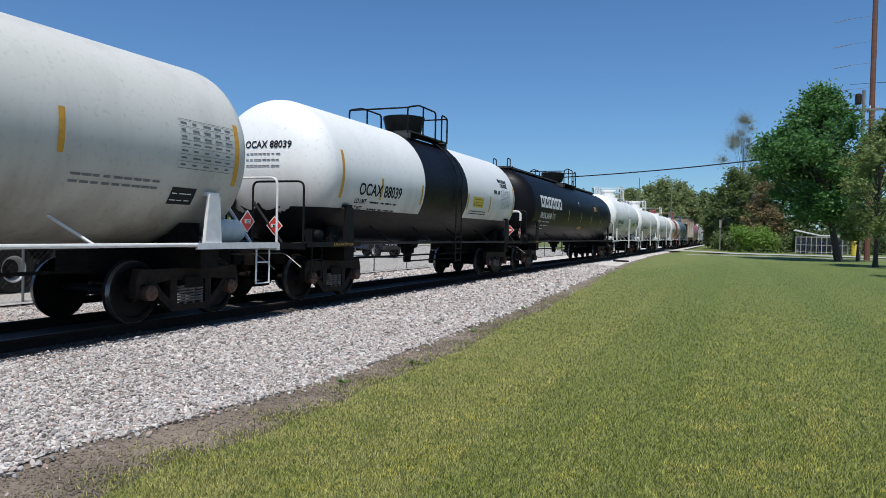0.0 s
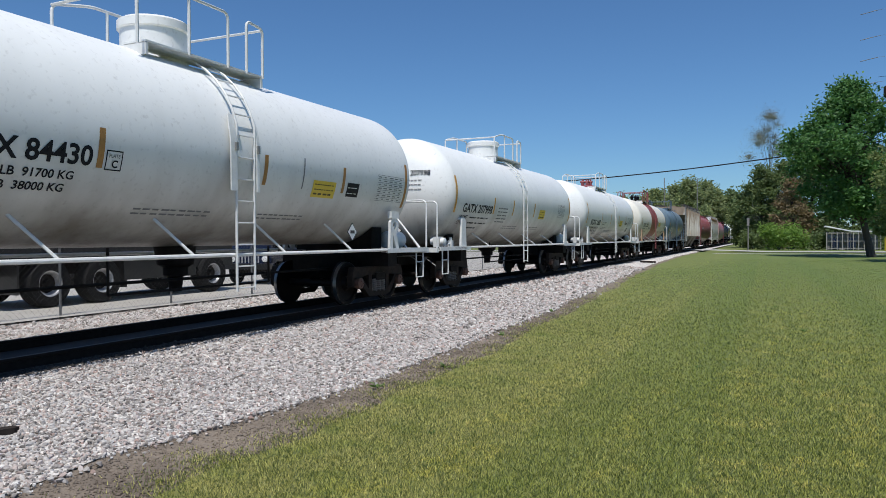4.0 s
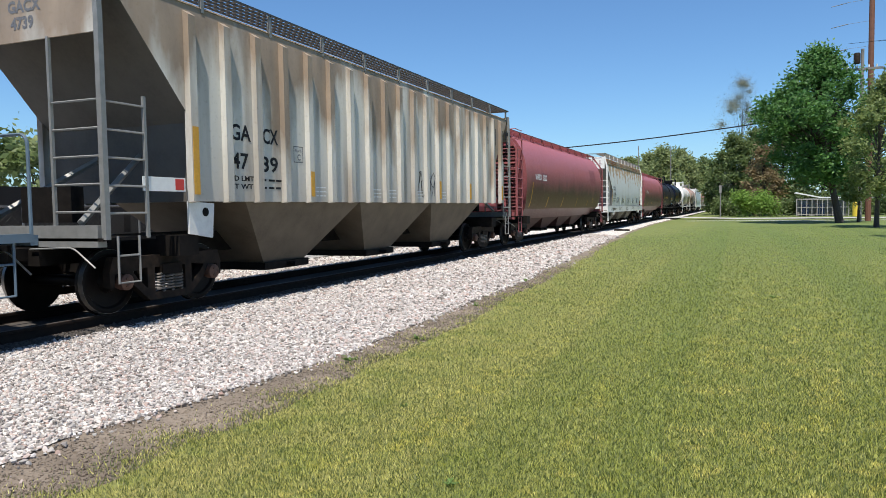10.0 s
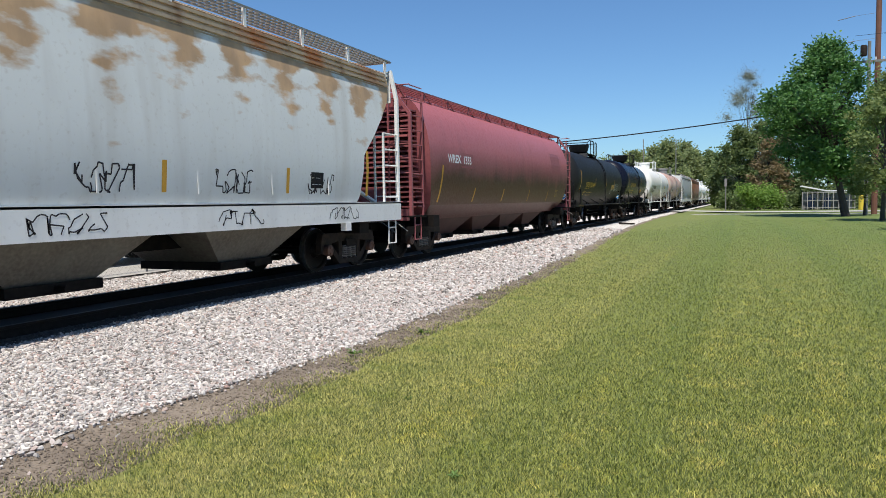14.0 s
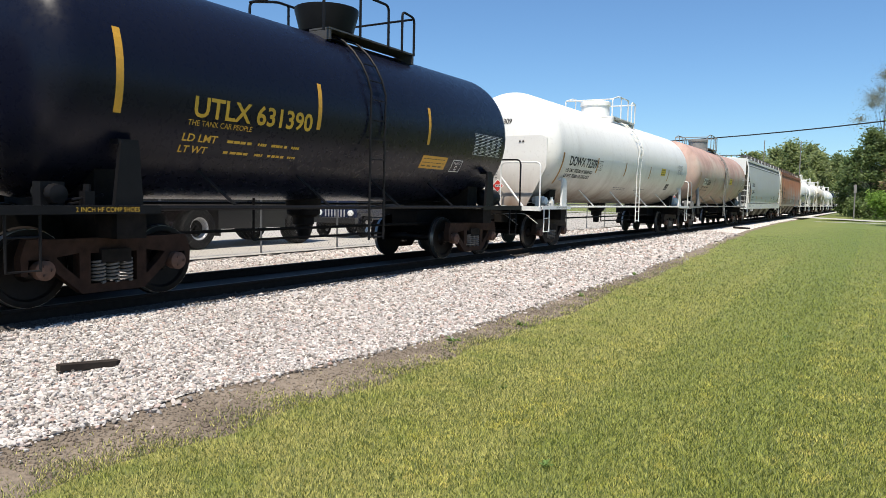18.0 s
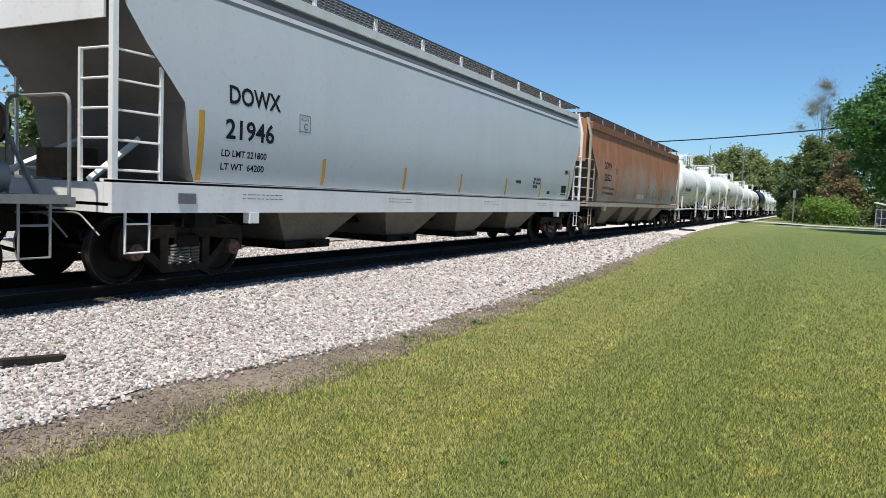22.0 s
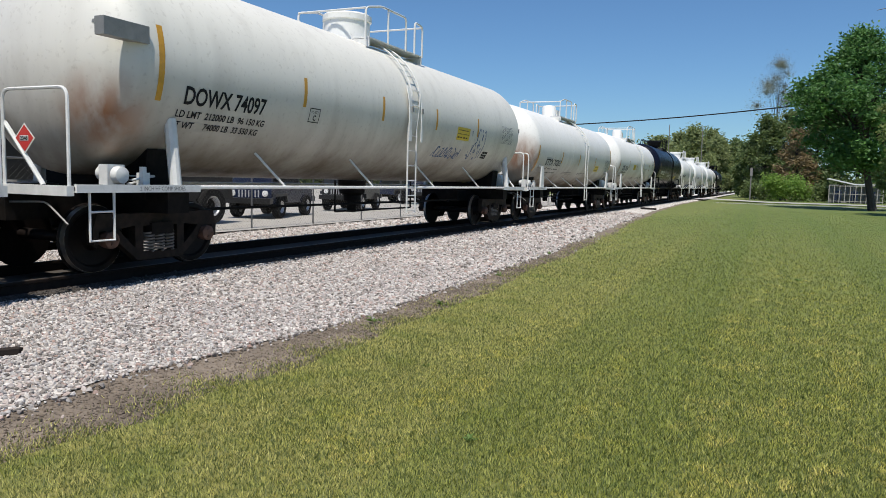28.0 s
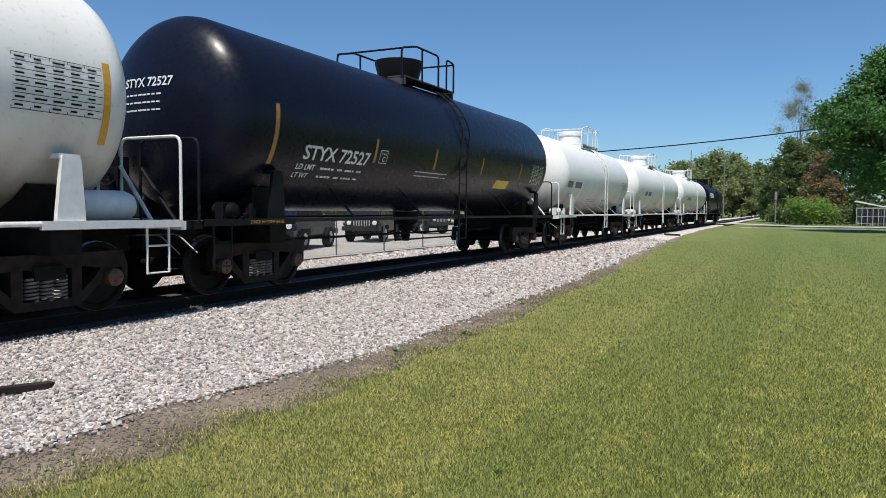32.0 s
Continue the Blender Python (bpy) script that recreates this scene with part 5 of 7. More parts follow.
def sticker(sk, car, u, v, w=0.75, h=0.34, mat="yellow"):
    p = sk.patch(car, u, v, w, h, M[mat], "emergency_sticker")
    for k in range(3):
        sk.bars(car, u + 0.06, v + h * (0.74 - 0.29 * k), w - 0.12, 1, 0.1, h * (0.09 if k < 2 else 0.15), M["ink_brown"], seed=5 + k, words=5 if k < 2 else 3)


def stencil_box(sk, car, u, v, w=0.34, h=0.3):
    sk.patch(car, u, v, w, h, M["ink"], "stencil_box")
    sk.bars(car, u + 0.03, v + h * 0.62, w - 0.06, 2, h * 0.4, 0.022, M["decal_white"], seed=8, words=2)


def tail_print(sk, car, half, ink="ink_grey", table=None, strip="amber", low=True):
    """Small print and the rear strip on the trailing half of a tank."""
    if table:
        sk.table(car, *table, M[ink])
    if low:
        sk.bars(car, -1.7, -0.98, 1.5, 2, 0.08, 0.04, M[ink], seed=9, words=6)
        sk.bars(car, 0.9, -0.98, 1.3, 2, 0.08, 0.04, M[ink], seed=10, words=6)
    if strip:
        sk.patch(car, half - 0.13, -0.62, 0.10, 1.0, M[strip], "reflective_strip")


def train():
    n = iter(LEN)
    # 1 dull white tank
    L = next(n)
    car, sk, hk, h = tank_car("dull off-white tank car with brown road dirt", L, "grey_tank", zc=2.63, ladder_at=-1.5)
    tail_print(sk, car, h, table=(h - 1.35, -0.42, 1.2, 0.72))
    strips(sk, car, [h - 3.3], -0.42, 0.55)
    stencil_box(sk, car, h - 1.35, -1.0, 0.5, 0.28)
    sk.bars(car, h - 3.1, -0.68, 1.5, 2, 0.1, 0.05, M["ink_grey"], seed=2, words=6)
    placard(car, L / 2 - 1.45, 1.52, 1.55, RED3, "1303")
    TRAIN.append(car)
    # 2 white over black with a black band
    L = next(n)
    car, sk, hk, h = tank_car("white and black tank car with a black band round the middle", L, "white", "pipe_black", zc=2.65, lower=(-0.75, "black"), band=(-1.95, 1.2), band_mat="black", dome="bucket", platform_at=-0.4, dome_at=-0.2, ladder_at=0.4, dr=-0.29)
    marks(car, sk, hk, "OCAX 88039", -5.36, -3.29, -0.50, 0.26, "ink", 2, (-0.3, 0.42), -6.08)
    strips(sk, car, [-4.33, -2.1, 1.3, 3.35])
    sticker(sk, car, 1.75, -0.47, 0.95, 0.32)
    tail_print(sk, car, h, table=(4.45, -0.40, 1.05, 0.62), low=False)
    sk.bars(car, 1.6, -0.62, 1.5, 2, 0.08, 0.045, M["ink"], words=6)
    sk.text(car, "VINYLIDENE", 4.3, 0.48, 0.12, M["ink"], end=5.25)
    sk.text(car, "CHLORIDE", 4.45, 0.32, 0.12, M["ink"], end=5.2)
    sk.text(car, "FRA AIP", 3.7, 0.05, 0.12, M["ink"], end=4.35)
    end_placard(car, L / 2 - 0.5, 0.75, 1.5, RED3, "1303")
    placard(car, L / 2 - 1.3, 1.52, 1.5, RED3)
    part("grab_rail", Shape().pipe(arch([(0.5, L / 2 - 0.71, 2.3), (1.42, L / 2 - 0.71, 2.3), (1.42, L / 2 - 0.71, 1.95)], 0.15), 0.045, 8), M["pipe_white"], car, "white grab rail")
    TRAIN.append(car)
    # 3 long black tank with a roof walkway
    L = next(n)
    car, sk, hk, h = tank_car("long black tank car with a walkway along its top", L, "black", "pipe_black", dome="bucket", walkway=True, ladder_at=None, zc=2.60, platform_at=-0.2, dome_at=-0.35, df=-0.3, dr=0.42)
    u, w, b = -8.26, 0.64, -0.13
    for k in range(6):
        # plain open squares where the owner's mark stands
        x = u + k * w
        for p0, p1, p2, p3 in ((0, 0, 0.53, 0.12), (0, 0.38, 0.53, 0.12), (0, 0.12, 0.14, 0.26), (0.39, 0.12, 0.14, 0.26)):
            sk.patch(car, x + p0, b + p1, p2, p3, M["chalk"], "mark_block")
    marks(car, sk, None, "PROX 30043", -8.25, -6.32, -0.58, 0.24, "chalk", 3)
    strips(sk, car, [-6.1, -2.95, 0.0, 2.8, 5.7])
    plate_box(sk, car, -5.95, -0.62, 0.32, 0.26, "chalk")
    sk.bars(car, -0.6, 0.42, 0.25, 3, 0.07, 0.05, M["chalk"], words=1)
    sk.patch(car, -0.2, -1.0, 0.9, 0.17, M["amber_dull"], "data_plate")
    sk.patch(car, 3.44, 0.02, 0.96, 0.44, M["fresh_black"], "repaint_patch", lift=-0.002)
    sk.patch(car, 3.56, 0.1, 0.72, 0.27, M["amber_dull"], "data_plate")
    sk.bars(car, 3.66, 0.2, 0.52, 2, 0.08, 0.04, M["ink"], seed=4, words=3)
    sk.patch(car, 5.36, -0.25, 2.8, 0.82, M["fresh_black"], "repaint_patch", lift=-0.002)
    sk.text(car, "EXTERIOR COATING", 4.1, -0.73, 0.085, M["ink_grey"], bold=0.003, end=4.72)
    sk.bars(car, 4.1, -0.86, 0.45, 2, 0.11, 0.06, M["ink_grey"], seed=6, words=2)
    sk.text(car, "BUTADIENE", 5.40, -0.82, 0.13, M["ink_grey"], end=5.95)
    sk.text(car, "STABILIZED", 5.37, -0.98, 0.13, M["ink_grey"], end=5.94)
    sk.scrawl(car, 6.1, -1.22, 0.6, 0.5, M["ink_grey"], 5, 0.03, 4)
    sk.bars(car, 6.75, -0.84, 0.5, 3, 0.06, 0.035, M["ink_grey"], seed=8, words=3)
    plate_box(sk, car, 7.42, -1.16, 0.32, 0.24, "ink_grey")
    sk.table(car, 7.25, -0.42, 0.5, 0.36, M["ink_grey"], 5, 4)
    sk.table(car, 7.85, -0.38, 0.5, 0.30, M["ink_grey"], 5, 4)
    end_placard(car, L / 2 - 0.2, 0.75, 1.6, RED3)
    TRAIN.append(car)
    # 4 white tank
    white4 = dict(zc=2.80, braces="cutout", ladder_at=0.15, platform_at=0.05, dome_at=-0.2, rail_high=0.85)

    def clean_white(L, words, known=None, df=0.0, dr=0.0):
        car, sk, hk, h = tank_car("clean white tank car with a side ladder and white valve housing", L, "white", df=df, dr=dr, **white4)
        marks(car, sk, hk, words, -4.71, -2.57, -0.40, 0.24, "ink", 2, (-0.35, 0.35), -5.62, "amber_dull", known=known)
        strips(sk, car, [-2.46, 0.72], -0.42, 0.5, "amber_dull")
        strips(sk, car, [3.1], -0.42, 0.5, "amber_dull")
        strips(sk, car, [1.78], -0.42, 0.55, "ink_grey", 0.03)
        plate_box(sk, car, -2.38, -0.44, 0.25, 0.26, "ink")
        sticker(sk, car, 2.10, -0.55, 0.75, 0.32)
        stencil_box(sk, car, 3.25, -0.48, 0.44, 0.28)
        tail_print(sk, car, h, table=(4.42, -0.5, 1.15, 0.55), strip="amber_dull")
        placard(car, 3.42, 1.40, 1.55, WHT3, "2021")
        end_placard(car, L / 2 - 0.5, 0.62, 1.62, WHT3)
        return car
    TRAIN.append(clean_white(next(n), "DOWX 84430", ("LD LMT 202300 LB  91700 KG", "LT WT   83800 LB  38000 KG"), dr=0.36))
    # 5
    L = next(n)
    car, sk, hk, h = tank_car("white tank car with yellow strips and a round valve housing", L, "white", zc=2.66, ladder_at=-0.1, platform_at=0.0, dome_at=-0.15, df=0.15)
    marks(car, sk, hk, "GATX 207998", -5.40, -3.13, -0.58, 0.24, "ink", 3, (-0.1, 0.42), -5.95)
    strips(sk, car, [-3.0, -1.2, 1.1])
    sticker(sk, car, 1.74, -0.62, 0.72, 0.34)
    tail_print(sk, car, h, table=(4.2, -0.5, 1.0, 0.5))
    end_placard(car, L / 2 - 0.5, 0.3, 1.62, WHT3, "1789")
    sk.bars(car, -2.6, -0.4, 0.9, 5, 0.11, 0.05, M["ink_grey"], words=3)
    TRAIN.append(car)
    # 6 white, valves on top
    L = next(n)
    car, sk, hk, h = tank_car("white tank car with red valves on top", L, "white", zc=2.64, ladder_at=0.25, dome="valves", platform_at=-0.5, dome_at=-0.2, dr=-0.44)
    marks(car, sk, hk, "RCRX 1600", -5.40, -3.29, -0.68, 0.26, "ink", 2, (-0.3, 0.4), -6.3, wide=2.12, known=("LD LMT 205800 LBS 93350 KGS", "LT WT   57200 LBS 25950 KGS"))
    sk.text(car, "NEW 02-05", -4.01, -1.20, 0.09, M["ink"], bold=0.002, end=-3.31, name="build_date")
    sk.text(car, "CONSULT OWNER BEFORE", -2.70, -0.56, 0.065, M["ink"], bold=0.0, end=-1.75, name="notice")
    sk.text(car, "REPAIRING TANK", -2.70, -0.66, 0.065, M["ink"], bold=0.0, end=-2.15, name="notice")
    strips(sk, car, [-3.05, -0.78, 1.42, 3.5])
    sk.bars(car, -2.72, -0.80, 1.0, 7, 0.075, 0.028, M["ink_grey"], words=4)
    sticker(sk, car, 1.75, -0.68, 0.8, 0.34)
    sk.text(car, "FRA AIP", 3.35, -0.55, 0.12, M["ink"], end=4.0)
    stencil_box(sk, car, 4.3, -0.98, 0.42, 0.22)
    tail_print(sk, car, h, table=(4.2, -0.62, 1.2, 0.5))
    placard(car, L / 2 - 1.94, 1.52, 1.55, WHT3)
    TRAIN.append(car)
    # 7 cream with a red band
    L = next(n)
    car, sk, hk, h = tank_car("cream tank car with an oxide-red band and rust-stained braces", L, "cream", "pipe_white", zc=2.62, band=(-1.98, 1.12), band_mat="band_red", dome="valves", ladder_at=-0.3, saddle="pipe_tan", platform_at=-0.9, dome_at=-0.3, ladder_mat="pipe_red", rail_mat="pipe_red", df=-0.33, dr=-0.56)
    marks(car, sk, hk, "RCRX 2052", -5.54, -3.52, -0.55, 0.24, "ink", 2, (-0.3, 0.4), -6.27, "amber_dull", tall=(-0.45, 0.45))
    strips(sk, car, [-3.4, 1.5, 2.75], -0.55, 0.45, "amber_dull")
    sticker(sk, car, 1.65, -0.46, 0.95, 0.30)
    for k, (a, b) in enumerate(((-4.9, -0.95), (-3.3, -0.6), (1.7, -0.85), (3.3, -0.85))):
        sk.bars(car, a, b, 1.2, 3, 0.09, 0.045, M["ink_grey"], seed=k, words=5)
    stencil_box(sk, car, 4.2, -1.0, 0.42, 0.22)
    tail_print(sk, car, h, table=(4.6, -0.6, 1.0, 0.5), low=False, strip="amber_dull")
    TRAIN.append(car)
    # 8 slate blue
    L = next(n)
    car, sk, hk, h = tank_car("slate-blue tank car with white lettering and a red spray mark", L, "blue", "pipe_blue", zc=2.62, ladder_at=-0.75, dome=None, platform_at=-0.6, df=-0.53, dr=0.14)
    marks(car, sk, hk, "HOKX 111770", -4.46, -2.48, -0.58, 0.24, "chalk", 3, (-0.1, 0.42), -5.3, tall=(-0.85, 1.0), wide=2.0, known=("LD LMT 199900 LB  90700 KG", "LT WT   63100 LB  28600 KG", "            NEW 04-1994"))
    strips(sk, car, [-3.48, -1.85, 1.05, 3.3], -0.58, 0.48)
    sticker(sk, car, 1.35, -0.68, 0.85, 0.3)
    sk.bars(car, 2.3, -0.42, 0.7, 4, 0.1, 0.05, M["chalk"], words=2)
    sk.table(car, 3.2, -1.0, 0.5, 0.26, M["chalk"], 2, 2, "class_box")
    sk.table(car, 3.95, -0.75, 0.95, 0.45, M["chalk"])
    sk.scrawl(car, -2.9, -1.05, 0.8, 0.3, M["band_red"], 3, 0.06, 3)
    end_placard(car, L / 2 + 0.03, 0.3, 1.6, WHT3)
    TRAIN.append(car)
    # 9 ribbed weathered hopper
    L = next(n)
    car, sk, esk, ssk, hf, hr = hopper_car("weathered grey rib-sided hopper car with rust streaks", L, "weathered", [(1.58, 1.50, 1.75), (1.8, 1.50, 1.72), (2.75, 1.50, 1.7), (4.3, 1.50, 0.35), (4.48, 1.48, 0.25)], sill=False, chute="chute", chutes=3, post="pipe_grey", slope="slope_grey", ribs=20, end_panel=0.75, df=0.2, dr=-0.7, stile=3.75)
    y0, p = -7.4, 14.8 / 19
    for words, u0, u1, z in (("GA", -6.50, -5.98, 2.58), ("CX", -5.66, -5.22, 2.58), ("47", -6.48, -6.05, 2.12), ("39", -5.72, -5.24, 2.10)):
        sk.text(car, words, u0, z, 0.25, M["ink"], end=u1)
    load_lines(sk, car, -6.52, 1.92, 0.62, "ink", 2, ("LD LMT", "LT WT"), 0.08, 0.13)
    sk.bars(car, -5.72, 1.93, 0.6, 2, 0.13, 0.05, M["ink"], words=2)
    for k in range(4):
        # plain open shapes where the owner's mark stands
        x = y0 + (16.75 + k) * p + 0.17
        for p0, p1, p2, p3 in ((0, 0, 0.45, 0.13), (0, 0.42, 0.45, 0.13), (0, 0.13, 0.13, 0.29), (0.32, 0.13, 0.13, 0.29)):
            sk.patch(car, x + p0, 3.5 + p1, p2, p3, M["ink"], "mark_block")
    for k in (0, 4, 12, 15, 19):
        part("reflective_strip", Shape().box(1.605, 1.612, y0 + p * k - 0.06, y0 + p * k + 0.06, 1.68, 2.15 if k else 2.68), M["amber"], car)
    sk.scrawl(car, 0.6, 1.7, 1.2, 0.7, M["graffiti"], 11, 0.022, 4)
    board = part("notice_board", Shape().box(1.50, 1.515, -8.35, -7.55, 1.72, 1.92), M["decal_white"], car, "small white notice board")
    part("red_square", Shape().box(1.516, 1.519, -7.75, -7.58, 1.74, 1.90), M["decal_red"], board)
    lug = part("side_bracket", Shape().plate([(-7.45, 1.10), (-6.95, 1.02), (-6.90, 1.55), (-7.45, 1.58)], "x", 1.44, 1.48), M["pipe_white"], car)
    part("bracket_hole", Shape().rod((1.475, -7.1, 1.42), (1.485, -7.1, 1.42), 0.07, 12), M["under"], lug)
    esk.text(car, "GACX", -0.1, 4.12, 0.15, M["ink_grey"])
    esk.text(car, "4739", -0.05, 3.9, 0.15, M["ink_grey"])
    plate_box(sk, car, -4.75, 2.3, 0.3, 0.3, "ink_grey")
    for k in (4, 7, 8, 10, 12):
        sk.bars(car, y0 + p * k + 0.14, 1.85, 0.5, 3, 0.08, 0.03, M["chalk"], words=3)
    TRAIN.append(car)
    # 10 red hopper
    RED = [(0.95, 0.95, 1.6), (1.35, 1.36, 1.4), (1.7, 1.47, 1.22), (2.1, 1.54, 1.08), (2.5, 1.57, 1.0), (2.9, 1.55, 0.98), (3.3, 1.48, 0.98), (3.65, 1.36, 0.98), (3.95, 1.18, 0.96), (4.15, 0.96, 0.94)]

    def red_hopper(L, number, df, dr):
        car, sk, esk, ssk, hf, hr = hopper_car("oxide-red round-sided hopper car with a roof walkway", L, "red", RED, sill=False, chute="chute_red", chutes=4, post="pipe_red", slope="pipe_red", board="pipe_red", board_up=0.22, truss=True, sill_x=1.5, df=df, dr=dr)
        sk.text(car, "WREX  " + number, -7.0, 2.52, 0.22, M["chalk"], squeeze=0.9, end=-5.2)
        for k, y in enumerate((-7.3, -4.78, -1.95, 1.2, 4.0)):
            sk.patch(car, y if k else -7.45, 1.42, 0.09, 0.42 if k else 1.0, M["amber" if k < 3 else "amber_dull"], "reflective_strip", 0.06)
        sk.table(car, 5.3, 1.6, 0.42, 0.26, M["letter_yellow"], 2, 2, "stencil_box")
        sk.patch(car, 4.45, 2.55, 1.5, 0.85, M["pipe_red"], "repaint_patch")
        sk.patch(car, -6.0, 2.40, 1.0, 0.42, M["pipe_red"], "repaint_patch", lift=-0.002)
        for z in np.linspace(1.3, 3.75, 20):
            part("slope_rib", Shape().box(-1.2, 1.2, -hf + 0.62 + max(0.0, 2.3 - z) * 0.35, -hf + 1.1 + max(0.0, 2.3 - z) * 0.35, z, z + 0.045), M["pipe_red"], car)
        return car
    TRAIN.append(red_hopper(next(n), "1222", -0.55, 0.0))
    # 11 light grey hopper with rust along the top
    FLOW = [(1.42, 1.50, 2.0), (1.6, 1.54, 1.9), (2.1, 1.58, 1.8), (2.45, 1.58, 1.75), (2.9, 1.56, 1.25), (3.3, 1.53, 0.85), (3.75, 1.48, 0.45), (4.05, 1.45, 0.35)]
    LONG = [(1.42, 1.50, 1.32), (1.6, 1.54, 1.22), (2.1, 1.58, 1.12), (2.45, 1.58, 1.08), (2.75, 1.565, 0.82), (3.1, 1.545, 0.50), (3.5, 1.51, 0.22), (3.9, 1.465, 0.10), (4.05, 1.45, 0.08)]
    L = next(n)
    car, sk, esk, ssk, hf, hr = hopper_car("light grey hopper car with rust patches and spray scribbles", L, "rusty_grey", FLOW + [(4.38, 1.36, 0.3)], chute="chute_pale", chutes=3, upper="rust_top", slope="slope_light", board="pipe_grey", end_mat="sill_white", end_panel=0.62, sill_z=(1.03, 1.44), df=0.42, dr=-0.6)
    for k in range(3):
        part("fascia_rib", Shape().box(1.37 + 0.03 * k, 1.42 + 0.03 * k, -hf + 0.4, hr - 0.4, 4.30 - k * 0.11, 4.35 - k * 0.11), M["rust_top"], car)
    sk.patch(car, -hf + 0.4, 4.02, hf + hr - 0.8, 0.34, M["rust_top"], "fascia", label="rusty band under the roof")
    r = random.Random(8)
    for k in range(1, 8):
        # faint dents between the inner frames
        part("side_seam", Shape().box(1.555, 1.568, -7.2 + k * 1.8, -7.17 + k * 1.8, 1.6, 2.6), M["rusty_grey"], car)
    sk.text(car, "FURX", -6.6, 2.44, 0.26, M["ink"], end=-5.83)
    sk.text(car, "815346", -6.6, 2.05, 0.26, M["ink"], end=-5.54)
    load_lines(sk, car, -6.62, 1.87, 0.92, "ink", 2, ("LD LMT 205700", "LT WT  62300"), 0.085, 0.15)
    strips(sk, car, [-4.2, -1.33, 1.14, 4.07], 1.62, 0.45)
    sk.patch(car, 6.9, 1.58, 0.10, 0.95, M["amber"], "reflective_strip")
    stencil_box(sk, car, 4.8, 1.72, 0.42, 0.3)
    sk.patch(car, -7.05, 1.58, 0.10, 0.95, M["amber"], "reflective_strip")
    for k in range(5):
        sk.scrawl(car, -5.3 + k * 2.5, 1.6, 0.9, 0.4, M["graffiti"], 20 + k, 0.022, 4)
        ssk.scrawl(car, -hf + 1.4 + k * 3.2, 1.1, 1.1, 0.26, M["graffiti"], 30 + k, 0.018, 4)
    esk.text(car, "FURX", 0.2, 4.08, 0.16, M["ink"], end=0.6)
    esk.text(car, "815346", 0.2, 3.86, 0.16, M["ink"], end=0.8)
    ssk.text(car, "ACF CENTER FLOW", -6.8, 1.18, 0.11, M["ink"], end=-5.3)
    TRAIN.append(car)
    TRAIN.append(red_hopper(next(n), "1333", -0.75, -0.1))
    # 13, 14 black tanks with yellow lettering
    for number, zc, at, u0, u1, v, strip, mid in (("920144", 2.58, (-0.2, 0.3, 0.3), -4.76, -2.44, -0.62, -6.05, [-2.24, 1.12, 3.98]), ("631390", 2.76, (1.1, 0.8, 0.4), -3.49, -1.23, -0.37, -4.55, [-1.08, 2.15])):
        L = next(n)
        first = number == "920144"
        car, sk, hk, h = tank_car("black tank car with yellow lettering and yellow strips", L, "dull_black" if first else "navy", "pipe_black", zc=zc, dome="bucket", ladder_at=at[2], platform_at=at[0], dome_at=at[1], rusty=True, df=0.0 if first else 0.35, dr=0.45 if first else 0.1)
        marks(car, sk, hk, "UTLX " + number, u0, u1, v, 0.26, "letter_yellow", 2, (-0.35, 0.35), strip, tall=(-0.8, 1.0) if first else (-0.45, 1.0))
        sk.text(car, "THE TANK CAR PEOPLE", u0 - 0.05, v - 0.12, 0.075, M["letter_yellow"], bold=0.0, end=u0 + 1.05, name="slogan")
        strips(sk, car, mid, v + 0.04, 0.5 if first else 0.72)
        sticker(sk, car, 3.02 if first else 2.1, v - 0.05 if first else -0.82, 0.95, 0.28, "amber")
        sk.table(car, 4.12 if first else 4.0, v - 0.15 if first else -0.4, 1.3, 0.45, M["chalk"])
        plate_box(sk, car, 3.1 if first else 3.3, v - 0.35 if first else -0.85, 0.4, 0.28, "chalk")
        end_placard(car, L / 2 - 0.5 - (0.0 if first else 0.35), 0.9, 1.62, BLU3)
        TRAIN.append(car)
    # 15 dusty white tank
    L = next(n)
    car, sk, hk, h = tank_car("white tank car with brown dust on its lower half", L, "dusty_white", zc=2.83, r=1.57, ladder_at=0.3, platform_at=0.35, dome_at=-0.3, df=0.5, dr=0.1)
    marks(car, sk, hk, "DOWX 72309", -6.64, -4.33, -0.36, 0.27, "ink", 2, (-0.75, 0.62), -7.15, "amber_dull", tall=(-0.98, 0.95), known=("LD LMT 212500 LB 96350 KG", "LT WT  73500 LB 33350 KG"))
    strips(sk, car, [-4.25, -1.3, 1.85, 4.65], -0.5, 0.48, "amber_dull")
    plate_box(sk, car, -4.15, -0.4, 0.35, 0.3, "ink")
    ys = -(L / 2 - 1.30)
    shield = part("head_shield", Shape().plate([(-0.75, 1.18), (0.85, 1.18), (1.42, 2.25), (1.42, 3.02), (1.26, 3.10), (-1.26, 3.10), (-1.42, 3.02), (-1.42, 2.25)], "y", ys, ys + 0.03), M["dusty_white"], car, "white plate over the lower half of the tank end")
    for x in (-0.55, 0.62):
        for q in (0, 0.1):
            part("bolt", Shape().rod((x + q, ys - 0.02, 2.95), (x + q, ys + 0.01, 2.95), 0.025, 6), M["pipe_black"], shield)
    Skin(lambda u, v, lift=0.0: (u, ys - 0.012 - lift, v)).bars(car, -0.62, 2.32, 0.6, 6, 0.075, 0.03, M["ink_grey"], seed=4, words=4)
    sticker(sk, car, 3.45, -0.3, 0.7, 0.3)
    tail_print(sk, car, h, table=(6.2, -0.15, 0.9, 0.4), strip=None)
    stencil_box(sk, car, 4.9, -0.9, 0.5, 0.28)
    end_placard(car, L / 2 - 1.26, 0.02, 1.72, RED3, "2049")
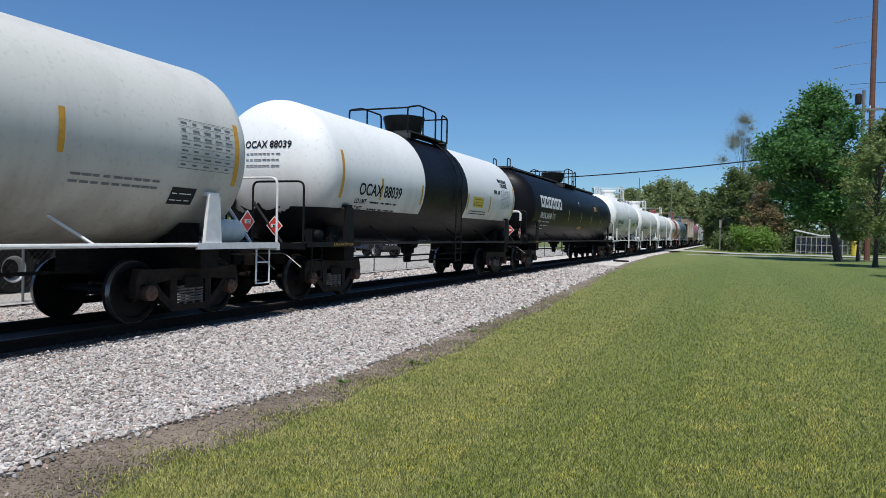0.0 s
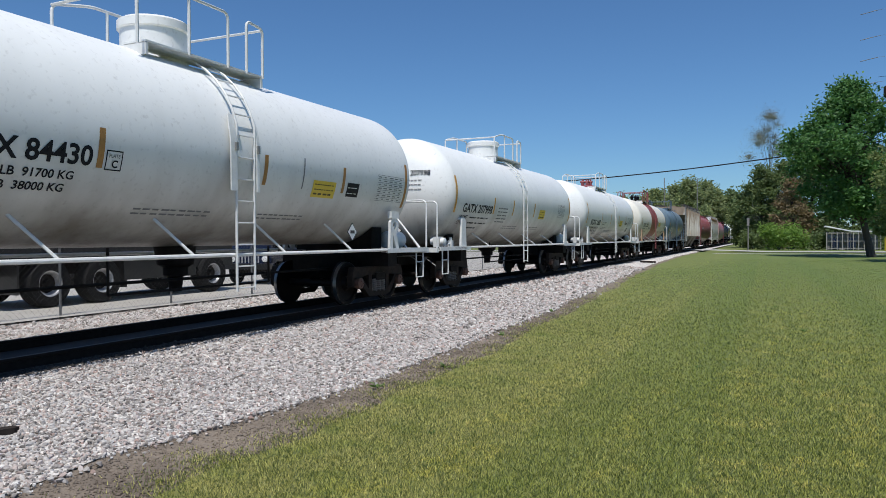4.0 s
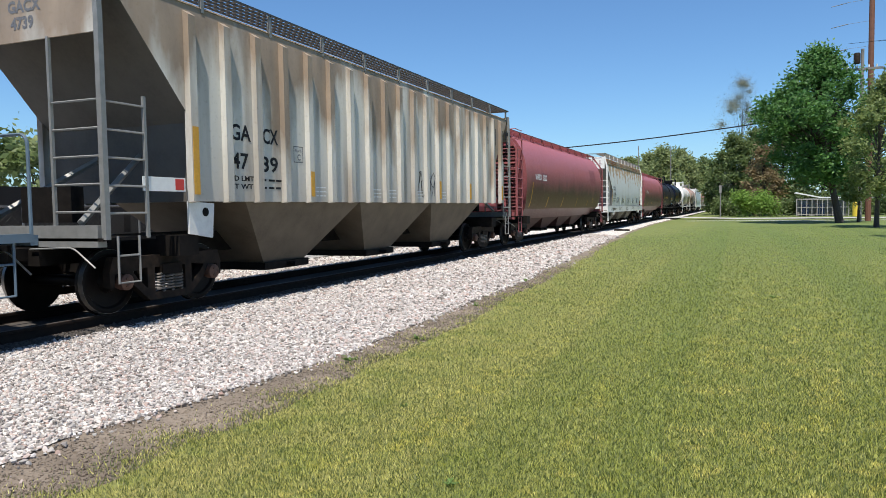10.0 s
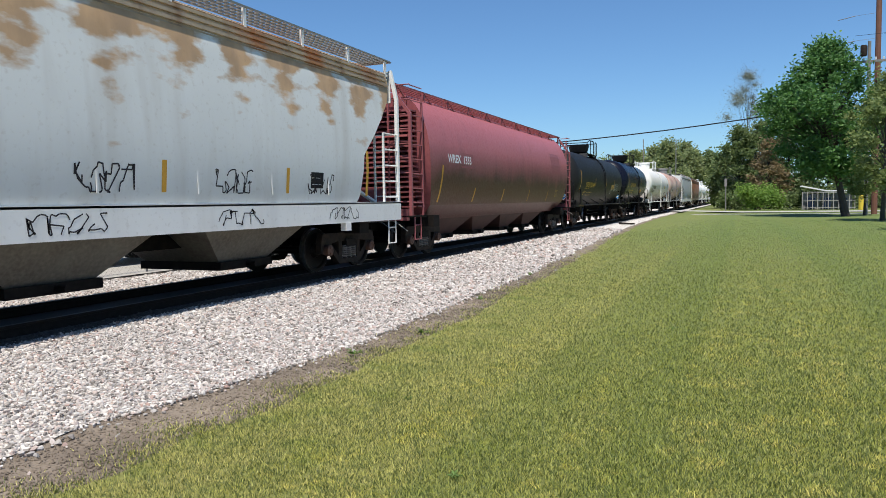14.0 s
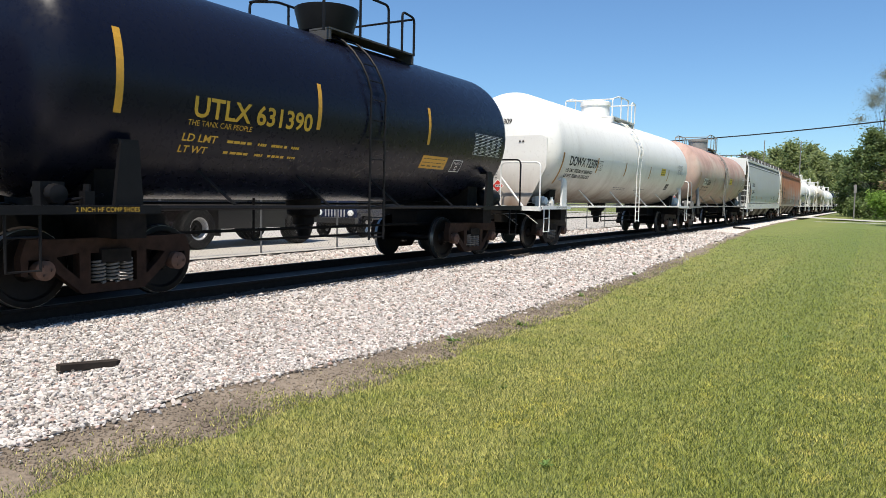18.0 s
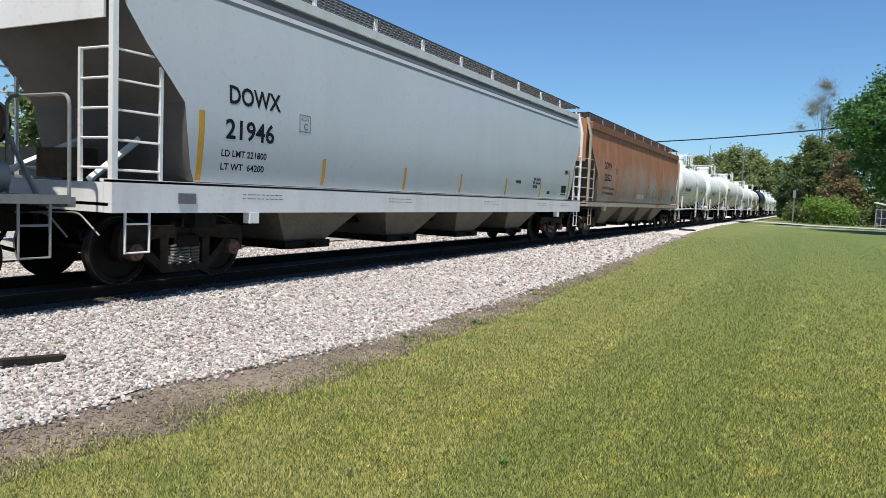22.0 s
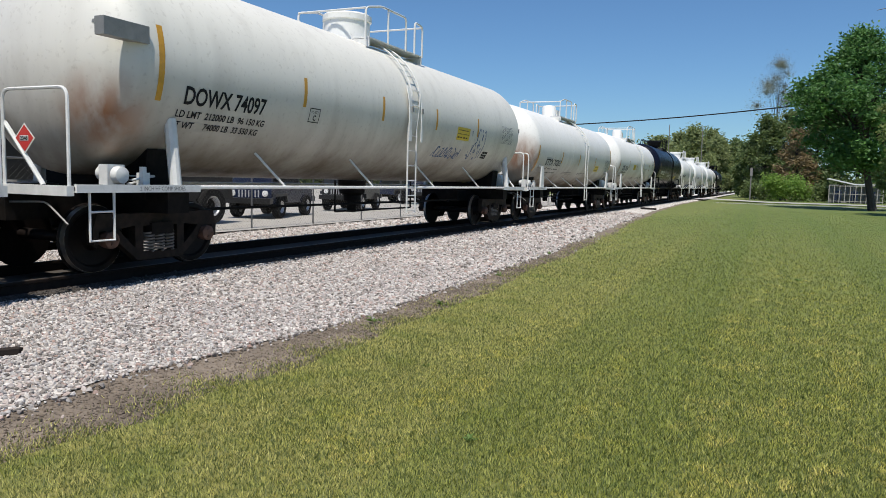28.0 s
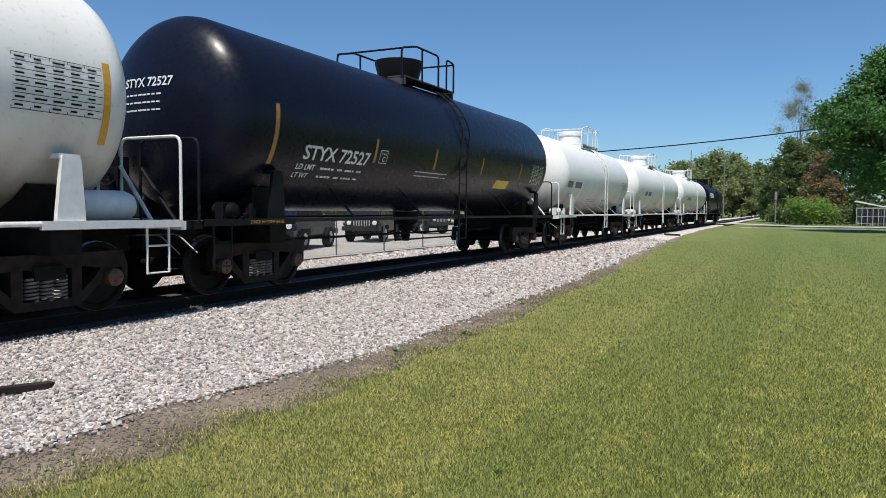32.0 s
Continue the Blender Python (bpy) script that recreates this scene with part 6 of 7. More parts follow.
    TRAIN.append(car)
    # 16 faded pink tank
    L = next(n)
    car, sk, hk, h = tank_car("faded pinkish tank car with rust and dirt", L, "pink", "pipe_grey", braces="post", rings=(-4.6, -2.9, -1.2, 1.1, 3.4), zc=2.88, r=1.57, ladder_at=0.0, platform_at=-0.9, dome_at=-0.5)
    marks(car, sk, None, "OCAX 82166", -5.85, -4.09, -0.42, 0.26, "ink", 2, None, -6.93, "amber_dull", tall=(-0.78, 0.95))
    sk.patch(car, -5.9, -0.48, 0.95, 0.38, M["patch_pale"], "white_patch", lift=-0.002)
    hk.patch(car, -0.45, 0.42, 0.5, 0.22, M["decal_white"], "white_patch", lift=-0.002)
    hk.text(car, "OCAX 82166", -0.42, 0.46, 0.15, M["ink"], end=0.6)
    hk.bars(car, 0.05, 0.25, 0.5, 5, 0.1, 0.045, M["ink_grey"], words=3)
    plate_box(sk, car, -3.25, -0.4, 0.35, 0.3, "ink")
    sticker(sk, car, 1.35, -0.25, 0.85, 0.34)
    sk.table(car, h - 1.4, -0.2, 0.9, 0.5, M["decal_white"])
    stencil_box(sk, car, h - 1.5, -0.75, 0.4, 0.24)
    end_placard(car, L / 2 - 0.5, 0.5, 1.62, RED3, "1063")
    TRAIN.append(car)
    # 17 pale grey hopper, 18 rusted orange hopper
    L = next(n)
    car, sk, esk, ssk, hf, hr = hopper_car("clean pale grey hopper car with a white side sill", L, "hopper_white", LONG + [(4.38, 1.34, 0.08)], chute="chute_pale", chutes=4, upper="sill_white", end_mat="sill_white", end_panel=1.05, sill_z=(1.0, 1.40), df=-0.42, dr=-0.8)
    sk.patch(car, -hf + 0.4, 3.95, hf + hr - 0.8, 0.30, M["fascia_grey"], "fascia", label="dark grey band under the roof")
    part("roof_rim", Shape().box(1.30, 1.43, -hf + 0.3, hr - 0.3, 4.26, 4.42), M["sill_white"], car)
    sk.text(car, "DOWX", -8.4, 2.56, 0.25, M["ink"], end=-7.29)
    sk.text(car, "21946", -8.46, 2.06, 0.27, M["ink"], end=-7.44)
    load_lines(sk, car, -8.52, 1.80, 0.98, "ink", 2, ("LD LMT 221800", "LT WT  64200"), 0.095, 0.19)
    plate_box(sk, car, -6.84, 2.3, 0.28, 0.28, "ink_grey")
    strips(sk, car, [-6.13, -3.4, -0.78, 2.03, 4.77], 1.46, 0.45)
    sk.patch(car, 7.5, 1.46, 0.10, 0.95, M["amber"], "reflective_strip")
    sk.patch(car, -8.95, 1.44, 0.10, 0.95, M["amber"], "reflective_strip")
    for k, line in enumerate(("EXW  10-3 H 9-6", "EW    8-6 H 14-6", "CU FT 5800")):
        sk.text(car, line, 4.12 - 0.01 * k, 1.94 - 0.11 * k, 0.075, M["ink"], end=(4.72, 4.70, 4.48)[k])
    stencil_box(sk, car, 6.8, 1.55, 0.5, 0.32)
    sk.text(car, "HI-HATCHES", 2.70, 1.82, 0.07, M["ink"], end=3.10)
    sk.text(car, "PLASTIC", 7.03, 2.28, 0.085, M["ink"], end=7.39)
    sk.patch(car, 5.42, 1.565, 0.27, 0.085, M["ink"], "sticker")
    sk.bars(car, 6.02, 1.60, 0.42, 2, 0.06, 0.022, M["ink_grey"], words=3)
    sk.table(car, 7.0, 2.25, 0.42, 0.14, M["ink"], 1, 1, "class_box")
    for y in (-hf + 2.2, -4.0, 0.6, 4.5, 6.8):
        ssk.bars(car, y, 1.26, 0.9, 2, 0.06, 0.018, M["ink_grey"], words=6)
    part("cot_plate", Shape().box(1.565, 1.575, -hf + 1.0, -hf + 1.3, 1.12, 1.26), M["ink_grey"], car)
    esk.text(car, "DOWX", 0.15, 4.08, 0.18, M["ink"], end=0.65)
    esk.text(car, "21946", 0.15, 3.8, 0.18, M["ink"], end=0.65)
    TRAIN.append(car)
    L = next(n)
    car, sk, esk, ssk, hf, hr = hopper_car("rusted orange and grey hopper car with spray scribbles", L, "orange", LONG + [(4.38, 1.34, 0.08)], chutes=4, post="pipe_sand", upper="rust_rim", slope="slope_grey", board="grating_dark", end_panel=1.5, sill_z=(1.2, 1.40), df=-0.65, dr=-0.6)
    part("roof_rim", Shape().box(1.32, 1.50, -hf + 0.3, hr - 0.3, 4.12, 4.38), M["rust_rim"], car)
    sk.text(car, "DOWX", -8.55, 2.72, 0.27, M["ink"], end=-7.37)
    sk.text(car, "22023", -8.56, 2.25, 0.27, M["ink"], end=-7.46)
    load_lines(sk, car, -8.75, 1.90, 2.0, "ink", 2, ("LD LMT 222700 LB  101 000 KG", "LT WT   63300 LB  28 700 KG"), 0.095, 0.20)
    plate_box(sk, car, -6.75, 2.55, 0.28, 0.28, "ink")
    strips(sk, car, [-1.0, 2.6], 1.46, 0.45, "amber_dull")
    sk.patch(car, -2.4, 1.6, 1.6, 0.22, M["weathered"], "data_plate")
    for k in range(4):
        sk.scrawl(car, -0.4 + k * 1.6, 1.5, 1.0, 0.8, M["graffiti"], 50 + k, 0.025, 2)
    stencil_box(sk, car, 7.0, 1.6, 0.4, 0.3)
    part("flag_decal", Shape().box(1.565, 1.572, 2.6, 3.1, 1.24, 1.36), M["decal_red"], car)
    TRAIN.append(car)
    # 19, 20 white tanks like the fourth
    for words, df in (("DOWX 84458", -0.5), ("DOWX 84467", 0.0)):
        TRAIN.append(clean_white(next(n), words, df=df))
    # 21
    L = next(n)
    M["stained_cream"] = paint("rust_stained_cream_paint", (0.72, 0.70, 0.64), 0.42, low=(1.0, 3.0), grime_shade=0.72, streaks=0.12, spots=[(1.1, -L / 2 + 1.15, 2.05, 0.75)])
    car, sk, hk, h = tank_car("grimy white tank car with blue spray scribbles", L, "stained_cream", braces="post", zc=2.88, r=1.57, ladder_at=0.3, platform_at=0.65, dome_at=-0.1, dr=0.38)
    marks(car, sk, None, "DOWX 74097", -6.67, -4.90, -0.39, 0.25, "ink", 2, None, -7.12, tall=(-0.4, 1.0), wide=2.0, known=("LD LMT  212000 LB  96 150 KG", "LT WT     74000 LB  33 550 KG"))
    strips(sk, car, [-3.88, -1.1, 1.55, 4.25], -0.15, 0.5)
    plate_box(sk, car, -3.7, -0.4, 0.32, 0.26, "ink")
    sticker(sk, car, 2.85, -0.3, 0.85, 0.34)
    sk.table(car, 6.2, -0.2, 1.0, 0.5, M["ink_grey"])
    end_placard(car, L / 2 - 0.5, 0.62, 1.75, RED3, "2348")
    part("lifting_lug", Shape().box(1.44, 1.60, -h - 0.37, -h + 0.33, 3.02, 3.24), M["pipe_grey"], car, "grey steel lug on the tank's shoulder")
    hk.patch(car, -1.15, 0.36, 2.3, 0.045, M["pipe_grey"], "shield_edge", lift=0.02)
    sk.scrawl(car, 1.8, -0.85, 1.6, 0.32, M["graffiti_blue"], 61, 0.035, 6)
    sk.scrawl(car, 3.9, -0.85, 1.0, 0.95, M["graffiti_blue"], 62, 0.035, 5)
    stencil_box(sk, car, 5.0, -0.75, 0.4, 0.22)
    TRAIN.append(car)
    # 22, 23
    for number, label, zc, at, u0, u1, v, strip, mid in (("70301", "white tank car with rust stains on its end", 2.68, (0.3, 0.3, 1.38), -4.62, -2.55, -0.71, -5.75, [-2.5, 0.32, 3.4]), ("70376", "white tank car with a spray-painted figure near its end", 2.76, (0.2, 0.2, 1.2), -5.01, -3.39, -0.54, -5.98, [-3.1, -0.38, 2.13, 4.4])):
        L = next(n)
        first = number == "70301"
        M["stained_white" if first else "scuffed_white"] = paint("rust_stained_white_paint" if first else "scuffed_white_paint", (0.77, 0.76, 0.73), 0.42, (0.16, 0.11, 0.07), low=(1.0, 2.8), grime_shade=0.72, streaks=0.08, spots=[(1.0, -L / 2 + 1.1, 2.2, 0.95 if first else 0.6)], spot_rust=(0.26, 0.12, 0.06) if first else (0.30, 0.26, 0.21))
        car, sk, hk, h = tank_car(label, L, "stained_white" if first else "scuffed_white", zc=zc, ladder_at=at[2], rings=(-0.9, 2.0) if first else (), dome="cap", platform_at=at[0], dome_at=at[1], df=0.1 if first else 0.2, dr=1.1 if first else 0.66)
        sk.patch(car, u0 - 0.04, v - 0.06, (u1 - u0) * 0.42, 0.36, M["patch_grey"], "repaint_patch", lift=-0.002)
        marks(car, sk, hk, "STYX " + number, u0, u1, v, 0.24, "ink", 2, (-0.2, 0.4), strip, "amber" if first else "amber_dull", tall=(-1.0, 0.97), known=None if first else ("LD LMT 195600 LB  88750 KG", "67400 LB  30550 KG  NEW 6-95"))
        strips(sk, car, mid, v + 0.12, 0.47, "amber" if first else "amber_dull")
        if first:
            sticker(sk, car, 3.63, -0.80, 0.76, 0.28)
            tail_print(sk, car, h, table=(h - 1.3, -0.6, 1.0, 0.42))
        else:
            sticker(sk, car, -1.62, -0.46, 0.82, 0.32)
            sk.scrawl(car, 2.3, -1.0, 1.1, 0.75, M["graffiti"], 71, 0.035, 4)
            tail_print(sk, car, h, "ink", table=(h - 1.25, -0.30, 1.1, 0.6))
        end_placard(car, L / 2 - 0.5, 0.45, 1.6, WHT3)
        TRAIN.append(car)
    # 24 black
    L = next(n)
    car, sk, hk, h = tank_car("glossy blue-black tank car with white lettering", L, "navy", "pipe_black", zc=2.89, r=1.57, dome="bucket", ladder_at=0.4, platform_at=-0.2, dome_at=-0.2, df=-0.3)
    marks(car, sk, hk, "STYX 72527", -5.98, -3.89, -0.52, 0.25, "chalk", 2, (-0.6, 0.35), -6.78, "amber_dull", tall=(-0.68, 1.0))
    strips(sk, car, [-3.72, -1.1, 1.65, 4.6], -0.45, 0.48, "amber_dull")
    plate_box(sk, car, -3.55, -0.45, 0.3, 0.28, "chalk")
    sk.patch(car, 2.9, -0.8, 1.0, 0.26, M["yellow"], "emergency_sticker")
    sk.table(car, 5.6, -0.55, 1.1, 0.6, M["chalk"])
    sk.bars(car, -1.9, -0.55, 1.6, 2, 0.1, 0.03, M["chalk"], words=7)
    TRAIN.append(car)
    # 25 to 27 white, 28 black
    for k in range(3):
        L = next(n)
        car, sk, hk, h = tank_car("white tank car with a side ladder", L, "white", zc=2.72, ladder_at=0.5, dome="dome")
        sk.bars(car, -5.2, -0.5, 2.0, 1, 0.3, 0.24, M["ink_grey"], words=2)
        tail_print(sk, car, h, table=(h - 1.3, -0.5, 1.0, 0.5))
        TRAIN.append(car)
    L = next(n)
    car, sk, hk, h = tank_car("black tank car at the rear of the train", L, "black", "pipe_black", zc=2.7, dome="bucket", ladder_at=1.2, walkway=True)
    for k in range(5):
        sk.patch(car, -6.0 + k * 0.68, 0.0, 0.5, 0.5, M["chalk"], "mark_block")
    TRAIN.append(car)


M["slope_light"] = plain("grey_slope_sheet", (0.21, 0.21, 0.205), 0.7, vary=0.25, scale=2)
M["pipe_sand"] = plain("dusty_tan_sill_paint", (0.42, 0.36, 0.28), 0.6, vary=0.3, scale=3)
M["patch_pale"] = plain("pale_repaint", (0.66, 0.63, 0.58), 0.5, vary=0.2, scale=5)
M["patch_grey"] = plain("grey_repaint", (0.42, 0.43, 0.44), 0.5, vary=0.2, scale=5)
train()

# ---- beyond the track ----


def leaf_cloud(name, centres, count, size, mat, squash=0.8, spread=1.0, seed=1):
    """Many small leaves, in clumps round the given centres (x, y, z, radius)."""
    g = np.random.default_rng(seed)
    c = np.array(centres, float)
    w = c[:, 3] ** 2
    pick = g.choice(len(c), count, p=w / w.sum())
    d = g.normal(size=(count, 3))
    d /= np.linalg.norm(d, axis=1)[:, None]
    rad = c[pick, 3] * np.clip(0.12 + np.abs(g.normal(0, 0.62, count)), 0, 1.7)
    p = c[pick, :3] + d * rad[:, None] * np.array([1, 1, squash]) * spread
    a, b = g.normal(size=(count, 3)), g.normal(size=(count, 3))
    a[:, 2] *= 0.6
    a /= np.linalg.norm(a, axis=1)[:, None]
    b -= (a * b).sum(1)[:, None] * a
    b /= np.linalg.norm(b, axis=1)[:, None]
    s = size * (0.6 + 0.8 * g.random(count))[:, None]
    v = np.stack([p - a * s, p + b * s * 0.5, p + a * s, p - b * s * 0.5], 1).reshape(-1, 3)
    f = np.arange(count * 4).reshape(-1, 4)
    return big_mesh(name, v, f, mat)


def tree(label, x, y, height, crown_r, mat, leaves, size, seed, trunk_r=0.22, lean=(0, 0), crown_low=0.28, clumps=26, squash=0.9, group="trees", bare=0.0, taper=0.55, outline=None):
    r = random.Random(seed)
    t = new("tree")
    t.location = (x, y, 0)
    tagged(t, label, "tree", group)
    tr = Shape()
    pts = [Vector((lean[0] * s, lean[1] * s, height * 0.75 * s)) for s in (0, 0.12, 0.3, 0.5, 0.75, 1.0)]
    rad = [trunk_r * k for k in (1.25, 1.0, 0.85, 0.6, 0.35, 0.12)]
    for a, b, q, w in zip(pts, pts[1:], rad, rad[1:]):
        tr.rod(a, b, q, 9, w)
    centres = []
    for k in range(clumps):
        s = r.random()
        z = height * (crown_low + (1 - crown_low) * s * 0.96)
        wide = crown_r * (math.sin(math.pi * min(1, 0.18 + s * 0.82)) ** taper)
        ang, q = r.uniform(0, 6.283), wide * r.uniform(0.25, 0.92)
        cx, cy = lean[0] * z / height + q * math.cos(ang), lean[1] * z / height + q * math.sin(ang)
        size_ = crown_r * r.uniform(0.22, 0.40)
        if outline:
            # an uneven crown: how far it reaches to either side at each height
            z = outline[0][0] + (outline[-1][0] - outline[0][0]) * s ** 0.9
            lo, hi = (float(np.interp(z, [p[0] for p in outline], [p[i] for p in outline])) for i in (1, 2))
            size_ = min(crown_r * r.uniform(0.12, 0.27), 0.2 + (hi - lo) * 0.28)
            lo, hi = lo + size_ * 0.8, hi - size_ * 0.8
            cx, cy = (lo + hi) / 2 + (hi - lo) / 2 * math.cos(ang) * r.uniform(0.35, 1.0), (hi - lo) * 0.62 * math.sin(ang) * r.uniform(0.3, 1.0) - 0.6
        centres.append((cx, cy, z, size_))
        base = pts[0].lerp(pts[-1], min(0.95, max(0.25, (z / height) * 0.85)))
        tr.rod(base, (cx, cy, z), trunk_r * 0.22, 5, trunk_r * 0.05)
        if bare:
            for _ in range(5):
                tip = Vector((cx, cy, z)) + Vector((r.uniform(-1, 1), r.uniform(-1, 1), r.uniform(0.1, 1.3))) * crown_r * 0.4
                tr.rod((cx, cy, z), tip, trunk_r * 0.07, 4, trunk_r * 0.02)
    part("trunk", tr, M["bark"], t)
    part("crown", leaf_cloud("crown", centres, leaves, size, M[mat], squash, seed=seed), None, t)
    return t


MAPLE = [(3.6, -3.4, 1.0), (5.0, -6.9, 2.2), (7.0, -6.6, 3.2), (8.8, -7.9, 3.5), (10.6, -7.0, 3.2), (11.8, -5.6, 2.4), (12.6, -4.2, 1.2), (13.4, -3.4, -0.2), (14.3, -2.6, -1.2)]
tree("full green maple on the lawn with a leaning trunk", 7.9, 67.5, 15.0, 4.9, "leaf_maple", 40000, 0.15, 3, 0.28, (-2.2, 0), 0.30, 170, outline=MAPLE)
PEAR = [(2.4, -1.2, 1.2), (3.6, -3.0, 3.0), (5.2, -3.4, 3.4), (7.0, -2.9, 3.0), (8.6, -1.7, 2.0), (10.0, 0.2, 1.0)]
tree("small pale-green tree on the lawn", 8.6, 55.0, 9.2, 3.0, "leaf_pear", 15000, 0.12, 5, 0.15, (0.1, 0), 0.22, 60, outline=PEAR)
tree("small green tree on the lawn", 9.6, 70.0, 6.5, 1.8, "leaf_pear", 4000, 0.13, 6, 0.11, (0.1, 0), 0.3, 20)
tree("leafy tree on the lawn", 9.3, 38.0, 8.0, 2.6, "leaf_pear", 7000, 0.13, 7, 0.14, (0.1, 0), 0.3, 26)

woods = [
    # label, x, y, height, radius, leaf, count, size, bare
    ("tall budding tree with bare twigs in the wood", 0.6, 128, 23.0, 4.8, "leaf_bare", 34000, 0.075, 1),
    ("green tree in the wood", -0.6, 122, 13.0, 3.6, "leaf_wood", 10000, 0.26, 0),
    ("green tree in the wood", 2.6, 126, 13.5, 4.2, "leaf_wood", 10000, 0.26, 0),
    ("green tree in the wood", 6.4, 120, 17.5, 4.8, "leaf_wood", 10000, 0.28, 0),
    ("reddish young tree in the wood", 3.4, 112, 10.0, 3.0, "leaf_red", 8000, 0.22, 0),
    ("green tree in the wood", 11.5, 117, 16.0, 5.5, "leaf_wood", 9000, 0.30, 0),
    ("green tree in the wood", 17.0, 118, 15.0, 5.5, "leaf_wood", 7000, 0.30, 0),
    ("green tree in the wood", 25.0, 122, 13.0, 6.0, "leaf_wood", 6000, 0.32, 0),
    ("green tree in the wood", 34.0, 118, 12.0, 6.0, "leaf_wood", 5000, 0.32, 0),
    ("dark green tree beside the track", -2.9, 131, 9.5, 3.0, "leaf_wood", 8000, 0.24, 0),
    ("young green tree beside the track", -3.6, 138, 7.0, 2.4, "leaf_wood", 6000, 0.22, 0),
    ("spring-green tree beyond the crossing", -19, 205, 17.0, 6, "leaf_spring", 12000, 0.36, 0),
    ("spring-green tree beyond the crossing", -29, 215, 15.5, 6.5, "leaf_spring", 12000, 0.40, 0),
    ("green tree beyond the crossing", -13, 215, 15.0, 5.5, "leaf_spring", 12000, 0.38, 0),
    ("green tree beyond the crossing", -6, 220, 13.0, 5.5, "leaf_wood", 12000, 0.38, 0),
    ("spring-green tree beyond the crossing", -40, 225, 14, 8, "leaf_spring", 10000, 0.42, 0),
    ("spring-green tree beyond the crossing", -24, 222, 17.5, 6.5, "leaf_spring", 12000, 0.38, 0),
    ("spring-green tree beyond the crossing", -16, 225, 18.0, 6, "leaf_spring", 12000, 0.38, 0),
    ("green tree beyond the crossing", -34, 240, 17, 8, "leaf_spring", 12000, 0.42, 0),
    ("green tree beyond the crossing", -10, 228, 16.0, 6, "leaf_wood", 12000, 0.38, 0),
    ("green tree beyond the crossing", -21, 236, 18.5, 7, "leaf_spring", 10000, 0.40, 0),
    ("green tree beyond the crossing", -1, 226, 12, 6, "leaf_wood", 9000, 0.40, 0),
    ("green tree beyond the crossing", 5, 230, 13, 8, "leaf_wood", 8000, 0.42, 0),
]
for i, (label, x, y, hgt, rad, mat, count, size, bare) in enumerate(woods):
    tree(label, x, y, hgt, rad, mat, count, size, 40 + i, 0.25 if not bare else 0.16, (0, 0), 0.10, 46, squash=0.8, group="trees of the wood", bare=bare, taper=0.75)
for i in range(24):
    r = random.Random(200 + i)
    tree("green tree behind the yard", -60 - r.uniform(0, 16), -45 + i * 8.8 + r.uniform(-3, 3), r.uniform(9, 14), r.uniform(5, 7), ("leaf_wood", "leaf_spring")[i % 2], 3500, 0.42, 300 + i, 0.25, (0, 0), 0.1, 26, group="trees behind the yard")


def bush(label, x, y, rx, h, mat, count, size, seed):
    r = random.Random(seed)
    b = new("bush")
    b.location = (x, y, 0)
    tagged(b, label, "bush", "bushes by the crossing")
    cs = [(r.uniform(-rx, rx), r.uniform(-1.2, 1.2), h * r.uniform(0.15, 0.75), h * r.uniform(0.22, 0.42)) for _ in range(18)]
    st = Shape()
    for c in cs[:9]:
        st.rod((c[0] * 0.4, c[1] * 0.4, 0), c[:3], 0.03, 5, 0.01)
    part("stem", st, M["bark"], b)
    part("foliage", leaf_cloud("foliage", cs, count, size, M[mat], 0.9, seed=seed), None, b)


bush("bright yellow-green bush by the crossing", 2.2, 103, 2.2, 3.7, "leaf_bush", 7000, 0.16, 1)
bush("green bush by the crossing", 6.6, 105, 2.6, 2.6, "leaf_wood", 5000, 0.16, 2)
bush("dark green bush by the crossing", -1.2, 108, 2.2, 2.4, "leaf_wood", 5000, 0.16, 3)
bush("green bush by the crossing", 10.5, 107, 3.0, 2.8, "leaf_wood", 5000, 0.16, 4)
bush("green hedge by the crossing", 16, 110, 3.5, 2.8, "leaf_wood", 5000, 0.17, 5)
bush("green hedge by the crossing", 23, 112, 4.0, 2.8, "leaf_wood", 5000, 0.17, 6)

# ---- road over the crossing ----
road = sheet("road", [-60, -30, -12, -6, 0, 10, 30, 80], [86, 92.5], lambda x, y: 0.03 if abs(x + 9) > 3 else 0.21, M["road"])
tagged(road, "pale narrow road crossing the track", "road", kind="structure")
walkway_ = sheet("pavement", [-5, 10, 30, 80], [76.2, 77.8], lambda x, y: 0.02, M["road"])
tagged(walkway_, "pale concrete path across the lawn", "pavement", kind="structure")


def post(name, label, category, x, y, h, r, mat, extras=()):
    o = new(name)
    o.location = (x, y, 0)
    tagged(o, label, category)
    part("post", Shape().rod((0, 0, 0), (0, 0, h), r, 10, r * 0.8), M[mat], o)
    for nm, sh, m in extras:
        part(nm, sh, M[m], o)
    return o


post("sign_post", "grey wooden sign post beside the crossing", "sign post", -2.0, 97, 4.0, 0.08, "pole_grey", [("sign_board", Shape().box(-0.15, 0.15, -0.13, -0.09, 3.1, 4.1), "pole_grey")])
arm = [("crossarm", Shape().box(-1.9, 1.6, -0.08, 0.08, 13.35, 13.55), "pole_grey"), ("transformer", Shape().turned([(13.9, 0.2), (13.95, 0.27), (14.75, 0.27), (14.85, 0.2)], "z", 14, (-0.45, -0.2, 0)), "frame_steel")]
for k in (-1.1, -0.4, 0.5, 1.1):
    arm.append(("insulator", Shape().turned([(13.55, 0.05), (13.65, 0.07), (13.8, 0.05)], "z", 8, (k, 0, 0)), "decal_white"))
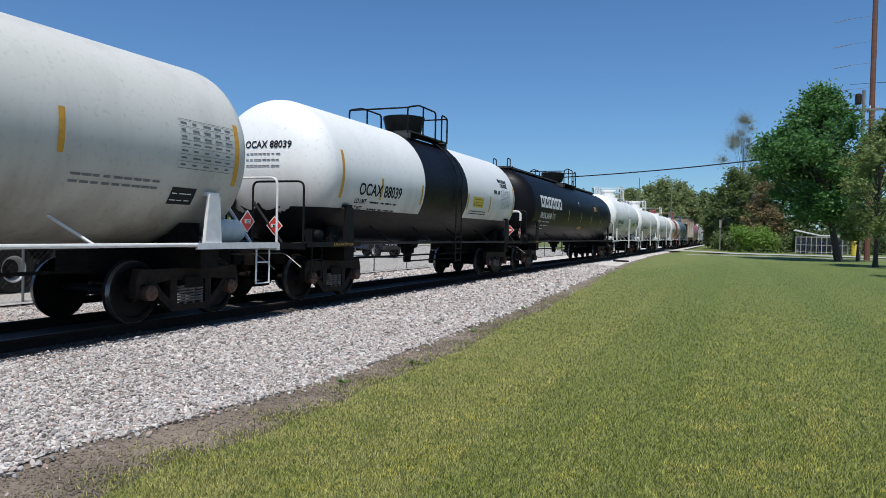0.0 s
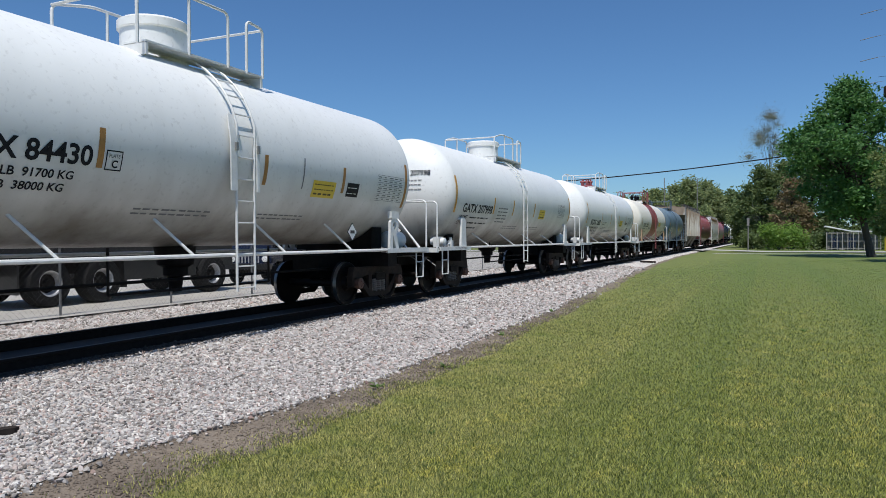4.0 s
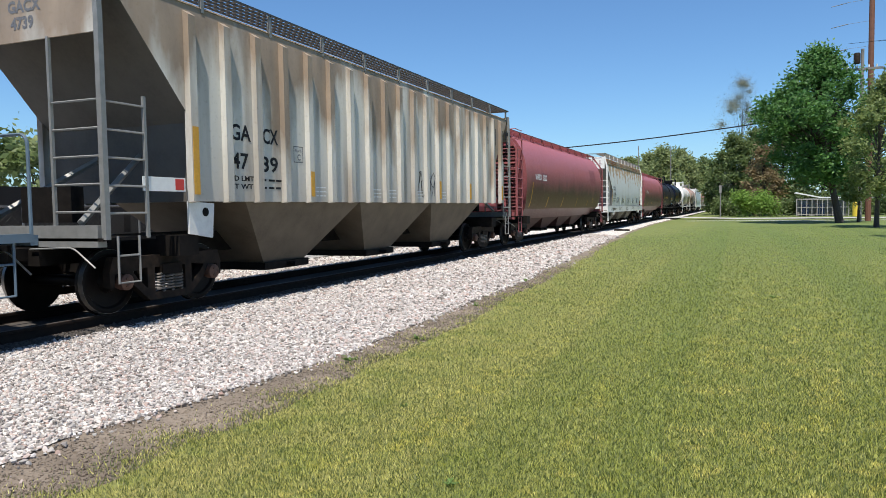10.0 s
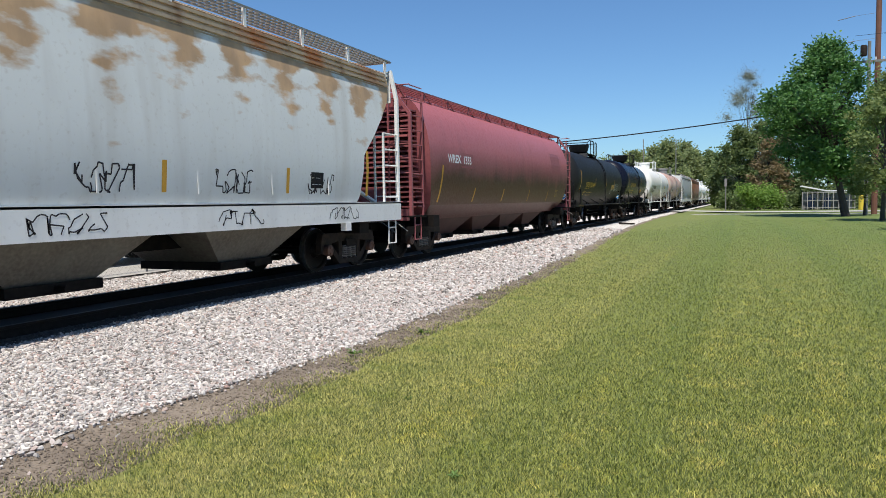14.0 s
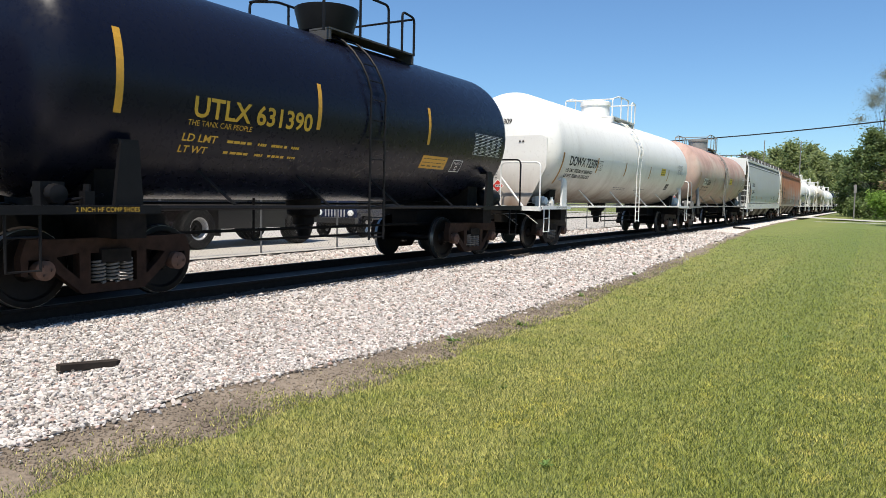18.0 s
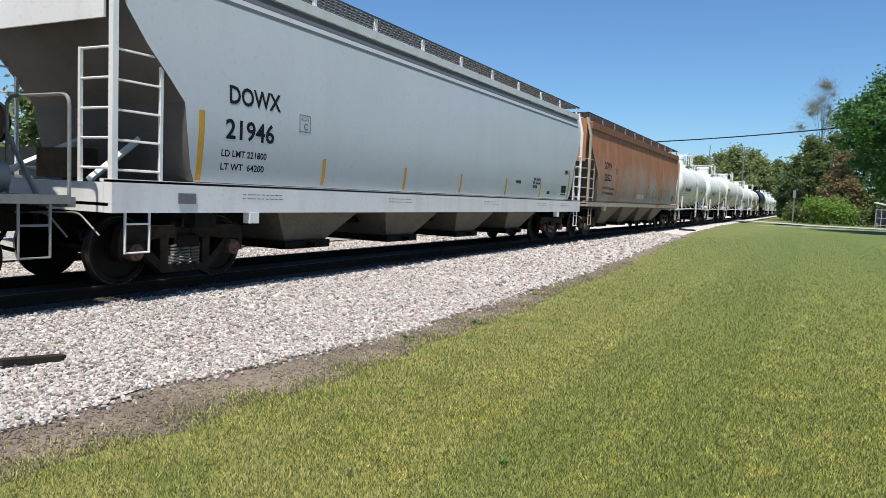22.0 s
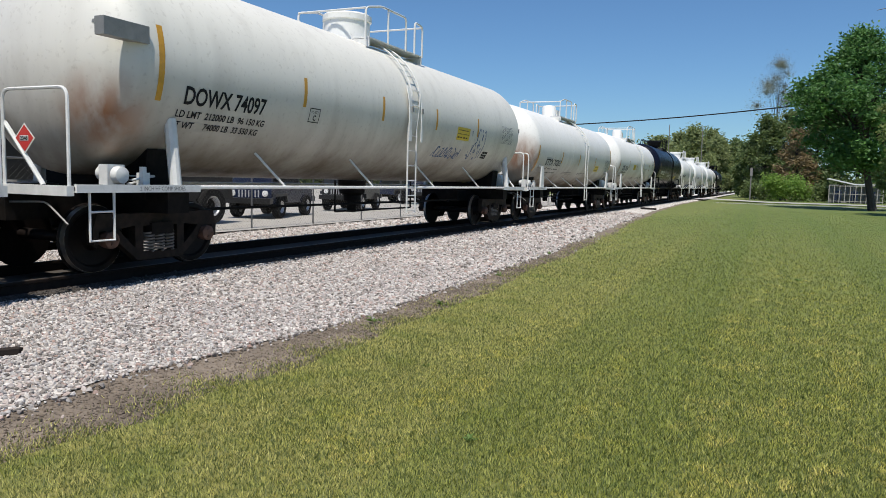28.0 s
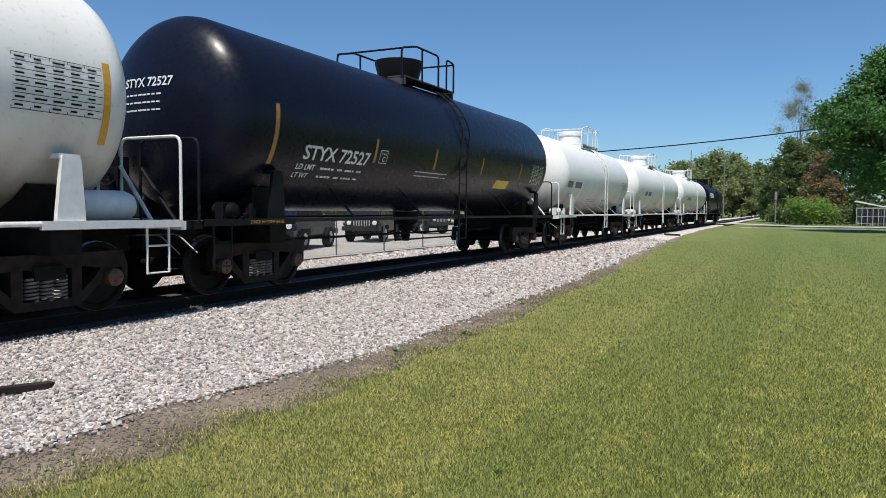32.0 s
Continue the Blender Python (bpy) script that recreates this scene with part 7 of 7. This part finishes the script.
post("utility_pole", "weathered grey utility pole with crossarm and transformer", "utility pole", 10.1, 73.0, 15.2, 0.17, "pole_grey", arm)
ins = []
for z in (15.6, 17.8, 19.7, 22.0):
    ins.append(("insulator", Shape().rod((-0.2, 0, z), (-1.8, 0, z - 0.1), 0.012, 5).rod((-1.8, 0, z - 0.1), (-3.2, 0, z - 0.35), 0.03, 8), "pole_grey"))
post("transmission_pole", "tall brown wooden transmission pole", "utility pole", 10.9, 74.0, 33.0, 0.26, "pole_wood", ins)
post("mast", "thin distant signal mast", "mast", -17.5, 140, 13.0, 0.09, "pole_grey")
post("mast", "thin distant pole beyond the crossing", "mast", -14.5, 175, 15.5, 0.12, "pole_grey")


def wire(label, a, b, sag, r=0.02):
    w = new("overhead_cable")
    tagged(w, label, "cable")
    pts = [Vector(a).lerp(Vector(b), k / 16) - Vector((0, 0, sag * 4 * k / 16 * (1 - k / 16))) for k in range(17)]
    part("strand", Shape().pipe(pts, r, 6), M["cable"], w)


wire("thick black cable over the track", (-45, 71, 7.6), (10.1, 73, 10.2), 1.3, 0.055)
for k in (-1.1, 1.1):
    wire("thin conductor at the crossarm", (10.1 + k, 73, 15.75), (40 + k, 62, 16.5), 0.6, 0.015)

# ---- fenced plant on the far side of the lawn ----


def mesh_panel(w, h, pitch=0.12, r=0.006):
    """Chain link: two sets of slanting wires."""
    s = Shape()
    d = -h
    while d < w:
        for a, b in (((d, 0), (d + h, h)), ((d + h, 0), (d, h))):
            (x0, z0), (x1, z1) = a, b
            lo, hi = max(0, min(x0, x1)), min(w, max(x0, x1))
            if hi - lo < 0.02:
                continue
            f = lambda x: z0 + (z1 - z0) * (x - x0) / (x1 - x0)
            s.rod((lo, 0, f(lo)), (hi, 0, f(hi)), r, 3)
        d += pitch
    return s


def fence(label, x, y, dx, dy, count, w, h, pitch):
    fe = new("chain_link_fence")
    fe.matrix_basis = pose(x, y, 0.03, 0, 0, math.degrees(math.atan2(dy, dx)))
    tagged(fe, label, "fence")
    pm = mesh_panel(w, h, pitch, 0.0019).mesh("mesh_panel", M["wire"], False)
    po = Shape().rod((0, 0, 0), (0, 0, h + 0.08), 0.026, 8).mesh("post", M["galv"])
    ra = Shape().rod((0, 0, h), (w, 0, h), 0.022, 6).mesh("top_rail", M["galv"])
    for i in range(count):
        for nm, me in (("post", po), ("top_rail", ra), ("mesh_panel", pm)):
            part(nm, me, None, fe, at=pose(i * w, 0, 0))
    part("post", po, None, fe, at=pose(count * w, 0, 0))


fence("grey chain-link fence between track and yard", -13.5, -2, 0, 1, 22, 3.05, 1.8, 0.13)
kerb = strip("kerb", lambda y: -13.85, lambda y: -13.25, -30, 82, 2.0, lambda x, y: 0.05, M["concrete"], 3)
tagged(kerb, "low concrete strip under the fence", "kerb", kind="structure")
fence("galvanised fence round the plant", 6.9, 99, 1, 0, 4, 2.5, 2.2, 0.25)
shed = new("equipment_shed")
shed.location = (9.2, 102, 0)
tagged(shed, "small grey equipment shed behind the fence", "shed")
part("wall", Shape().box(-2.0, 3.6, 1.2, 3, 0, 2.0), M["pole_grey"], shed)
part("roof", Shape().plate([(-2.3, 2.95), (-2.2, 3.1), (0.6, 2.45), (3.8, 2.4), (3.8, 2.3), (0.5, 2.33)], "y", 0.2, 3.2), M["decal_white"], shed)
for k in range(11):
    part("cage_post", Shape().box(-2.2 + k * 0.59, -2.12 + k * 0.59, 0, 0.08, 0, 2.25), M["concrete"], shed)
for z in (0.2, 1.1, 2.1):
    part("cage_rail", Shape().box(-2.2, 3.75, 0.01, 0.07, z, z + 0.07), M["concrete"], shed)
for k in range(3):
    part("equipment_cabinet", Shape().box(-1.6 + k * 1.8, -0.7 + k * 1.8, 0.5, 1.1, 0.05, 1.5), M["vehicle_navy"], shed)
cab = new("yellow_bollard")
cab.location = (13.2, 98.5, 0)
tagged(cab, "yellow post by the fenced plant", "bollard")
part("post", Shape().turned([(0, 0.35), (1.6, 0.35), (1.75, 0.2)], "z", 14), M["yellow"], cab)

# ---- vehicles in the yard ----


def wheel(owner, x, y, r, w, rim="chrome"):
    wh = part("wheel", Shape().turned([(x - w / 2, r * 0.55), (x - w / 2, r * 0.93), (x - w * 0.35, r), (x + w * 0.35, r), (x + w / 2, r * 0.93), (x + w / 2, r * 0.55)], "x", 26, (0, y, r), True), M["tyre"], owner)
    part("rim", Shape().turned([(x - w * 0.12, r * 0.40), (x - w * 0.44, r * 0.50), (x - w * 0.46, r * 0.56), (x + w * 0.46, r * 0.56), (x + w * 0.44, r * 0.50), (x + w * 0.12, r * 0.40)], "x", 20, (0, y, r)), M[rim], wh)
    part("hub", Shape().turned([(x - w * 0.36, 0.02), (x - w * 0.34, r * 0.16), (x - w * 0.14, r * 0.2), (x - w * 0.12, r * 0.41), (x + w * 0.12, r * 0.41), (x + w * 0.14, r * 0.2), (x + w * 0.34, r * 0.16), (x + w * 0.36, 0.02)], "x", 16, (0, y, r)), M["under"], wh)


def off_roader(label, x, y, yaw, mat):
    v = new("off_road_car")
    v.matrix_basis = pose(x, y, 0.03, 0, 0, yaw)
    tagged(v, label, "car", "vehicles in the yard")
    part("body", Shape().plate([(-2.1, 0.55), (-2.1, 1.05), (-1.9, 1.15), (1.0, 1.15), (2.1, 1.05), (2.15, 0.55)], "x", -0.85, 0.85), M[mat], v, angle=20)
    part("cabin", Shape().plate([(-2.0, 1.15), (-1.95, 1.85), (0.5, 1.85), (0.95, 1.15)], "x", -0.8, 0.8), M[mat], v, angle=20)
    for side in (-1, 1):
        part("side_window", Shape().plate([(-1.8, 1.22), (-1.78, 1.75), (0.4, 1.75), (0.75, 1.22)], "x", side * 0.80, side * 0.815), M["glass"], v)
    part("bumper", Shape().box(-0.9, 0.9, -2.35, -2.1, 0.55, 0.75), M["vehicle_black"], v)
    part("bumper", Shape().box(-0.9, 0.9, 2.12, 2.35, 0.55, 0.75), M["vehicle_black"], v)
    gr = part("grille", Shape().box(-0.55, 0.55, -2.14, -2.10, 0.74, 1.08), M[mat], v)
    for k in range(7):
        part("slot", Shape().box(-0.40 + k * 0.125, -0.35 + k * 0.125, -2.15, -2.135, 0.78, 1.04), M["chrome"], gr)
    for side in (-1, 1):
        part("headlight", Shape().turned([(-2.10, 0.11), (-2.16, 0.11), (-2.17, 0.04)], "y", 14, (side * 0.62, 0, 0.92)), M["decal_white"], v)
        part("fender", Shape().plate([(-2.0, 0.78), (-1.95, 0.92), (-0.85, 0.92), (-0.72, 0.60), (-0.85, 0.60), (-0.95, 0.82), (-1.85, 0.82)], "x", *sorted((side * 0.70, side * 0.97))), M["vehicle_black"], v)
    for y_ in (-1.35, 1.35):
        for side in (-1, 1):
            wheel(v, side * 0.82, y_, 0.42, 0.27)
    part("axle", Shape().rod((-0.8, -1.35, 0.42), (0.8, -1.35, 0.42), 0.07, 8).rod((-0.8, 1.35, 0.42), (0.8, 1.35, 0.42), 0.07, 8).box(-0.5, 0.5, -1.8, 1.8, 0.42, 0.56), M["under"], v)


def lorry(label, x, y, yaw, mat):
    v = new("heavy_truck")
    v.matrix_basis = pose(x, y, 0.03, 0, 0, yaw)
    tagged(v, label, "truck", "vehicles in the yard")
    part("chassis", Shape().box(-0.45, 0.45, -4.2, 3.4, 0.75, 1.05), M["under"], v)
    part("cab", Shape().plate([(-4.6, 0.8), (-4.6, 1.7), (-3.4, 1.9), (-3.1, 2.9), (-1.7, 2.9), (-1.6, 0.8)], "x", -1.15, 1.15), M[mat], v, angle=20)
    part("deck", Shape().box(-1.25, 1.25, -1.3, 3.4, 1.08, 2.3), M["vehicle_black"], v)
    for side in (-1, 1):
        part("side_skirt", Shape().box(*sorted((side * 1.16, side * 1.22)), -2.9, -0.25, 0.55, 1.1), M["vehicle_black"], v)
    part("mudguard", Shape().box(-1.2, 1.2, 2.7, 2.76, 0.35, 1.1), M["vehicle_black"], v)
    part("front_mudguard", Shape().box(-1.2, 1.2, -0.35, -0.29, 0.35, 1.1), M["vehicle_black"], v)
    part("fuel_tank", Shape().turned([(-1.4, 0.1), (-1.4, 0.3), (0.2, 0.3), (0.2, 0.1)], "y", 16, (1.0, 0, 0.8)), M["chrome"], v)
    for y_ in (-3.6, 0.45, 1.95):
        for side in (-1, 1):
            wheel(v, side * 1.05, y_, 0.58, 0.45)
    for side in (-1, 1):
        part("side_window", Shape().plate([(-3.0, 1.95), (-2.9, 2.7), (-2.0, 2.7), (-2.0, 1.95)], "x", side * 1.15, side * 1.165), M["glass"], v)


lorry("dark heavy truck with bright wheel rims in the yard", -17.0, 13.6, 180, "vehicle_black")
lorry("dark heavy truck parked behind the first", -17.4, 3.0, 180, "vehicle_navy")
off_roader("dark blue off-road car parked in the yard", -17.6, 22.5, 15, "vehicle_navy")
off_roader("black off-road car parked in the yard", -18.6, 30.0, 15, "vehicle_black")
off_roader("white car parked in the yard", -22.0, 2.0, 80, "vehicle_white")
off_roader("dark car parked in the yard", -22.0, 41.0, 70, "vehicle_navy")

# ---- small things on the ground ----
plank = new("plank")
plank.matrix_basis = pose(-5.95, 3.75, 0.02, 0, 4, 78)
tagged(plank, "weathered dark timber offcut lying on the ballast", "plank")
part("timber", Shape().plate([(-0.26, -0.05), (0.22, -0.055), (0.27, -0.02), (0.25, 0.05), (-0.20, 0.045), (-0.27, 0.02)], "z", 0.0, 0.055), M["tie"], plank)

offcut = new("plank")
offcut.matrix_basis = pose(-6.9, 47.0, 0.05, 0, 3, 60)
tagged(offcut, "dark timber offcut lying on the ballast near the lawn", "plank")
part("timber", Shape().plate([(-0.7, -0.10), (0.66, -0.11), (0.72, 0.08), (-0.66, 0.11)], "z", 0.0, 0.12), M["tie"], offcut)


def weed(x, y, s, seed):
    r = random.Random(seed)
    w = new("weed")
    w.location = (x, y, 0)
    tagged(w, "small dark green weed in the lawn", "weed", "weeds")
    sh = Shape()
    for k in range(16):
        a, l, t = r.uniform(0, 6.283), s * r.uniform(0.6, 1.1), r.uniform(0.3, 1.0)
        d = Vector((math.cos(a), math.sin(a), 0))
        q = Vector((-d.y, d.x, 0)) * s * 0.12
        sh.add([(0, 0, 0), d * l * 0.5 + q + Vector((0, 0, l * t * 0.6)), d * l + Vector((0, 0, l * t * 0.7)), d * l * 0.5 - q + Vector((0, 0, l * t * 0.6))], [(0, 1, 2, 3)])
    part("foliage", sh, M["weed"], w, smooth=False)


for i, (x, y, s) in enumerate([(-3.95, 6.85, 0.16), (-3.75, 8.25, 0.16), (0.6, 13.9, 0.14), (-1.6, 3.95, 0.10), (-4.1, 11.4, 0.14), (-4.4, 15.5, 0.16), (-0.8, 9.5, 0.08), (1.4, 7.6, 0.08), (-2.6, 5.4, 0.07), (0.2, 18.5, 0.1)]):
    weed(x, y, s * 0.7, 900 + i)


ICO = bmesh.new()
bmesh.ops.create_icosphere(ICO, subdivisions=1, radius=1.0)
ROCK_V = np.array([v.co[:] for v in ICO.verts])
ROCK_F = np.array([[q.index for q in f.verts] for f in ICO.faces])
ICO.free()


def height_at(x):
    return np.interp(x, [-60, -14.2, -13.6, -12.4, -10.4, -7.6, -6.6, -4.9, -4.3, -3.8], [0.02, 0.02, 0.03, 0.0, 0.10, 0.10, 0.03, -0.02, -0.035, 0.0])


def rocks(g, x, y, z, size):
    """Angular stones at the given places: vertices and faces."""
    n = len(x)
    s = size * g.uniform(0.5, 1.45, (n, 1)) * g.uniform(0.45, 1.35, (n, 3)) * np.array([1, 1, 0.7])
    w = ROCK_V[None] * s[:, None] * g.uniform(0.58, 1.28, (n, len(ROCK_V), 1))
    a, t = g.uniform(0, 6.283, n), g.uniform(-0.9, 0.9, n)
    ca, sa, ct, st = np.cos(a)[:, None], np.sin(a)[:, None], np.cos(t)[:, None], np.sin(t)[:, None]
    vx, vz = w[..., 0] * ct - w[..., 2] * st, w[..., 0] * st + w[..., 2] * ct
    vv = np.stack([vx * ca - w[..., 1] * sa + x[:, None], vx * sa + w[..., 1] * ca + y[:, None], vz + z[:, None]], -1)
    return vv.reshape(-1, 3), (ROCK_F[None] + (np.arange(n) * len(ROCK_V))[:, None, None]).reshape(-1, 3)


def stuff(name, label, category, lots, mat):
    k, vs, fs = 0, [], []
    for v, f in lots:
        vs.append(v)
        fs.append(f + k)
        k += len(v)
    o = new(name, big_mesh(name, np.concatenate(vs), np.concatenate(fs), M[mat]))
    tagged(o, label, category, kind="stuff")


def stones():
    """Loose ballast stones and crumbs of soil, each one joined mass."""
    g = np.random.default_rng(11)
    ys = np.arange(0, 60, 0.25)
    feet, greens = [foot(q) for q in ys], [sward(q) for q in ys]
    lots, dark = [], []
    for y0, y1, pitch, size in ((2.2, 7.0, 0.0265, 0.0185), (7.0, 12.0, 0.034, 0.0235), (12.0, 20.0, 0.052, 0.034), (20.0, 40.0, 0.10, 0.055)):
        for x0, x1, k in ((-7.78, -3.9, 1.0), (-13.35, -10.3, 1.5)):
            p = pitch * k
            n = int((x1 - x0) * (y1 - y0) / p / p)
            x, y = g.uniform(x0, x1, n), g.uniform(y0, y1, n)
            if k == 1.0:
                lim = np.interp(y, ys, feet)
                keep = (x < lim + g.exponential(0.05, n)) | ((x < lim + 0.6) & (g.random(n) < 0.004))
                x, y = x[keep], y[keep]
            lots.append(rocks(g, x, y, height_at(x) + g.uniform(-0.008, 0.014, len(x)), size))
        # stones beside the rail, coloured dark where the train shades them
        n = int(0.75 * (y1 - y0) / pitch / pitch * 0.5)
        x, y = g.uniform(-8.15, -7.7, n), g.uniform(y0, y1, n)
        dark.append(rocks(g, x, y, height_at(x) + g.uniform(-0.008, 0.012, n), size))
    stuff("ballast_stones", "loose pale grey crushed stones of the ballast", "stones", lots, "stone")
    stuff("shade_dark_stones", "crushed stones beside the rail, coloured dark for the train's shade", "stones", dark, "shaded_stone")
    n = 15000
    y = 2.2 + 18 * g.random(n) ** 1.5
    a, b = np.interp(y, ys, feet), np.interp(y, ys, greens)
    x = a - 0.1 + (b - a + 0.35) * g.random(n)
    stuff("soil_crumbs", "crumbs of dry brown soil along the lawn's edge", "soil", [rocks(g, x, y, height_at(x) - 0.008, 0.011)], "soil")


def grass():
    """Mown grass blades, denser near the camera's stand."""
    g = np.random.default_rng(12)
    # blades to the square metre, and where the turf can be seen, along the lawn
    ys = np.arange(-4.0, 58.0, 0.05)
    dens = np.exp(np.interp(ys, [-4, 1.2, 2.0, 4.5, 7, 10, 15, 22, 32, 45, 58], np.log([900, 1800, 11500, 10500, 5200, 2300, 850, 300, 110, 45, 18])))
    left = np.array([sward(q) for q in ys]) - 0.55
    right = np.interp(ys, [-4, 2, 5, 9, 15, 25, 58], [3.0, 2.8, 4.2, 6.2, 9.5, 15.0, 32.0])
    mass = dens * (right - left)
    n = int(mass.sum() * 0.05)
    y = np.interp(g.random(n), np.cumsum(mass) / mass.sum(), ys) + g.uniform(-0.03, 0.03, n)
    lim = np.interp(y, ys, left) + 0.55
    x = lim - 0.55 + g.random(n) * (np.interp(y, ys, right) - lim + 0.55)
    # a ragged margin: tufts stand out on the soil, bare spots reach into the turf
    tuft = 0.16 * np.sin(y * 7.3) * np.sin(y * 3.1 + 1.0) + 0.10 * np.sin(x * 23.0 + y * 11.0) * np.sin(y * 19.0)
    keep = x > lim + tuft + np.abs(g.normal(0, 0.22, n)) - g.exponential(0.14, n)
    x, y = x[keep], y[keep]
    n = len(x)
    a = g.uniform(0, 6.283, n)
    hh = (0.026 + 0.004 * np.clip(y / 20, 0, 1)) * g.uniform(0.5, 1.35, n)
    w = 0.0023 * (1 + np.maximum(y, 0) / 9)
    lean = hh * g.uniform(0.1, 1.0, n)
    b = g.uniform(0, 6.283, n)
    z0 = np.zeros(n)
    p0 = np.stack([x - w * np.cos(a), y - w * np.sin(a), z0], -1)
    p1 = np.stack([x + w * np.cos(a), y + w * np.sin(a), z0], -1)
    p2 = np.stack([x + lean * np.cos(b), y + lean * np.sin(b), hh], -1)
    v = np.stack([p0, p1, p2], 1).reshape(-1, 3)
    o = new("grass_blades", big_mesh("grass_blades", v, np.arange(len(v)).reshape(-1, 3), M["blade"]))
    tagged(o, "short mown grass blades of the lawn", "grass", kind="stuff")


stones()
grass()


def motions():
    """The train rolls past at an almost even speed; the wheels turn while their car is near."""
    speed, a2, a3 = 11.778, 0.00082, -0.000605

    def gone(t):
        q = t - 16.0
        return speed * q + a2 * q * q + a3 * q ** 3 + float(np.interp(t, [0, 30, 30.5, 31, 32], [0, 0, 0.1, 0.65, 1.1]))
    times = [2.0 * k for k in range(15)] + [29.0, 30.0, 30.5, 31.0, 31.5, 32.0]
    # the last cars hang back a little until the train picks up at the end
    late = [0.0] * 22 + [0.65] + [1.1] * 5
    mids = [(a + b) / 2 + q for a, b, q in zip(GAPS, GAPS[1:], late)]
    for car, mid in zip(TRAIN, mids):
        walk(car, [(t, pose(TRACK, mid - gone(t), RAIL)) for t in times])
    place = dict(zip([c.name for c in TRAIN], mids))
    for w, car, y, local in WHEELS:
        near = place[car.name] + y
        t0, t1 = 16 + (near - 30) / speed, 16 + (near - 0) / speed
        if t1 < 0.1 or t0 > SECONDS - 0.1:
            continue
        t0, t1 = max(0.0, t0), min(SECONDS, t1)
        steps = max(1, int((t1 - t0) / 0.0667))
        ts = [t0 + (t1 - t0) * k / steps for k in range(steps + 1)]
        ts = ([0.0] if t0 > 0.05 else []) + ts + ([SECONDS] if t1 < SECONDS - 0.05 else [])
        rows = []
        for t in ts:
            q = min(max(t, t0), t1)
            rows.append((t, pose(0, local, WHEEL, math.degrees((gone(q) - gone(t0)) / WHEEL) * 0.9)))
        walk(w, rows)


motions()
